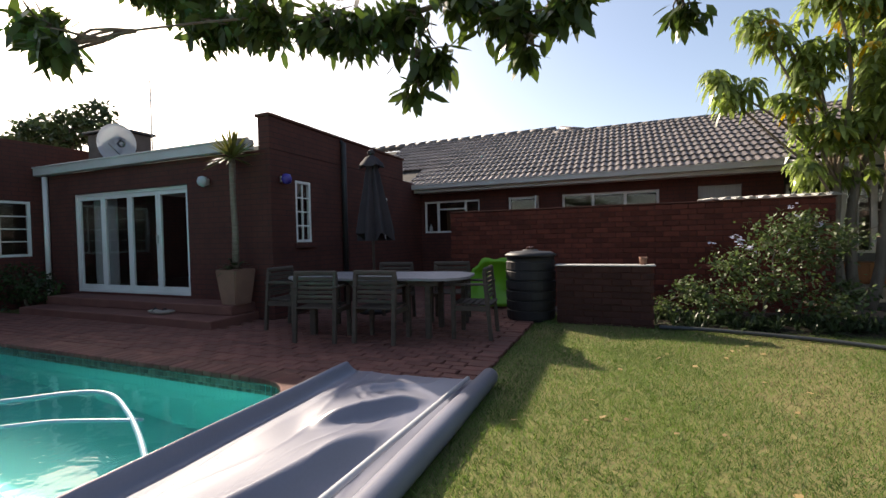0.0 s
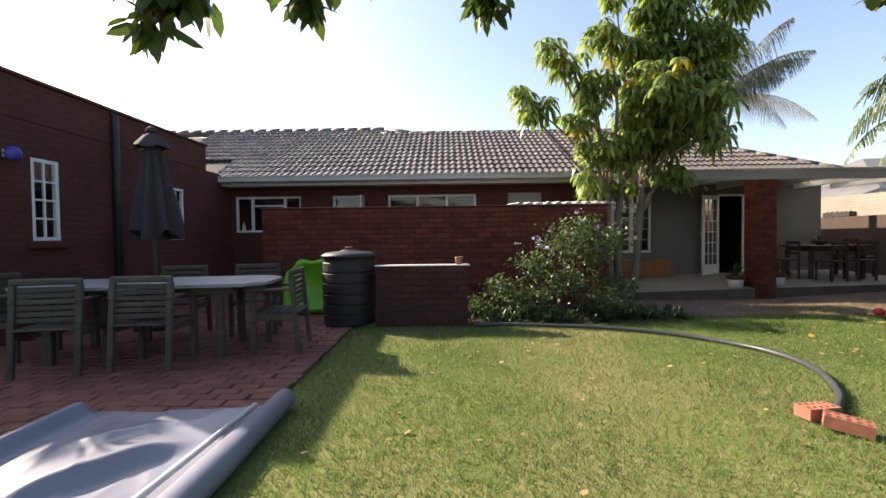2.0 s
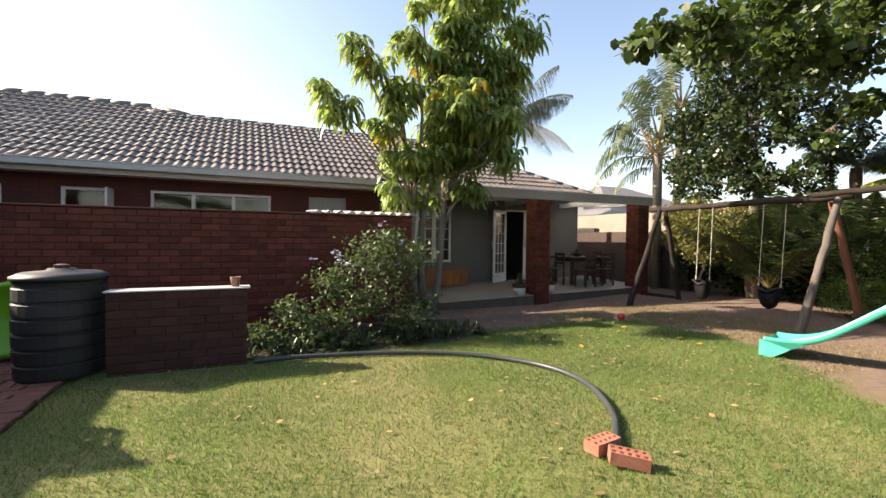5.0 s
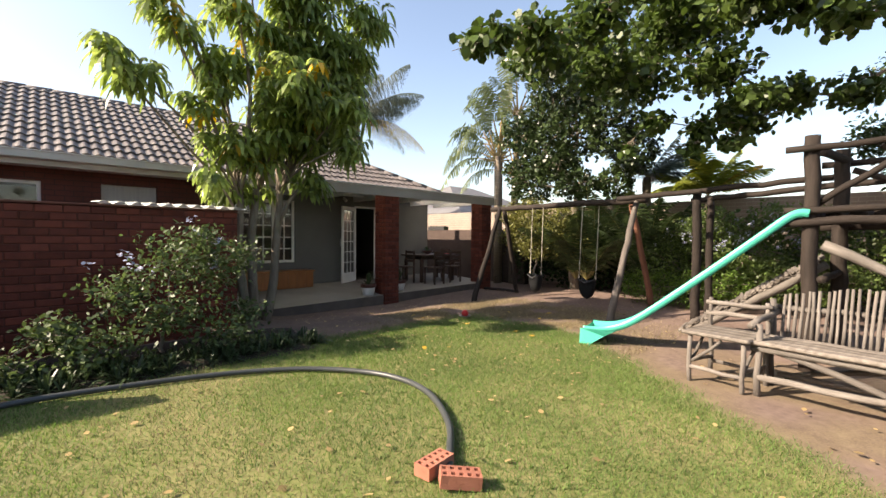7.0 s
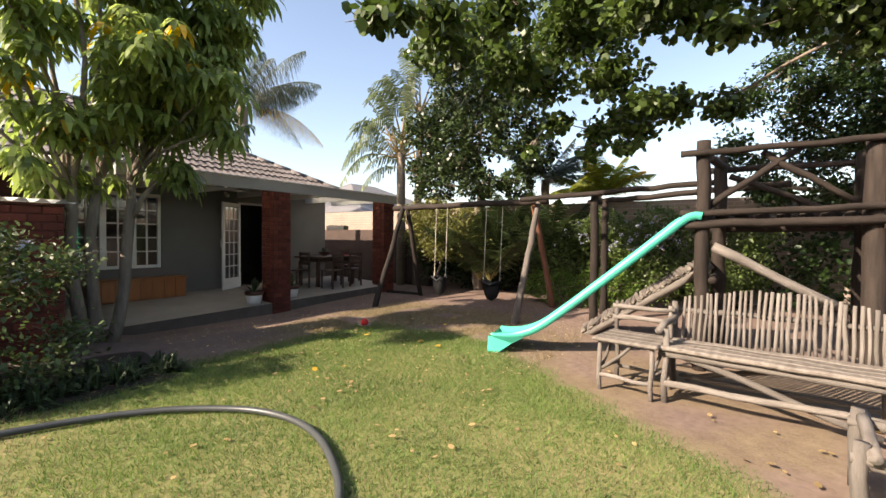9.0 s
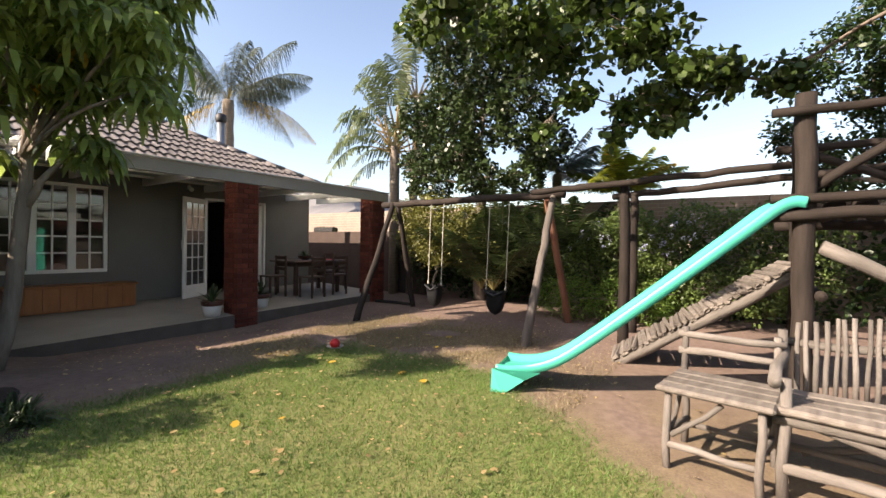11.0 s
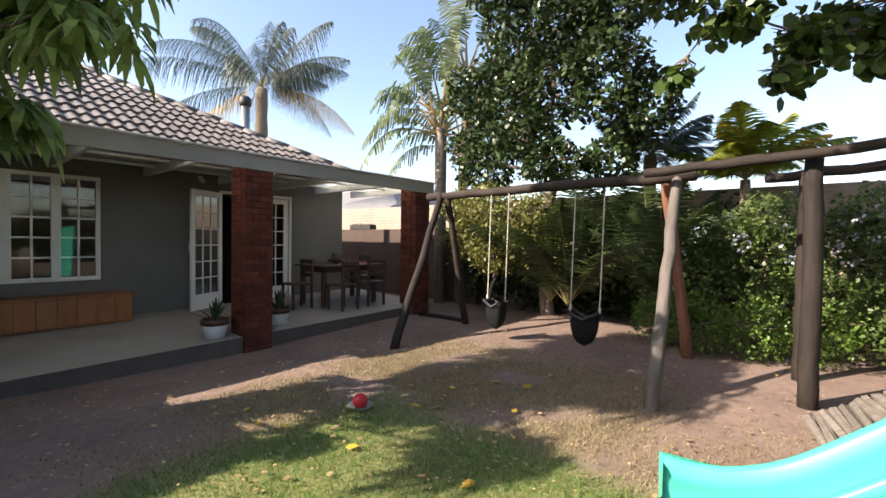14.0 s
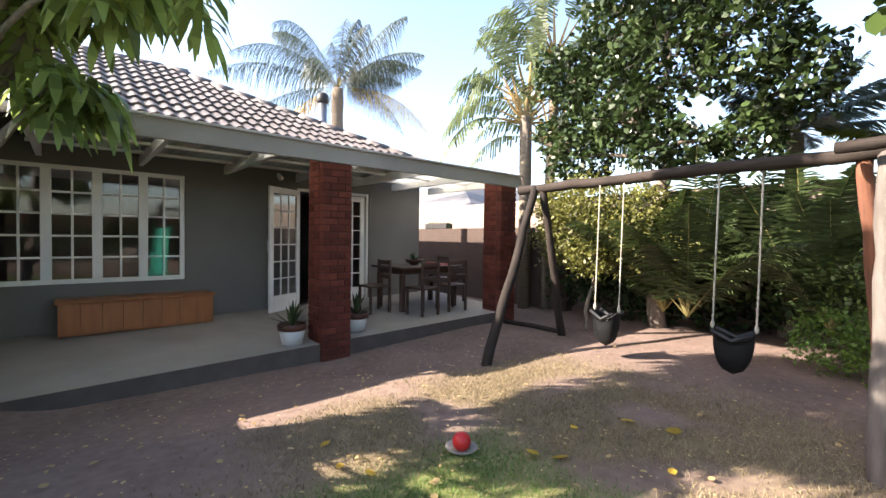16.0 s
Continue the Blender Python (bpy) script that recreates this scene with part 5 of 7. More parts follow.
def swing_seat(y, half, zs, dx, turn):
    top = 2.0
    e = thing("bucket_swing", (9.29, y, 0), "black rubber bucket swing on pale ropes", "swing seat", "bucket swings")
    for s in (-1, 1):
        rp = bmesh.new()
        n = 60
        pts = [(dx * (1 - i / n), s * half, zs + 0.4 + (top - zs - 0.4) * i / n) for i in range(n + 1)]
        tube(rp, pts, [0.007 + 0.003 * (i % 2) for i in range(n + 1)], 6)
        part("rope", rp, "rope", e, smooth=True)
        part("knot", lathe([(0.008, zs + 0.4), (0.018, zs + 0.42), (0.018, zs + 0.45), (0.008, zs + 0.48)], 10), "rope", e).location = (dx, s * half, 0)
    # a deep rubber bucket, open at the top
    bm = bmesh.new()
    rows = []
    for i in range(9):
        f = i / 8
        ring = []
        for k in range(28):
            a = 2 * math.pi * k / 28
            cx, cy = math.cos(a), math.sin(a)
            r = (1 - (1 - f) ** 2.6) ** 0.5 if i else 0.02
            q = 1 / (abs(cx) ** 3.5 + abs(cy) ** 3.5) ** (1 / 3.5)
            dip = 0.09 * f * cx * cx
            ring.append(bm.verts.new((dx + 0.11 * cx * q * r, (half - 0.01) * cy * q * r, zs + 0.4 * f - dip)))
        rows.append(ring)
    for r1, r2 in zip(rows, rows[1:]):
        for k in range(28):
            bm.faces.new((r1[k], r1[(k + 1) % 28], r2[(k + 1) % 28], r2[k]))
    bm.faces.new(rows[0][::-1])
    bmesh.ops.solidify(bm, geom=bm.faces[:], thickness=0.014)
    part("seat", bm, "rubber", e, smooth=True)
    for s in (-1, 1):
        wall_pts = [(dx + s * 0.1, -half * 0.95, zs + 0.4), (dx + s * 0.112, 0, zs + 0.32), (dx + s * 0.1, half * 0.95, zs + 0.4)]
        part("rim", tube(bmesh.new(), wall_pts, 0.02, 8), "rubber", e, smooth=True)
    e.rotation_euler = (0, 0, radians(turn))


swing_seat(5.74, 0.17, 0.14, -0.12, 6)
swing_seat(7.0, 0.15, 0.14, -0.05, -4)
put("ground_pole", tube(bmesh.new(), [(10.2, 9.35, -0.05), (10.25, 8.8, -0.04), (10.1, 8.2, -0.02)], 0.04, 8), "log", label="peeled pole lying on the bare ground", category="pole", smooth=True)

# ---- climbing tower, slide, ramp ----
P1, P2, P3, P4 = (6.93, 2.08), (8.45, 1.97), (7.2, 0.72), (8.65, 0.55)
tw = thing("climbing_tower", (7.7, 1.35, 0), "rough dark pole climbing tower with rails", "climbing frame")
for (x, y), top, r in ((P1, 2.4, 0.072), (P2, 2.46, 0.085), (P3, 2.34, 0.095), (P4, 2.42, 0.09)):
    log("post", (x, y, -0.1), (x + 0.02, y, top), r, tw, seed=11, sides=12)
for z, r in ((2.28, 0.034), (1.66, 0.036), (1.54, 0.046)):
    log("front_rail", (P1[0] - 0.1, P1[1] + 0.2, z - 0.02), (P3[0] - 0.05, P3[1] - 0.3, z + 0.03), r, tw, seed=int(z * 10))
for z, r in ((1.66, 0.045), (1.52, 0.055), (2.3, 0.04)):
    log("back_rail", (P2[0] + 0.1, P2[1] + 0.2, z), (P4[0] + 0.1, P4[1] - 0.3, z + 0.02), r, tw, seed=int(z * 10) + 1)
for z in (1.5, 2.3):
    log("side_rail", (P3[0] - 0.2, P3[1] - 0.08, z), (P4[0] + 0.2, P4[1] - 0.08, z), 0.055, tw, seed=int(z * 10) + 2)
log("side_rail", (P1[0] + 0.62, P1[1] - 0.02, 2.32), (P2[0] + 0.15, P2[1] - 0.05, 2.34), 0.05, tw, seed=31)
log("brace", (P1[0] + 0.05, P1[1] - 0.03, 1.7), (P3[0] - 0.1, P3[1] + 0.55, 2.28), 0.035, tw, seed=32)
log("brace", (P1[0] + 0.1, P1[1] - 0.5, 2.25), (P3[0] + 0.05, P3[1] + 0.1, 1.72), 0.035, tw, seed=33)
log("brace", (P1[0] + 0.02, P1[1] - 0.1, 1.3), (P3[0] - 0.1, P3[1] + 0.25, 0.75), 0.05, tw, "grey_wood", seed=34)
log("brace", (P2[0], P2[1] - 0.1, 2.2), (P4[0], P4[1] + 0.2, 1.7), 0.04, tw, seed=35)
log("ladder_rung", (P1[0] - 0.03, P1[1] - 0.1, 0.95), (P2[0], P2[1], 0.95), 0.04, tw, seed=36)
for i in range(9):
    f = i / 8
    a, b = Vector((*P1, 1.6)).lerp(Vector((*P3, 1.6)), f), Vector((*P2, 1.6)).lerp(Vector((*P4, 1.6)), f)
    log("deck_pole", a, b, 0.06, tw, seed=40 + i, sides=8)
mb = thing("overhead_beams", (9.3, 3.7, 0), "pair of heavy poles on posts running to the tower", "climbing frame")
log("beam", (9.0, 5.05, 2.08), (8.5, 1.9, 2.14), 0.046, mb, seed=50)
log("beam", (9.95, 4.1, 2.06), (8.95, 1.2, 2.12), 0.05, mb, seed=51)
log("post", (8.95, 3.72, -0.1), (8.95, 3.72, 2.1), 0.075, mb, seed=52)
log("post", (9.85, 3.78, -0.1), (9.85, 3.78, 2.05), 0.066, mb, seed=53)


def slide():
    e = thing("garden_slide", (6.5, 4.1, 0), "sea-green moulded plastic slide with raised edges", "slide")
    prof = [(0.0, 1.6), (0.07, 1.605), (0.16, 1.56), (0.32, 1.42), (0.64, 1.14), (1.0, 0.83), (1.38, 0.51), (1.64, 0.31), (1.84, 0.215), (2.04, 0.175), (2.2, 0.17)]
    top, foot = Vector((7.02, 2.12, 0)), Vector((6.56, 4.22, 0))
    d = (foot - top).normalized()
    s = Vector((-d.y, d.x, 0))
    P = smooth_path([(a, 0, b) for a, b in prof], 5)
    cross = [(u * 0.86, w) for u, w in ((-0.25, -0.03), (-0.25, 0.04), (-0.235, 0.05), (-0.215, 0.05), (-0.19, 0.035), (-0.165, 0.0), (-0.12, -0.01), (-0.07, 0.0), (0, 0.006), (0.07, 0.0), (0.12, -0.01), (0.165, 0.0), (0.19, 0.035), (0.215, 0.05), (0.235, 0.05), (0.25, 0.04), (0.25, -0.03))]
    verts, faces = [], []
    for i, p in enumerate(P):
        nx = P[min(i + 1, len(P) - 1)] - P[max(i - 1, 0)]
        nrm = Vector((-nx.z, 0, nx.x)).normalized()
        f = i / (len(P) - 1)
        wide = 1.0 + 0.22 * max(0, (f - 0.85) / 0.15)
        for u, w in cross:
            q = Vector((p.x, 0, p.z)) + nrm * w
            verts.append(tuple(top + d * q.x + s * u * wide + Vector((0, 0, q.z)) - Vector(e.location)))
    m = len(cross)
    for i in range(len(P) - 1):
        for k in range(m - 1):
            a = i * m + k
            faces.append((a, a + 1, a + 1 + m, a + m))
    ob = raw("chute", verts, faces, "slide_green", e, smooth=True)
    bm = bmesh.new()
    bm.from_mesh(ob.data)
    bmesh.ops.recalc_face_normals(bm, faces=bm.faces[:])
    bmesh.ops.solidify(bm, geom=bm.faces[:], thickness=0.008)
    bm.to_mesh(ob.data)
    bm.free()
    ob.data.polygons.foreach_set("use_smooth", [True] * len(ob.data.polygons))
    # splayed moulded feet
    for sd in (-1, 1):
        a = top + d * 1.8 + s * sd * 0.27 - Vector(e.location)
        b = top + d * 2.22 + s * sd * 0.31 - Vector(e.location)
        v = [(*a.to_2d(), 0.2), (*b.to_2d(), 0.2), (*(b + s * sd * 0.03).to_2d(), -0.01), (*(b - d * 0.1 + s * sd * 0.03).to_2d(), -0.01), (*(a + d * 0.14).to_2d(), 0.12)]
        bm = bmesh.new()
        bm.faces.new([bm.verts.new(p) for p in v])
        bmesh.ops.solidify(bm, geom=bm.faces[:], thickness=0.03)
        bmesh.ops.recalc_face_normals(bm, faces=bm.faces[:])
        part("foot", bm, "slide_green", e)
    bm = bmesh.new()
    a = top + d * 2.2 - Vector(e.location)
    q = [a + s * 0.31 + Vector((0, 0, 0.2)), a - s * 0.31 + Vector((0, 0, 0.2)), a - s * 0.33 + d * 0.02 - Vector((0, 0, 0.01)), a - s * 0.18 + d * 0.02 - Vector((0, 0, 0.01)), a + Vector((0, 0, 0.12)), a + s * 0.18 + d * 0.02 - Vector((0, 0, 0.01)), a + s * 0.33 + d * 0.02 - Vector((0, 0, 0.01))]
    bm.faces.new([bm.verts.new(p) for p in q])
    bmesh.ops.solidify(bm, geom=bm.faces[:], thickness=0.02)
    part("end_apron", bm, "slide_green", e)


slide()


def ramp():
    e = thing("log_ramp", (8.1, 3.0, 0), "climbing ramp of rough split planks on poles", "ramp")
    a, b = Vector((7.98, 3.62, -0.02)), Vector((7.8, 2.02, 1.12))
    side = Vector((0.55, 0.1, 0))
    log("side_pole", a - Vector((0.02, 0, 0.05)), b - Vector((0.02, 0, 0.05)), 0.055, e, "grey_wood", seed=60)
    log("side_pole", a + side - Vector((0, 0, 0.05)), b + side - Vector((0, 0, 0.05)), 0.055, e, "grey_wood", seed=61)
    n = 34
    d = (b - a).normalized()
    for i in range(n):
        p = a.lerp(b, (i + 0.5) / n)
        rz = math.degrees(math.atan2(side.y, side.x)) + random.uniform(-3, 3)
        bm = block(-0.36, -0.027, 0, 0.36, 0.027, 0.04, bevel=0.012)
        for v in bm.verts:
            v.co += Vector((random.uniform(-0.015, 0.015), random.uniform(-0.008, 0.008), random.uniform(-0.008, 0.008)))
        ob = part("plank", bm, "slab_wood", e)
        ob.matrix_basis = e.matrix_world.inverted() @ Matrix.Translation(p + side / 2 + Vector((0, 0, 0.02))) @ pose(0, 0, 0, 0, 0, rz) @ pose(0, 0, 0, -35, 0, 0)


ramp()


# ---- rustic stick furniture ----
def stick_bench():
    e = thing("stick_bench", (5.7, 2.25, 0), "weathered grey bench made of branches with stick back", "bench", rz=-98)
    # local x runs along the bench, y to the back
    L, D, H = 1.34, 0.46, 0.47
    W = lambda p: e.matrix_world @ Vector(p)
    for x, y, top in ((0, 0, 0.62), (L, 0, 0.62), (-0.05, D, 0.8), (L, D, 0.8)):
        log("leg", W((x, y, -0.03)), W((x, y, top)), 0.027, e, "grey_wood", seed=70)
    for y in (0, D):
        log("seat_rail", W((-0.05, y, H - 0.06)), W((L + 0.05, y, H - 0.06)), 0.03, e, "grey_wood", seed=71)
    for k in range(4):
        y = 0.0 + k * 0.118
        bm = block(-0.06, y - 0.055, H - 0.03, L + 0.06, y + 0.055, H + 0.008, bevel=0.012)
        bmesh.ops.subdivide_edges(bm, edges=[ed for ed in bm.edges if abs((ed.verts[0].co - ed.verts[1].co).x) > 1], cuts=10)
        for v in bm.verts:
            v.co += Vector((0, 0.007 * noise.noise(v.co * 5), 0.008 * noise.noise(v.co * 4 + Vector((3, 0, 0)))))
        part("seat_plank", bm, "slab_wood", e)
    n = 32
    for i in range(n):
        x = 0.02 + (L - 0.04) * i / (n - 1)
        top = 0.84 + 0.1 * math.sin(math.pi * i / (n - 1)) + random.uniform(-0.012, 0.012)
        log("back_stick", W((x, D + 0.01 + random.uniform(-0.008, 0.008), H - 0.03)), W((x + random.uniform(-0.012, 0.012), D + 0.1, top)), random.uniform(0.012, 0.016), e, "grey_wood", seed=80 + i, sides=8, bow=0.006)
    log("back_rail", W((-0.05, D + 0.1, 0.72)), W((L + 0.05, D + 0.1, 0.72)), 0.025, e, "grey_wood", seed=120)
    log("stretcher", W((0, 0, 0.16)), W((L, 0.0, 0.2)), 0.028, e, "grey_wood", seed=121)
    log("stretcher", W((0, D, 0.12)), W((L, D, 0.15)), 0.026, e, "grey_wood", seed=122)
    log("diagonal", W((0.05, 0.02, 0.42)), W((L - 0.05, 0.03, 0.08)), 0.028, e, "grey_wood", seed=123)
    log("diagonal", W((0.05, D, 0.1)), W((1.0, D, 0.4)), 0.024, e, "grey_wood", seed=124)
    for x in (-0.04, L + 0.03):
        log("arm", W((x, -0.06, 0.6)), W((x, D + 0.1, 0.68)), 0.03, e, "grey_wood", seed=125)


stick_bench()


def stick_chair():
    e = thing("stick_chair", (5.7, 2.78, 0), "weathered grey chair made of branches beside the bench", "chair", rz=-98)
    W = lambda p: e.matrix_world @ Vector(p)
    w, d, h = 0.44, 0.46, 0.45
    for x, y, top in ((0, 0, h), (w, 0, h), (-0.02, d, 0.76), (w + 0.02, d, 0.76)):
        log("leg", W((x, y, -0.03)), W((x, y, top)), 0.022, e, "grey_wood", seed=130)
    for k in range(4):
        y = 0.0 + k * 0.125
        bm = block(-0.06, y - 0.06, h, w + 0.06, y + 0.06, h + 0.035, bevel=0.012)
        part("seat_plank", bm, "slab_wood", e)
    for z in (0.6, 0.71):
        log("back_rail", W((-0.06, d, z)), W((w + 0.06, d, z + 0.01)), 0.024, e, "grey_wood", seed=int(z * 100))
    for z, y in ((0.14, 0), (0.12, d)):
        log("stretcher", W((0, y, z)), W((w, y, z)), 0.02, e, "grey_wood", seed=int(z * 100) + 1)
    for x in (0, w):
        log("stretcher", W((x, 0, 0.2)), W((x, d, 0.16)), 0.02, e, "grey_wood", seed=int(x * 100) + 2)
        log("knee_brace", W((x, 0.02, 0.2)), W((x, d * 0.6, 0.42)), 0.016, e, "grey_wood", seed=int(x * 100) + 3)
    log("knee_brace", W((0.02, 0.0, 0.2)), W((w * 0.6, 0, 0.43)), 0.016, e, "grey_wood", seed=138)


stick_chair()


def stick_table():
    e = thing("stick_table", (4.93, 1.2, 0), "low weathered slatted table made of branches", "table", rz=-98)
    W = lambda p: e.matrix_world @ Vector(p)
    for x, y in ((0, 0), (0.9, 0), (0, -0.55), (0.9, -0.55)):
        log("leg", W((x, y, -0.03)), W((x, y, 0.44)), 0.034, e, "grey_wood", seed=140)
    for y in (0, -0.55):
        log("rail", W((-0.04, y, 0.36)), W((0.94, y, 0.36)), 0.03, e, "grey_wood", seed=141)
    for k in range(8):
        x = 0.02 + k * 0.125
        log("slat", W((x, 0.06, 0.4)), W((x + 0.02, -0.62, 0.4)), 0.032, e, "grey_wood", seed=142 + k)
    log("stretcher", W((0, 0, 0.14)), W((0.9, 0, 0.14)), 0.03, e, "grey_wood", seed=152)
    log("stretcher", W((0, 0, 0.18)), W((0, -0.55, 0.12)), 0.03, e, "grey_wood", seed=153)


stick_table()

# ---- verandah things ----
z0 = deck_z(5.3, 11.7)
bx = thing("storage_bench", (5.32, 11.66, z0), "long orange-brown pine box bench against the wall", "bench")
for i in range(8):
    x = -0.85 + i * 1.7 / 8
    part("front_board", block(x + 0.002, -0.21, 0.03, x + 1.7 / 8 - 0.002, -0.185, 0.4, bevel=0.003), "pine", bx)
part("body", block(-0.85, -0.184, 0.0, 0.85, 0.22, 0.4, bevel=0.004), "pine", bx)
part("lid", block(-0.88, -0.235, 0.402, 0.88, 0.225, 0.435, bevel=0.008), "pine", bx)


def aloe_pot(at, seed, label):
    e = thing("potted_aloe", at, label, "plant", "white verandah pots")
    part("pot", lathe([(0.12, 0), (0.155, 0.17), (0.15, 0.18), (0.13, 0.17)], 22), "white_paint", e, smooth=True)
    part("rim", lathe([(0.15, 0.172), (0.175, 0.18), (0.18, 0.25), (0.165, 0.255), (0.15, 0.2)], 22), "brown_glaze", e, "dark brown glazed rim", smooth=True)
    raw("leaves", *spikes(26, 0.22, 0.36, 0.045, 0.1, seed, 0.6), "leaf_far", e)


aloe_pot((6.66, 9.74, deck_z(6.66, 9.74)), 21, "spiky aloe in a white pot with brown rim")
aloe_pot((7.62, 9.86, deck_z(7.62, 9.86)), 22, "spiky aloe in a white pot with brown rim")
zt = deck_z(9.35, 10.65)
vt = thing("verandah_table", (9.35, 10.7, zt), "dark brown wooden dining table on the verandah", "table")
part("tabletop", block(-0.7, -0.45, 0.71, 0.7, 0.45, 0.75, bevel=0.01), "dark_wood", vt)
part("apron", block(-0.6, -0.36, 0.62, 0.6, 0.36, 0.709, bevel=0.005), "dark_wood", vt)
for sx in (-0.58, 0.58):
    for sy in (-0.34, 0.34):
        part("leg", block(sx - 0.04, sy - 0.04, 0, sx + 0.04, sy + 0.04, 0.62, bevel=0.008), "dark_wood", vt)


def dining_chair():
    e = thing("dining_chair", (0, 0, 0), "dark wooden chair at the verandah table", "chair", "chairs round the verandah table")
    part("seat", block(-0.21, -0.21, 0.43, 0.21, 0.2, 0.46, bevel=0.01), "dark_wood", e)
    for sx in (-0.18, 0.18):
        part("leg", block(sx - 0.02, -0.2, 0, sx + 0.02, -0.16, 0.43, bevel=0.005), "dark_wood", e)
        part("leg", block(sx - 0.02, 0.16, 0, sx + 0.02, 0.2, 0.88, bevel=0.005), "dark_wood", e)
    for z in (0.56, 0.68, 0.8):
        part("back_rail", block(-0.16, 0.165, z, 0.16, 0.19, z + 0.07, bevel=0.004), "dark_wood", e)
    return e


d0 = dining_chair()
d0.matrix_world = pose(9.0, 10.1, deck_z(9.0, 10.1), 0, 0, 185)
for x, y, rz in ((9.65, 10.12, 175), (8.45, 10.7, -92), (10.2, 10.75, 85)):
    copy_thing(d0, pose(x, y, deck_z(x, y), 0, 0, rz))
bw = thing("fruit_bowl", (9.3, 10.75, zt + 0.75), "dark bowl with a small leafy plant on the table", "bowl")
part("bowl", lathe([(0.06, 0), (0.15, 0.06), (0.17, 0.1), (0.15, 0.1), (0.05, 0.02)], 18), "brown_glaze", bw, smooth=True)
raw("leaves", *spikes(40, 0.06, 0.22, 0.04, 0.2, 33, 0.3), "leaf_dark", bw)
tr = thing("serving_tray", (9.75, 10.6, zt + 0.75), "red wooden tray lying on the table", "tray")
part("tray_base", block(-0.16, -0.12, 0, 0.16, 0.12, 0.015, bevel=0.003), "red_plastic", tr)
part("tray_rim", block(-0.17, -0.13, 0.004, -0.155, 0.13, 0.05, bevel=0.003), "red_plastic", tr)
# boundary walls and the house beyond
wall("wall_boundary_east", 'y', 13.0, 0.23, -9.0, 22.0, -0.3, 2.3, [], "pale_brick", "pale brick boundary wall of the garden")
# Lower wall set before the pale one, which makes its lower part dark.
wall("wall_boundary_yard", 'y', 12.1, 0.23, 9.4, 17.0, -0.3, 1.62, [], "brown_brick_y", "low dark brown brick wall before the pale boundary wall")
wall("wall_boundary_south", 'x', -9.0, 0.23, -14.0, 13.0, -0.3, 2.3, [], "face_brick_x", "brick boundary wall behind the lawn")
tg = thing("wall_trough", (12.215, 13.5, 1.62), "dark trough of trailing plants on the boundary wall", "planter")
part("trough", block(-0.12, -0.45, 0, 0.115, 0.45, 0.14, bevel=0.012), "black_plastic", tg)
for k in range(6):
    raw("plant", [(x, y - 0.4 + 0.16 * k, z) for x, y, z in spikes(14, 0.12, 0.2, 0.035, 0.7, 60 + k, 0.2)[0]], spikes(14, 0.12, 0.2, 0.035, 0.7, 60 + k, 0.2)[1], "leaf_dark", tg)
nh = thing("neighbour_house", (21.0, 21.0, -0.3), "low neighbouring house with a grey hipped roof", "house")
part("wall", block(-4, -4, 0, 4, 4, 3.0, bevel=0.02), "pale_brick", nh)
rf = bmesh.new()
v = [rf.verts.new(p) for p in ((-4.6, -4.6, 2.9), (4.6, -4.6, 2.9), (4.6, 4.6, 2.9), (-4.6, 4.6, 2.9), (-1, 0, 4.9), (1, 0, 4.9))]
for f in ((0, 1, 5, 4), (1, 2, 5), (2, 3, 4, 5), (3, 0, 4), (0, 3, 2, 1)):
    rf.faces.new([v[i] for i in f])
part("roof", rf, "roof_grey", nh)

# ---- vegetation ----
NR = np.random.RandomState(7)


def fast_mesh(name, verts, k, material, parent=None, label="", category="", kind="", smooth=False):
    """n faces of k corners each, from an array (n, k, 3)."""
    n = len(verts)
    me = bpy.data.meshes.new(name)
    me.vertices.add(n * k)
    me.vertices.foreach_set("co", verts.reshape(-1).astype(np.float32))
    me.loops.add(n * k)
    me.loops.foreach_set("vertex_index", np.arange(n * k, dtype=np.int32))
    me.polygons.add(n)
    me.polygons.foreach_set("loop_start", np.arange(0, n * k, k, dtype=np.int32))
    me.update(calc_edges=True)
    me.materials.append(M[material])
    ob = new(name, me)
    ob.parent = parent
    return tagged(ob, label, category, kind=kind)


def unit(a):
    return a / np.maximum(np.linalg.norm(a, axis=1, keepdims=True), 1e-9)


def oval_leaves(pts, size, ratio=0.5, up=0.5, droop=0.4):
    """Six-cornered leaves at points, facing mostly up, with random turn and size."""
    n = len(pts)
    nrm = unit(NR.normal(size=(n, 3)) + np.array([0, 0, up * 2]))
    d = NR.normal(size=(n, 3)) - np.array([0, 0, droop * 2])
    d = unit(d - nrm * np.sum(d * nrm, axis=1, keepdims=True))
    s = np.cross(nrm, d)
    L = size * NR.uniform(0.6, 1.25, size=(n, 1))
    out = np.empty((n, 6, 3))
    for i, (a, b) in enumerate(((0, 0), (0.3, 0.42), (0.7, 0.36), (1, 0), (0.7, -0.36), (0.3, -0.42))):
        out[:, i] = pts + d * L * a + s * L * b * ratio * 1.2 - nrm * L * 0.15 * (a - 0.5) ** 2
    return out


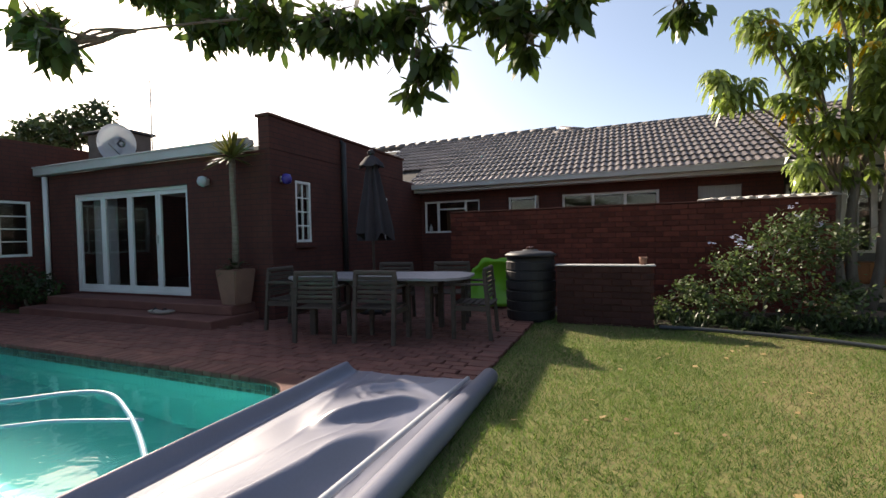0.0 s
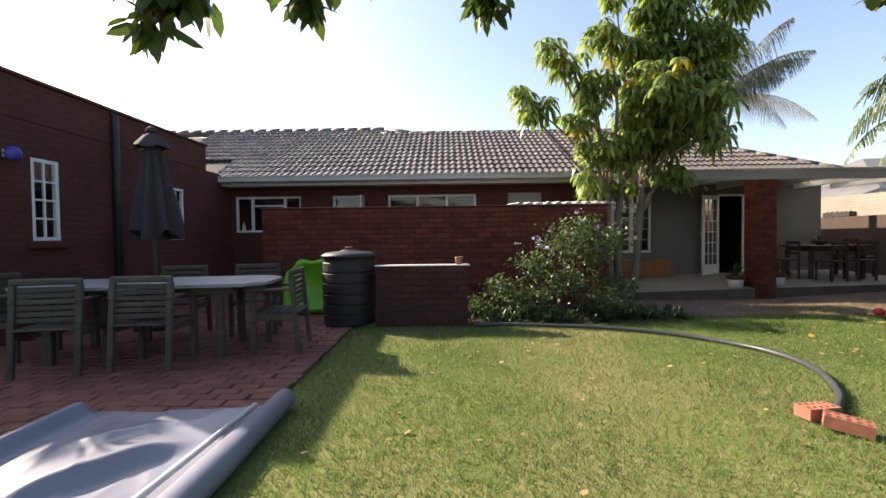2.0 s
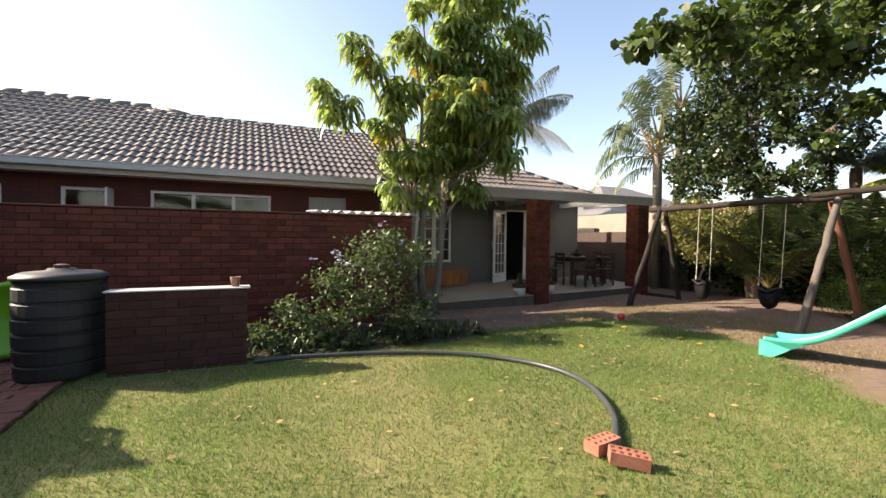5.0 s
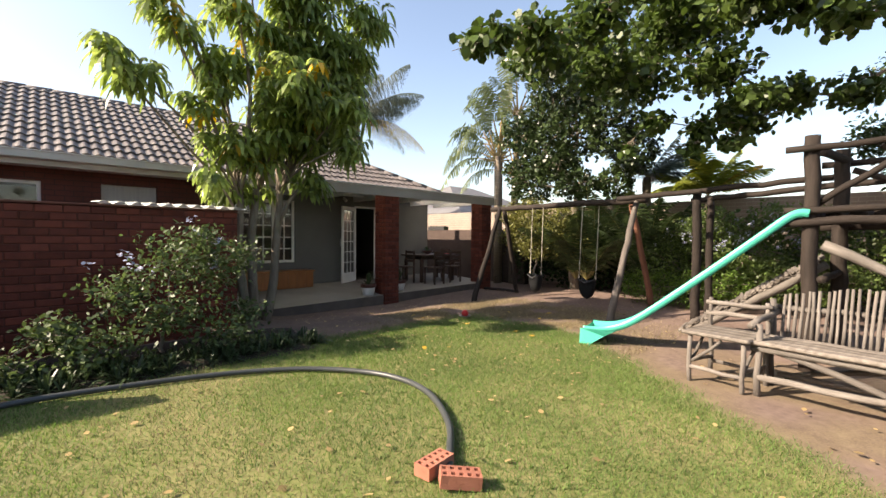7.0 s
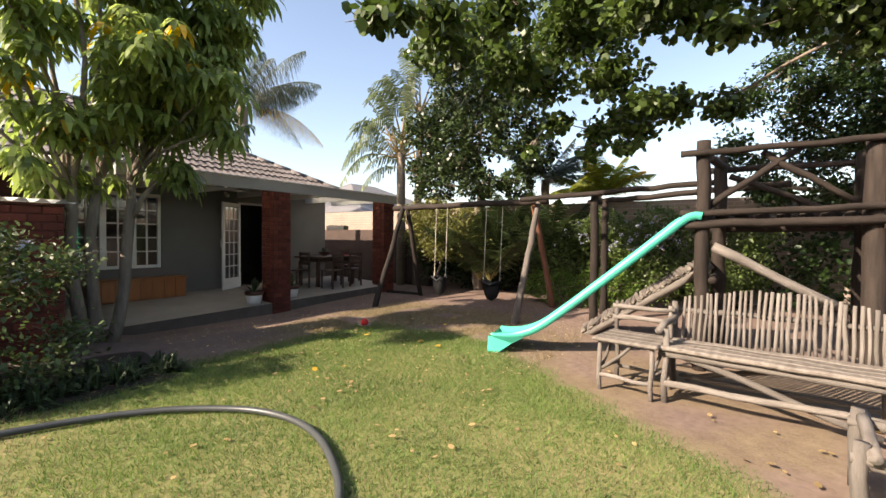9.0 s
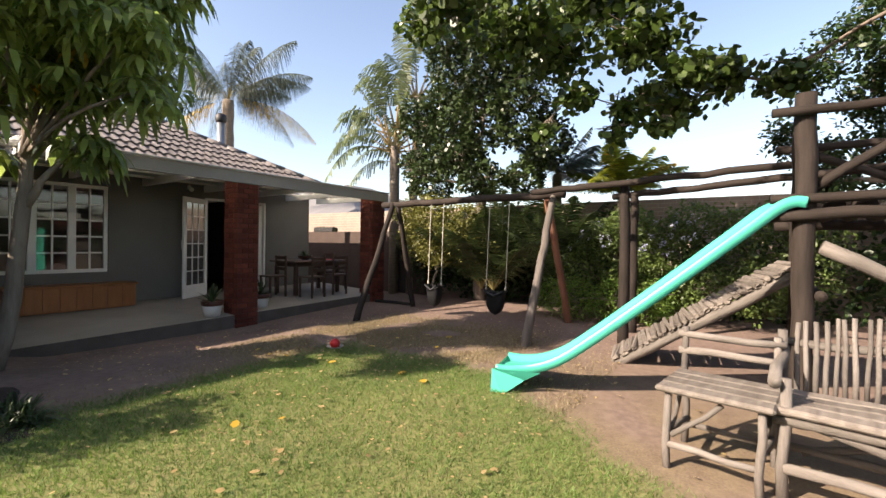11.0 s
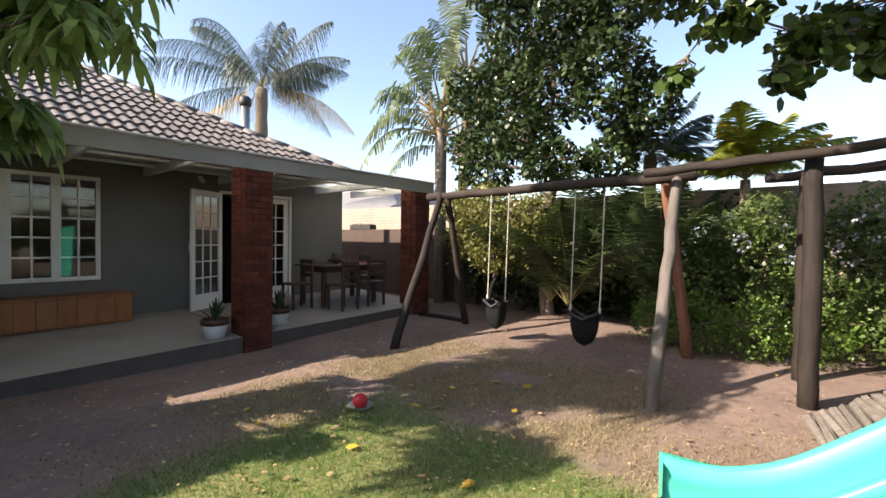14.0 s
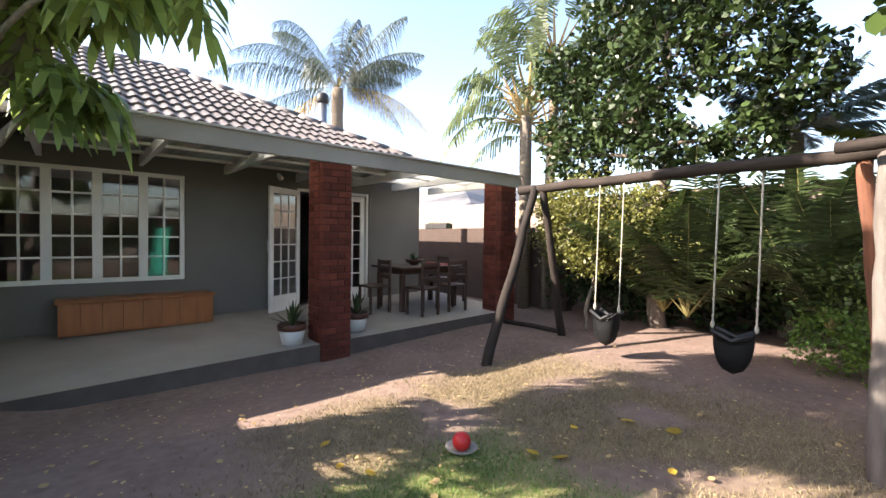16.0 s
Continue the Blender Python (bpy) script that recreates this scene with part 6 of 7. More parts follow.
def cloud(clumps, per_m2, shell=0.65):
    """Points in the outer part of ellipsoid clumps (x, y, z, rx, ry, rz)."""
    out = []
    for cx, cy, cz, rx, ry, rz in clumps:
        n = int(per_m2 * 4 * math.pi * ((rx * ry + ry * rz + rx * rz) / 3))
        u = unit(NR.normal(size=(n, 3)))
        lump = np.array([0.72 + 0.4 * noise.noise(Vector((v[0] * 2.2 + cx, v[1] * 2.2 + cy, v[2] * 2.2 + cz))) for v in u])
        r = lump * (shell + (1 - shell) * NR.uniform(0, 1, n)) * 1.15
        out.append(np.array([cx, cy, cz]) + u * r[:, None] * np.array([rx, ry, rz]))
    return np.concatenate(out)


def limb(bm, a, b, r0, r1, seed, bend=0.15, n=6):
    rng = random.Random(seed)
    a, b = Vector(a), Vector(b)
    off = Vector((rng.uniform(-1, 1), rng.uniform(-1, 1), rng.uniform(-0.3, 0.6))) * bend * (b - a).length
    pts, rr = [], []
    for i in range(n + 1):
        t = i / n
        pts.append(a.lerp(b, t) + off * math.sin(math.pi * t) + Vector((rng.uniform(-1, 1), rng.uniform(-1, 1), 0)) * 0.02)
        rr.append(r0 + (r1 - r0) * t)
    tube(bm, pts, rr, 8, wobble=0.15, seed=seed)
    return pts


def tree(name, base, fork, clumps, label, leaf, size, density, trunk_r, material="bark", ratio=0.5, up=0.5, droop=0.4, shell=0.65, cat="tree", thick=0.45):
    """A trunk to the fork, a limb to each clump, twigs, and a crown of many leaves."""
    e = thing(name, base, label, cat)
    b = Vector(base)
    bm = bmesh.new()
    f = Vector(fork)
    limb(bm, (0, 0, -0.15), f - b, trunk_r, trunk_r * 0.75, 1, 0.06)
    part("trunk", bm, material, e, smooth=True)
    order = sorted(clumps, key=lambda c: (Vector(c[:3]) - f).length)
    nodes, parents = [f], [-1]
    for c in order:
        p = Vector(c[:3])
        parents.append(min(range(len(nodes)), key=lambda j: (nodes[j] - p).length + 0.3 * (nodes[j] - f).length))
        nodes.append(p)
    carried = [1] * len(nodes)
    for j in range(len(nodes) - 1, 0, -1):
        carried[parents[j]] += carried[j]
    thick_at = [trunk_r * thick * 1.5 * (n / carried[0]) ** 0.55 for n in carried]
    for i, c in enumerate(order):
        bm = bmesh.new()
        end = nodes[i + 1]
        pts = limb(bm, nodes[parents[i + 1]] - b, end - b, thick_at[i + 1] * 1.15, max(0.006, thick_at[i + 1] * 0.8), i + 10)
        rng = random.Random(i)
        for k in range(9):
            q = end + Vector((rng.uniform(-1, 1) * c[3], rng.uniform(-1, 1) * c[4], rng.uniform(-0.7, 0.8) * c[5])) * 0.75
            limb(bm, pts[4 + k % 2], q - b, min(0.011, trunk_r * 0.1), 0.003, i * 20 + k, 0.1, 4)
        part("limb", bm, material, e, smooth=True)
    pts = cloud([(c[0] - b.x, c[1] - b.y, c[2] - b.z, c[3], c[4], c[5]) for c in clumps], density, shell)
    fast_mesh("crown", oval_leaves(pts, size, ratio, up, droop), 6, leaf, e)
    return e


def rosettes(pts, n_leaf, length, width, droop):
    """Umbrella-tree leaves: leaflets that hang from a point like spokes; strips of three quads."""
    out = []
    for p in pts:
        ph = NR.uniform(0, 6.28)
        tilt = NR.normal(size=2) * 0.35
        L = length * NR.uniform(0.7, 1.2)
        for k in range(n_leaf):
            a = ph + 2 * math.pi * k / n_leaf + NR.uniform(-0.15, 0.15)
            el = 0.15 + tilt[0] * math.cos(a) + tilt[1] * math.sin(a)
            d = np.array([math.cos(a) * math.cos(el), math.sin(a) * math.cos(el), math.sin(el)])
            s = np.array([-math.sin(a), math.cos(a), 0])
            q = []
            dr = droop * NR.uniform(0.7, 1.3)
            for f, w in ((0.12, 0.25), (0.4, 0.9), (0.75, 1.0), (1.0, 0.15)):
                c = p + d * L * f * (1 - 0.25 * f) - np.array([0, 0, dr * f * f * L])
                q.append((c + s * width * w / 2, c - s * width * w / 2))
            for i in range(3):
                out.append((q[i][0], q[i][1], q[i + 1][1], q[i + 1][0]))
    return np.array(out)


def umbrella_tree():
    base = Vector((3.72, 8.5, -0.05))
    e = thing("umbrella_tree", base, "umbrella tree with several grey stems and drooping leaves", "tree")
    clumps = [(4.2, 8.3, 3.0, 0.8, 0.8, 0.6), (3.4, 8.2, 2.75, 0.65, 0.6, 0.55), (4.9, 8.2, 3.4, 0.75, 0.75, 0.7), (3.9, 7.6, 3.5, 0.7, 0.7, 0.65), (4.5, 8.9, 4.2, 0.8, 0.8, 0.65),
              (5.15, 8.4, 4.0, 0.6, 0.6, 0.5), (4.0, 8.3, 4.5, 0.65, 0.65, 0.6), (3.2, 8.4, 3.9, 0.5, 0.5, 0.45), (4.5, 8.3, 5.1, 0.6, 0.6, 0.45), (4.85, 8.3, 4.55, 0.6, 0.6, 0.5), (4.1, 8.2, 5.1, 0.5, 0.5, 0.4), (3.6, 8.7, 2.1, 0.5, 0.4, 0.3),
              (4.5, 8.3, 2.3, 0.45, 0.4, 0.3), (2.65, 8.1, 4.2, 0.34, 0.34, 0.3), (2.05, 7.9, 3.35, 0.36, 0.34, 0.36), (1.8, 7.9, 3.6, 0.3, 0.28, 0.22), (3.55, 8.3, 5.35, 0.28, 0.28, 0.22), (4.3, 8.6, 3.6, 0.8, 0.8, 0.8),
              (5.45, 8.35, 4.6, 0.55, 0.55, 0.5), (5.6, 8.3, 5.3, 0.55, 0.5, 0.5), (5.0, 8.2, 5.8, 0.6, 0.6, 0.4), (4.2, 8.4, 5.9, 0.6, 0.6, 0.4), (3.3, 8.2, 4.75, 0.42, 0.4, 0.36), (2.35, 8.1, 4.45, 0.32, 0.3, 0.28), (3.0, 7.95, 2.2, 0.26, 0.26, 0.24), (4.7, 7.4, 2.75, 0.3, 0.3, 0.28), (4.6, 7.3, 3.3, 0.35, 0.35, 0.35), (2.9, 8.15, 3.3, 0.4, 0.4, 0.4), (3.25, 8.6, 2.0, 0.3, 0.3, 0.2)]
    L = lambda p: Vector(p) - base
    stems = (((3.62, 8.5, -0.1), (3.45, 8.4, 1.9)), ((3.75, 8.55, -0.1), (3.75, 8.5, 2.1)), ((3.86, 8.45, -0.1), (4.1, 8.5, 2.1)))
    for i, (a, b) in enumerate(stems):
        bm = bmesh.new()
        limb(bm, L(a), L(b), 0.085, 0.055, 200 + i, 0.05)
        part("stem", bm, "bark", e, smooth=True)
    for i, c in enumerate(clumps):
        bm = bmesh.new()
        src = stems[0][1] if c[0] < 3.7 else stems[1][1] if c[0] < 4.35 else stems[2][1]
        if c[2] < 2.5:
            src = (src[0], src[1], 1.6)
        limb(bm, L(src), L(c[:3]), 0.045 if c[3] > 0.4 else 0.02, 0.014, 230 + i, 0.08)
        part("limb", bm, "bark", e, smooth=True)
    loc = [(c[0] - base.x, c[1] - base.y, c[2] - base.z, c[3], c[4], c[5]) for c in clumps]
    pts = cloud(loc, 10, 0.4)
    k = NR.uniform(size=len(pts))
    fast_mesh("crown", rosettes(pts[k > 0.035], 9, 0.31, 0.062, 0.75), 4, "leaf_umbrella", e)
    fast_mesh("yellow_leaves", rosettes(pts[k <= 0.035], 6, 0.26, 0.07, 0.8), 4, "yellow_leaf", e, "yellowed drooping leaves")


M["leaf_umbrella"] = leaf_mat("leaf_umbrella", (0.25, 0.3, 0.09), (0.115, 0.165, 0.05), 0.5, 0.52, rough=0.3)
umbrella_tree()

tree("back_tree", (11.7, 7.4, -0.1), (11.6, 7.3, 2.6), [(11.0, 6.2, 4.0, 0.8, 0.8, 0.8), (11.2, 7.2, 4.2, 0.9, 0.9, 0.9), (11.4, 8.2, 3.7, 0.9, 0.8, 0.9), (11.6, 7.0, 5.4, 1.0, 1.0, 0.9), (11.6, 8.1, 5.0, 0.9, 0.9, 0.8), (11.5, 6.3, 5.3, 0.8, 0.9, 0.7), (11.9, 7.6, 6.4, 0.9, 0.9, 0.6), (11.0, 7.6, 3.2, 0.7, 0.8, 0.5), (11.9, 6.0, 6.1, 0.8, 0.8, 0.6), (11.2, 5.6, 3.4, 0.6, 0.6, 0.6), (10.9, 7.0, 2.7, 0.6, 0.7, 0.45), (11.3, 6.2, 2.7, 0.6, 0.6, 0.5), (11.4, 8.7, 2.8, 0.7, 0.7, 0.6), (11.4, 9.0, 4.3, 0.7, 0.65, 0.7), (11.5, 9.25, 3.3, 0.5, 0.5, 0.5), (11.4, 8.3, 6.0, 0.8, 0.8, 0.5)],
     "dense dark green broadleaf tree behind the swing", "leaf_dark_gloss", 0.115, 220, 0.14, ratio=0.55)
over = [(7.2, 4.6, 4.6, 0.7, 0.7, 0.5), (8.4, 5.0, 4.3, 0.8, 0.9, 0.6), (9.2, 3.6, 4.1, 0.8, 0.8, 0.5), (9.5, 4.9, 4.4, 0.8, 0.9, 0.7), (8.2, 2.9, 4.6, 0.8, 0.8, 0.45), (10.0, 2.7, 3.7, 0.6, 0.5, 0.4), (10.4, 3.6, 3.7, 0.55, 0.6, 0.4), (7.6, 2.3, 5.0, 0.8, 0.8, 0.4), (10.2, 4.1, 5.3, 1.0, 1.0, 0.6),
        (8.8, 6.0, 5.2, 0.9, 0.8, 0.6), (9.0, 3.0, 3.5, 0.5, 0.5, 0.3), (6.6, 1.6, 4.8, 0.8, 0.7, 0.35), (9.3, 3.8, 3.2, 0.4, 0.4, 0.35), (7.5, 0.6, 4.9, 0.9, 0.8, 0.4), (8.5, 1.3, 4.15, 0.7, 0.6, 0.3), (8.9, 0.6, 4.3, 0.8, 0.7, 0.35), (8.5, 2.3, 4.4, 0.7, 0.5, 0.3), (7.5, 1.9, 3.75, 0.45, 0.4, 0.22), (10.0, 0.3, 4.4, 0.8, 0.7, 0.45), (9.6, 3.2, 3.25, 0.4, 0.45, 0.25), (9.2, 3.3, 2.9, 0.3, 0.3, 0.16), (9.15, 3.9, 2.85, 0.32, 0.3, 0.18), (8.6, 4.7, 2.9, 0.26, 0.22, 0.12), (8.6, 4.3, 3.3, 0.4, 0.4, 0.22), (9.6, 7.6, 5.6, 0.7, 0.7, 0.5), (10.6, 2.0, 3.7, 0.6, 0.4, 0.4),
        # The last six clumps, mostly out of view, are added to shade the tower.
        (8.6, 3.9, 5.2, 0.8, 0.8, 0.5), (8.9, 2.7, 5.0, 0.8, 0.7, 0.5), (8.8, 1.9, 4.9, 0.7, 0.7, 0.45), (8.9, 1.2, 4.7, 0.7, 0.6, 0.5), (9.0, 0.4, 4.0, 0.6, 0.6, 0.55), (8.2, 0.2, 4.6, 0.8, 0.7, 0.5), (9.2, -0.3, 4.6, 0.9, 0.8, 0.6), (9.4, 4.4, 5.2, 0.9, 0.9, 0.6), (4.75, 4.7, 3.5, 0.3, 0.28, 0.22), (5.3, 4.9, 3.8, 0.4, 0.4, 0.25), (6.0, 4.8, 4.1, 0.5, 0.45, 0.3), (6.6, 5.2, 4.2, 0.5, 0.5, 0.35), (7.4, 5.6, 4.4, 0.6, 0.6, 0.45), (5.6, 3.3, 4.3, 0.7, 0.7, 0.35), (6.2, 2.4, 4.4, 0.7, 0.7, 0.35), (5.2, 2.2, 4.5, 0.7, 0.6, 0.3), (6.6, 3.6, 4.5, 0.6, 0.6, 0.35), (5.0, 3.9, 4.4, 0.6, 0.5, 0.3), (4.6, 3.2, 4.7, 0.6, 0.6, 0.3)]
tree("shade_tree", (12.3, -3.6, -0.1), (9.9, 0.8, 5.7), over, "large spreading shade tree over the play corner", "leaf_over", 0.125, 125, 0.17, ratio=0.8, up=0.2, droop=0.8, shell=0.2, thick=0.22)
tree("corner_tree", (12.4, -2.2, -0.1), (12.4, -2.0, 2.8), [(12.2, -1.2, 4.6, 1.2, 1.1, 1.0), (11.5, -1.6, 3.6, 0.9, 0.9, 0.8), (12.4, -0.2, 3.9, 0.8, 0.8, 0.9), (12.4, -2.4, 5.8, 1.2, 1.2, 0.8), (10.6, -1.4, 5.6, 0.9, 0.9, 0.7), (11.3, -0.4, 6.0, 1.0, 0.9, 0.6), (12.4, 0.6, 2.9, 0.6, 0.7, 0.7), (11.0, 0.8, 3.9, 0.7, 0.6, 0.5), (11.0, 0.3, 3.0, 0.6, 0.55, 0.6), (11.2, -0.4, 3.4, 0.9, 0.8, 0.8), (11.6, 1.4, 2.8, 0.4, 0.4, 0.3), (11.6, -0.4, 2.2, 0.7, 0.8, 0.8), (11.3, -1.2, 1.4, 0.7, 0.9, 0.8), (11.6, 0.9, 3.5, 0.6, 0.6, 0.7), (11.7, 0.2, 4.3, 0.7, 0.7, 0.7), (11.6, -0.2, 3.0, 0.7, 0.7, 0.7), (11.6, 1.3, 2.3, 0.5, 0.5, 0.4), (11.6, 0.4, 2.2, 0.6, 0.6, 0.5), (11.9, 0.6, 5.0, 0.7, 0.7, 0.5), (11.8, 1.85, 3.1, 0.45, 0.45, 0.6), (11.8, 1.6, 4.1, 0.55, 0.6, 0.5), (11.9, 1.4, 2.4, 0.5, 0.5, 0.4), (11.9, 1.1, 4.6, 0.6, 0.6, 0.4)],
     "dark fine-leaved tree beyond the climbing tower", "leaf_dark", 0.09, 240, 0.16, shell=0.3)
hanging = [(-2.25, 2.35, 2.75, 0.3, 0.25, 0.2), (-1.8, 2.35, 2.72, 0.3, 0.28, 0.22), (-1.4, 2.4, 2.62, 0.28, 0.25, 0.2), (-1.1, 2.35, 2.5, 0.26, 0.25, 0.18), (-0.8, 2.35, 2.48, 0.24, 0.25, 0.2), (-0.6, 2.35, 2.24, 0.2, 0.16, 0.13), (-0.68, 2.3, 2.06, 0.1, 0.1, 0.09), (-0.4, 2.35, 2.56, 0.22, 0.22, 0.14),
           (-0.14, 2.38, 2.4, 0.26, 0.2, 0.15), (-0.06, 2.38, 2.2, 0.1, 0.1, 0.08), (0.16, 2.4, 2.4, 0.22, 0.2, 0.14), (0.78, 3.1, 2.56, 0.18, 0.16, 0.08), (-2.62, 1.5, 2.45, 0.24, 0.2, 0.18), (-2.4, 1.45, 2.28, 0.16, 0.14, 0.12), (-1.2, 1.6, 3.3, 0.9, 0.7, 0.3), (-2.6, 2.3, 3.1, 0.5, 0.5, 0.25), (0.4, 2.6, 3.0, 0.6, 0.4, 0.2)]
tree("overhead_branch_tree", (-1.0, -3.4, -0.03), (-0.6, 0.6, 4.4), hanging, "overhanging tree with dark hanging leaves over the pool edge", "leaf_over", 0.13, 380, 0.13, ratio=0.34, up=0.1, droop=1.3, shell=0.1, thick=0.12)
tree("shrub_yellow_green", (10.7, 8.1, -0.08), (10.7, 8.0, 0.7), [(10.5, 7.5, 1.4, 0.55, 0.6, 0.6), (10.55, 8.4, 1.55, 0.6, 0.65, 0.65), (10.5, 8.0, 2.0, 0.55, 0.75, 0.5), (10.6, 7.2, 1.85, 0.5, 0.5, 0.5), (10.6, 8.75, 2.0, 0.5, 0.45, 0.45), (10.5, 7.9, 1.1, 0.5, 0.7, 0.4), (11.1, 8.9, 1.4, 0.6, 0.6, 0.6), (10.8, 6.9, 1.2, 0.45, 0.5, 0.45)],
     "yellow-green leafy shrub behind the swing", "leaf_olive", 0.068, 360, 0.035, cat="shrub", shell=0.4)
tree("flowering_shrub", (2.2, 6.95, -0.03), (2.2, 6.9, 0.35), [(2.3, 6.75, 1.1, 0.55, 0.42, 0.42), (1.8, 6.8, 0.75, 0.4, 0.36, 0.36), (2.7, 6.85, 0.95, 0.42, 0.36, 0.42), (1.3, 6.75, 0.42, 0.35, 0.3, 0.26), (3.05, 7.0, 0.4, 0.35, 0.35, 0.3), (2.2, 6.5, 0.55, 0.55, 0.32, 0.36), (1.6, 6.45, 0.3, 0.6, 0.3, 0.32), (2.7, 6.5, 0.26, 0.5, 0.28, 0.26), (0.95, 6.5, 0.22, 0.28, 0.28, 0.2), (1.3, 6.7, 0.4, 0.3, 0.25, 0.25), (2.55, 6.7, 1.3, 0.3, 0.26, 0.24), (3.0, 6.9, 1.1, 0.3, 0.26, 0.3)],
     "straggling shrub with pale blue flowers by the wall", "leaf_plumbago", 0.06, 300, 0.025, cat="shrub", shell=0.3)


def flower_heads(name, clumps, n, label):
    pts = cloud(clumps, n, 0.95)
    pts = pts[pts[:, 2] > np.median(pts[:, 2])]
    allp = np.concatenate([pts + NR.normal(size=pts.shape) * 0.022 for _ in range(9)])
    fast_mesh(name, oval_leaves(allp, 0.035, 0.9, 0.8, 0.0), 6, "flower", label=label, category="flowers", kind="stuff")


flower_heads("blue_flowers", [(2.25, 6.75, 1.05, 0.62, 0.5, 0.5), (1.8, 6.7, 0.75, 0.45, 0.4, 0.4)], 6, "clusters of pale blue flowers on the shrub")


def bed_plants():
    pts = []
    for i in range(230):
        x, y = NR.uniform(0.75, 3.75), NR.uniform(6.12, 6.75)
        if y < 6.12 + 0.12 * abs(x - 2):
            continue
        pts.append((x, y))
    verts, faces = [], []
    for i, (x, y) in enumerate(pts):
        v, f = spikes(11, 0.0, NR.uniform(0.22, 0.42), 0.022, 0.55, i, 0.5)
        k = len(verts)
        verts += [(a + x, b + y, c + ground_z(x, y) + 0.02) for a, b, c in v]
        faces += [tuple(q + k for q in t) for t in f]
    raw("strap_plants", verts, faces, "leaf_far", label="strappy dark green border plants along the bed", category="plants", kind="stuff")


bed_plants()
soil = bmesh.new()
bmesh.ops.create_grid(soil, x_segments=24, y_segments=10, size=0.5)
for v in soil.verts:
    x, y = 2.15 + v.co.x * 3.5, 6.9 + v.co.y * 1.7
    r = 1 - max(abs(v.co.x), abs(v.co.y)) * 2
    v.co = Vector((x, y, -0.02 + 0.07 * min(1, r * 3) + 0.02 * noise.noise((x * 3, y * 3, 0))))
put("flower_bed", soil, "soil", label="dark soil of the flower bed under the wall", category="flower bed", kind="structure", smooth=True)

tree("hedge_shrub", (11.2, 4.3, -0.05), (11.2, 4.3, 0.4), [(11.0, 4.9, 0.95, 0.6, 0.6, 0.6), (11.1, 4.1, 1.1, 0.6, 0.6, 0.6), (11.3, 3.3, 1.15, 0.6, 0.6, 0.6), (11.5, 2.5, 1.0, 0.6, 0.6, 0.6), (11.6, 1.7, 0.9, 0.6, 0.6, 0.6), (11.0, 3.7, 0.6, 0.6, 0.9, 0.5), (10.9, 4.4, 1.5, 0.45, 0.5, 0.35), (11.0, 3.4, 1.55, 0.45, 0.5, 0.3), (11.2, 3.1, 1.75, 0.5, 0.6, 0.4), (11.3, 2.4, 1.65, 0.5, 0.6, 0.45), (11.5, 1.6, 1.55, 0.5, 0.6, 0.45), (11.1, 4.1, 1.7, 0.5, 0.5, 0.4), (10.85, 3.0, 0.6, 0.5, 0.6, 0.5), (11.0, 2.2, 0.6, 0.5, 0.6, 0.5)],
     "broad flowering hedge shrub at the back of the garden", "leaf_hedge", 0.066, 380, 0.04, cat="shrub")
flower_heads("hedge_flowers", [(10.95, 4.5, 1.1, 0.66, 0.7, 0.7), (11.1, 3.4, 1.2, 0.66, 0.9, 0.7)], 13, "pale clusters of flowers on the hedge shrub")
tree("box_bush", (10.45, 4.85, -0.04), (10.45, 4.85, 0.15), [(10.35, 4.75, 0.38, 0.42, 0.5, 0.42), (10.45, 5.25, 0.36, 0.42, 0.4, 0.4), (10.4, 4.2, 0.38, 0.42, 0.45, 0.42), (10.5, 3.6, 0.38, 0.42, 0.45, 0.4)], "low clipped bright green bush by the hedge", "leaf_bright", 0.045, 650, 0.02, cat="shrub")


def frond(root, az, length, rise, droop, leaflets, leaf_len, width, hang=0.35):
    """A feather leaf: its rib and its leaflets as quads."""
    d = np.array([math.cos(az), math.sin(az), 0.0])
    s = np.array([-math.sin(az), math.cos(az), 0.0])
    ribs, quads = [], []
    P = lambda f: np.array(root) + d * length * (f * math.cos(rise) ** (0.6)) * (1 - 0.12 * f) + np.array([0, 0, length * (math.sin(rise) * f - droop * f * f)])
    for i in range(12):
        a, b = P(i / 12), P((i + 1) / 12)
        w = 0.02 * (1 - i / 13)
        ribs.append((a + s * w, a - s * w, b - s * w * 0.9, b + s * w * 0.9))
    for i in range(leaflets):
        f = 0.12 + 0.88 * (i + 0.5) / leaflets
        a = P(f)
        t = unit((P(min(1, f + 0.03)) - P(f - 0.03))[None])[0]
        ll = leaf_len * math.sin(math.pi * min(0.97, 0.15 + 0.8 * f)) * NR.uniform(0.85, 1.1)
        for sg in (-1, 1):
            o = unit((s * sg * 0.8 + t * 0.55 - np.array([0, 0, hang * NR.uniform(0.5, 1.3)]))[None])[0]
            m = a + o * ll * 0.55
            e = a + o * ll - np.array([0, 0, hang * ll * 0.45])
            quads.append((a + t * width * 0.5, a - t * width * 0.5, m - t * width * 0.45, m + t * width * 0.45))
            quads.append((m + t * width * 0.45, m - t * width * 0.45, e - t * width * 0.08, e + t * width * 0.08))
    return ribs, quads


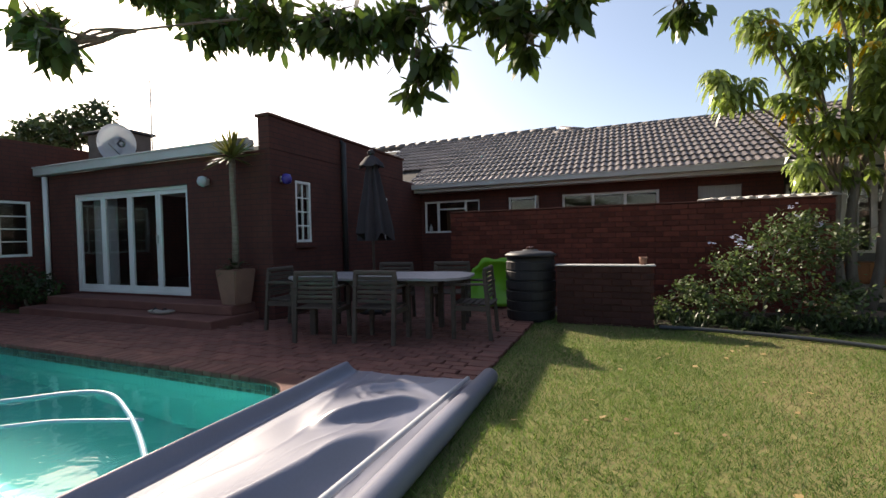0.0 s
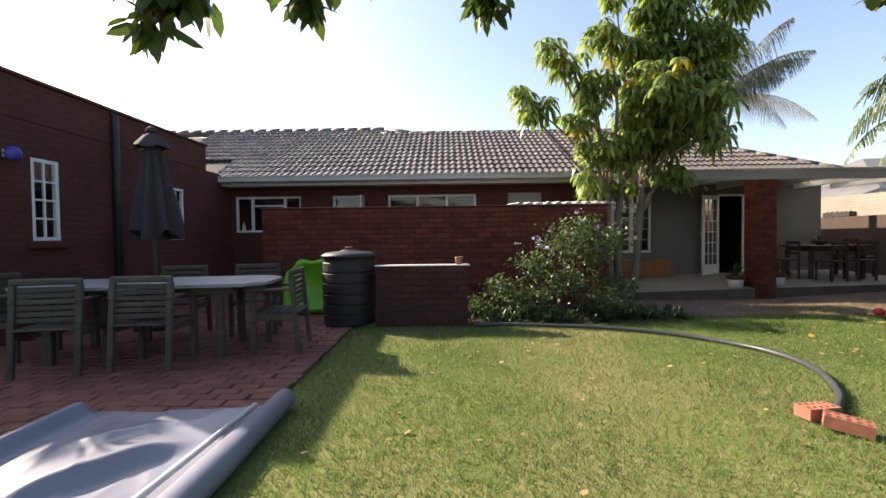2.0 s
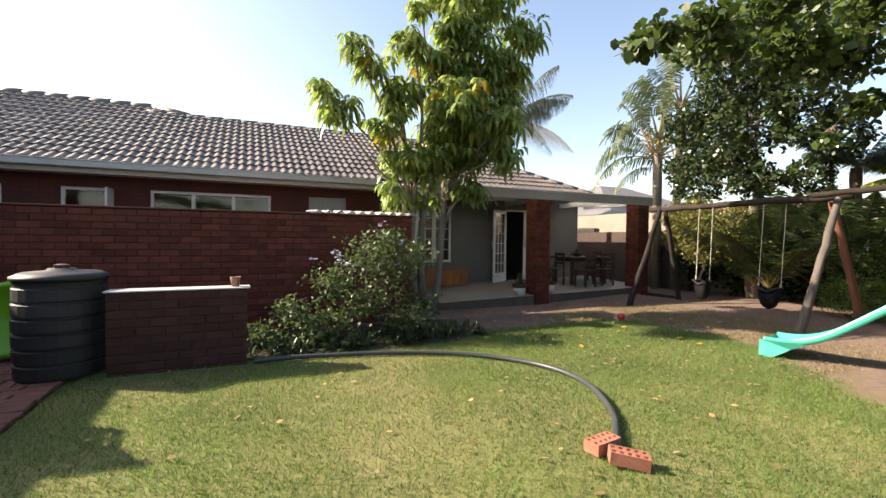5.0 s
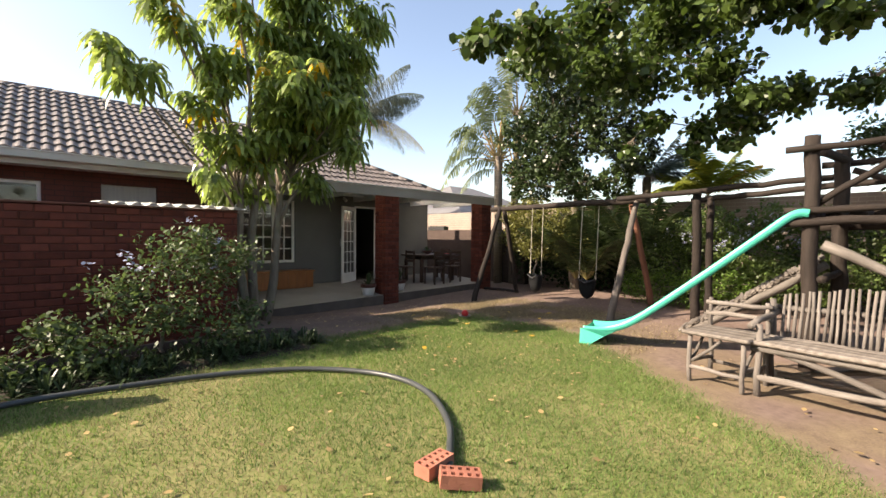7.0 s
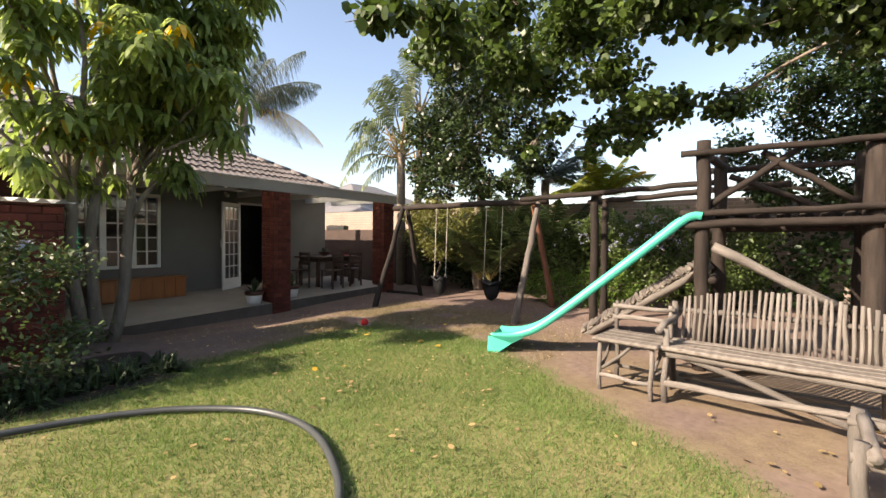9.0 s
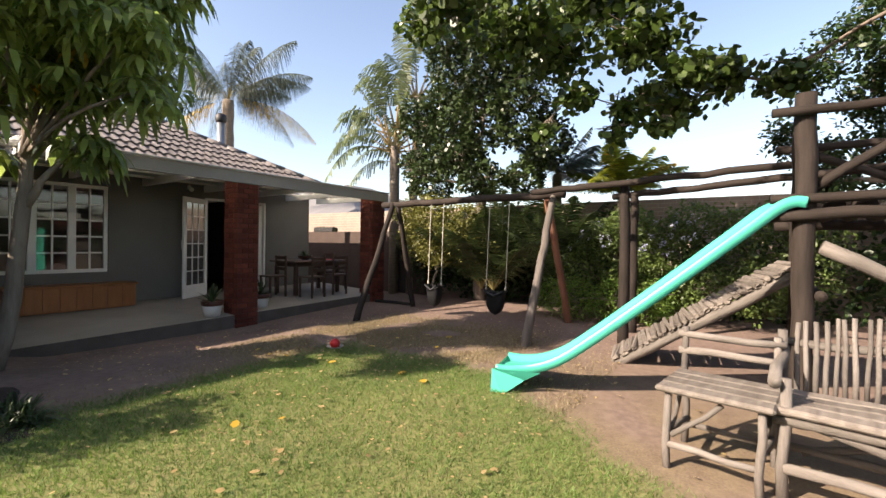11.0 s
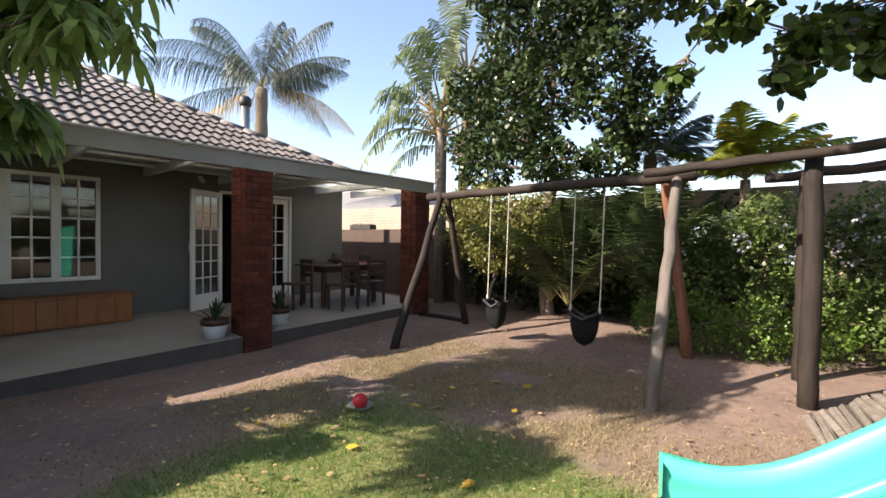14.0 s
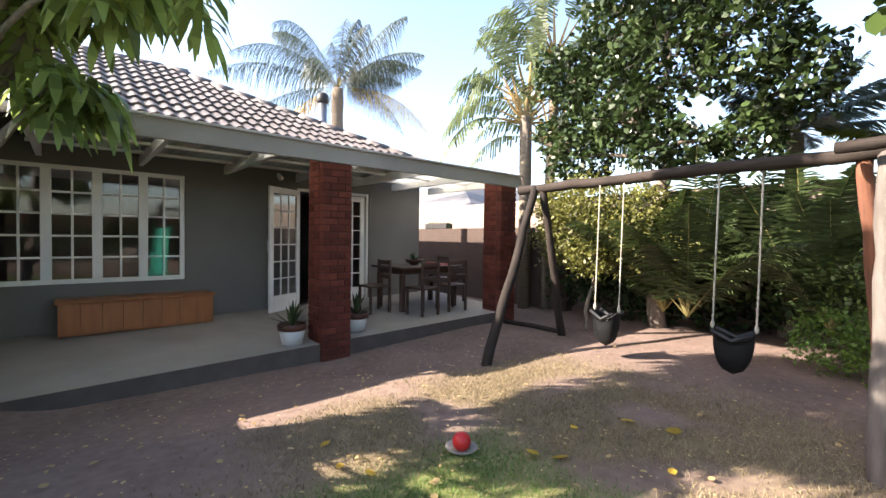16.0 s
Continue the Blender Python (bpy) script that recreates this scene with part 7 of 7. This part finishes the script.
def palm(name, base, crown_z, n, length, label, leaf, trunk_r, leaf_len, width, rise=(0.0, 1.2), droop=0.55, seed=1, dead=0, lean=(0, 0), hang=0.35, leaflets=44):
    e = thing(name, base, label, "palm")
    h = crown_z - base[2]
    rng = random.Random(seed)
    if trunk_r:
        bm = tube(bmesh.new(), [(lean[0] * f, lean[1] * f, -0.1 + (h + 0.1) * f) for f in [i / 14 for i in range(15)]], [trunk_r * (1.1 - 0.25 * i / 14) * (1.06 if i % 2 else 0.96) for i in range(15)], 12, wobble=0.08, seed=seed)
        part("trunk", bm, "palm_bark", e, smooth=True)
    ribs, quads, dq = [], [], []
    for i in range(n):
        az = 2 * math.pi * (i * 0.382) + rng.uniform(-0.2, 0.2)
        r, q = frond((lean[0], lean[1], h), az, length * rng.uniform(0.8, 1.1), rng.uniform(*rise), droop * rng.uniform(0.8, 1.25), leaflets, leaf_len, width, hang)
        ribs += r
        (dq if i < dead else quads).extend(q)
    fast_mesh("ribs", np.array(ribs), 4, "palm_rib", e)
    fast_mesh("fronds", np.array(quads), 4, leaf, e)
    if dq:
        fast_mesh("dead_fronds", np.array(dq), 4, "yellow_leaf", e, "yellow dying fronds")
    return e


palm("feather_palm", (12.2, 19.4, -0.3), 6.9, 22, 4.9, "tall feather palm behind the roof", "leaf_palm", 0.24, 0.8, 0.02, (-0.25, 1.35), 0.5, 3, dead=2, leaflets=85, hang=1.3)
for x, y, z, n, L, seed in ((11.1, 6.8, 0.3, 22, 2.6, 5), (11.2, 5.3, 0.3, 14, 2.4, 6), (11.6, 6.9, 0.4, 18, 3.1, 15), (11.9, 5.7, 0.5, 16, 3.0, 16), (11.3, 7.2, 0.3, 16, 2.6, 17)):
    palm("cane_palm", (x, y, -0.05), z, n, L, "arching cane palm among the shrubs", "leaf_cane", 0, 0.42, 0.03, (0.95, 1.5), 0.36, seed)
palm("golden_palm", (12.3, 4.5, -0.05), 2.35, 20, 1.6, "yellow-green golden palm above the hedge", "leaf_gold", 0.08, 0.4, 0.028, (0.5, 1.45), 0.4, 8, dead=3, leaflets=60)
palm("blue_palm", (12.4, 5.9, -0.05), 2.9, 16, 1.6, "dusty green palm with folded fan leaves", "leaf_blue", 0.12, 0.45, 0.028, (0.2, 1.3), 0.3, 9, leaflets=60)


def strelitzia():
    """Giant strelitzia: leaning ringed stems, each with a flat fan of stalks and long tattered paddle leaves."""
    e = thing("giant_strelitzia", (11.9, 10.2, -0.1), "tall giant strelitzia with tattered drooping leaves", "palm")
    rng = random.Random(4)
    stalks, quads = [], []
    for s, (bx, by, top) in enumerate(((-0.15, 0.0, 4.0), (0.1, 0.15, 4.5), (0.45, -0.15, 5.5), (0.2, -0.3, 3.6))):
        bm = tube(bmesh.new(), [(bx, by, -0.1), (bx * 1.1, by * 1.1, top * 0.5), (bx * 1.25, by * 1.2, top)], [0.12, 0.1, 0.1], 10, wobble=0.2, seed=s)
        part("stem", bm, "palm_bark", e, smooth=True)
        fan = unit(np.array([[-0.75 + rng.uniform(-0.3, 0.3), 0.65 + rng.uniform(-0.3, 0.3), 0.0]]))[0]
        n_leaf = 11
        for i in range(n_leaf):
            phi = math.radians(-80 + 160 * i / (n_leaf - 1) + rng.uniform(-6, 6))
            d = fan * math.sin(phi) + np.array([0, 0, math.cos(phi)])
            L = rng.uniform(0.8, 1.25) * (1.15 - 0.5 * abs(math.sin(phi)))
            p0 = np.array([bx * 1.25, by * 1.2, top - 0.15])
            p1 = p0 + d * L
            sv = unit(np.cross(d, np.array([rng.uniform(-1, 1), rng.uniform(-1, 1), 0.4]))[None])[0]
            up2 = np.cross(d, sv)
            for w in (sv, up2):
                stalks.append((p0 + w * 0.045, p0 - w * 0.045, p1 - w * 0.015, p1 + w * 0.015))
            fl = rng.uniform(1.3, 1.8)
            n = 24
            bend = 0.06 + 0.75 * math.sin(phi) ** 2
            pts = [p1 + d * fl * f * (1 - 0.2 * f) - np.array([0, 0, bend * fl * f * f]) for f in [k / n for k in range(n + 1)]]
            for k in range(n):
                w = 0.27 * math.sin(math.pi * (0.15 + 0.8 * k / n))
                for sg in (-1, 1):
                    o = sv * sg * w * rng.uniform(0.8, 1.1) + np.array([0, 0, -w * rng.uniform(0.1, 0.9) * (0.25 + abs(math.sin(phi)))])
                    t = (pts[k + 1] - pts[k]) * rng.uniform(0.75, 1.0)
                    quads.append((pts[k], pts[k] + t, pts[k] + t * 1.3 + o, pts[k] + t * 0.6 + o))
    for k in range(0, len(stalks), 2):
        fast_mesh("leaf_stalk", np.array(stalks[k:k + 2]), 4, "stalk", e, "pale orange leaf stalk")
    fast_mesh("leaves", np.array(quads), 4, "leaf_paddle", e)


strelitzia()
tree("far_left_tree", (-21.5, 11.5, -0.1), (-21.5, 11.5, 3.0), [(-22.5, 11.0, 6.0, 1.3, 1.2, 0.9), (-20.8, 11.0, 6.0, 0.9, 1.0, 0.9), (-19.6, 11.3, 6.3, 0.8, 0.8, 1.0), (-18.4, 11.5, 5.2, 0.9, 0.8, 0.6), (-24.5, 11.0, 5.6, 1.1, 1.0, 0.8)], "dark trees beyond the west wing roof", "leaf_far", 0.25, 70, 0.2)
tree("corner_shrub", (-10.0, 4.6, -0.03), (-10.0, 4.6, 0.2), [(-10.1, 4.5, 0.5, 0.4, 0.5, 0.45), (-9.7, 4.7, 0.4, 0.35, 0.4, 0.35)], "dark shrub in the corner by the folding doors", "leaf_dark", 0.08, 260, 0.03, cat="shrub")
yy = copy_thing(yp, pose(-10.1, 3.4, -0.02, 0, 0, 30))
tagged(yy, "spiky yucca in a clay pot by the pool wall")
tree("roof_tree", (9.5, 22.0, -0.3), (9.5, 22.0, 3.0), [(9.0, 21.5, 5.1, 1.3, 1.2, 0.7), (10.6, 22.0, 5.0, 1.2, 1.2, 0.7)], "light green tree top behind the roof", "leaf_bright", 0.2, 60, 0.18)


def hedge_mass(name, clumps, leaf, size, density, label):
    pts = cloud(clumps, density, 0.75)
    fast_mesh(name, oval_leaves(pts, size, 0.6, 0.4, 0.3), 6, leaf, label=label, category="hedge", kind="stuff")


hedge_mass("back_bushes", [(11.9, y, 1.0 + 0.2 * math.sin(y * 2.3), 0.5, 0.7, 1.2) for y in np.arange(5.2, 9.9, 0.8)], "leaf_dark", 0.1, 120, "dark bushes filling the back of the garden")
hedge_mass("back_hedge", [(12.45, y, 0.9 + 0.25 * math.sin(y * 1.7), 0.55, 0.9, 1.0 + 0.25 * math.sin(y * 1.7)) for y in np.arange(-8.0, 9.6, 0.9)], "leaf_dark", 0.12, 85, "dark mixed hedge along the boundary wall")
# Unseen hedge behind the viewpoint, added for the panes to reflect.
hedge_mass("reflection_hedge", [(x, -8.2, 1.2, 1.2, 0.7, 1.5 + 0.3 * math.sin(x)) for x in np.arange(-10.0, 13.0, 1.6)], "leaf_far", 0.2, 40, "unseen green hedge added for the window reflections")


# ---- grass and fallen leaves ----
def blades(n, x0, x1, y0, y1, want, h, w, material, name, label):
    xs, ys = NR.uniform(x0, x1, n), NR.uniform(y0, y1, n)
    keep = np.array([NR.uniform() < want(x, y) for x, y in zip(xs, ys)])
    xs, ys = xs[keep], ys[keep]
    zs = np.array([ground_z(x, y) for x, y in zip(xs, ys)])
    n = len(xs)
    p = np.stack([xs, ys, zs], 1)
    a = NR.uniform(0, 6.283, n)
    s = np.stack([np.cos(a), np.sin(a), np.zeros(n)], 1)
    lean = NR.normal(size=(n, 2)) * 0.6
    hh = h * NR.uniform(0.5, 1.3, n)
    tip = p + np.stack([lean[:, 0] * hh, lean[:, 1] * hh, hh], 1)
    ww = (w * NR.uniform(0.6, 1.3, n))[:, None]
    fast_mesh(name, np.stack([p - s * ww, p + s * ww, tip], 1), 3, material, label=label, category="grass", kind="stuff")


def patchy(x, y):
    """Thin and straw-coloured in patches, as kikuyu lawns dry out."""
    return 0.3 + 0.38 * max(step01(2.4, 4.6, x + 0.25 * y - 0.8), step01(4.3, 2.9, y + 0.25 * x)) + 0.6 * noise.noise((x * 0.8, y * 0.8, 5.0)) + 0.25 * noise.noise((x * 3.1, y * 3.1, 2.0))


blades(420000, -0.72, 7.2, -0.6, 6.7, lambda x, y: lawn(x, y) * max(0.3, min(1, patchy(x, y) + 0.35)), 0.032, 0.0023, "grass", "lawn_grass", "short green lawn grass")
blades(150000, -0.72, 7.2, -0.6, 6.7, lambda x, y: lawn(x, y) * max(0.05, 0.75 - patchy(x, y)), 0.024, 0.0026, "dry_grass", "lawn_straw", "dry straw in the lawn")
blades(130000, 3.4, 9.6, 3.5, 8.2, lambda x, y: dry(x, y) * (1 - lawn(x, y)), 0.028, 0.003, "dry_grass", "straw_grass", "trodden straw-coloured grass on bare earth")


def litter(n, x0, x1, y0, y1, size, material, name, label):
    pts = np.array([(x, y, ground_z(x, y) + 0.028) for x, y in zip(NR.uniform(x0, x1, n), NR.uniform(y0, y1, n)) if not (x > 6.9 and y > 9.3)])
    lv = oval_leaves(pts, size, 0.7, 3.0, 0.0)
    fast_mesh(name, lv, 6, material, label=label, category="leaves", kind="stuff")


litter(160, -0.4, 6.8, 0.2, 6.4, 0.05, "dry_leaf", "fallen_leaves", "dry fallen leaves on the lawn")
litter(220, 4.0, 10.0, 3.2, 9.2, 0.045, "dry_leaf", "fallen_leaves_bare", "dry leaves on the bare earth")
litter(14, 4.4, 8.0, 4.8, 7.2, 0.1, "yellow_leaf", "yellow_leaves", "large yellow fallen leaves")
litter(1500, 4.2, 10.6, 3.4, 9.2, 0.022, "dry_leaf", "earth_debris", "scattered dry twigs and leaf bits on the earth")
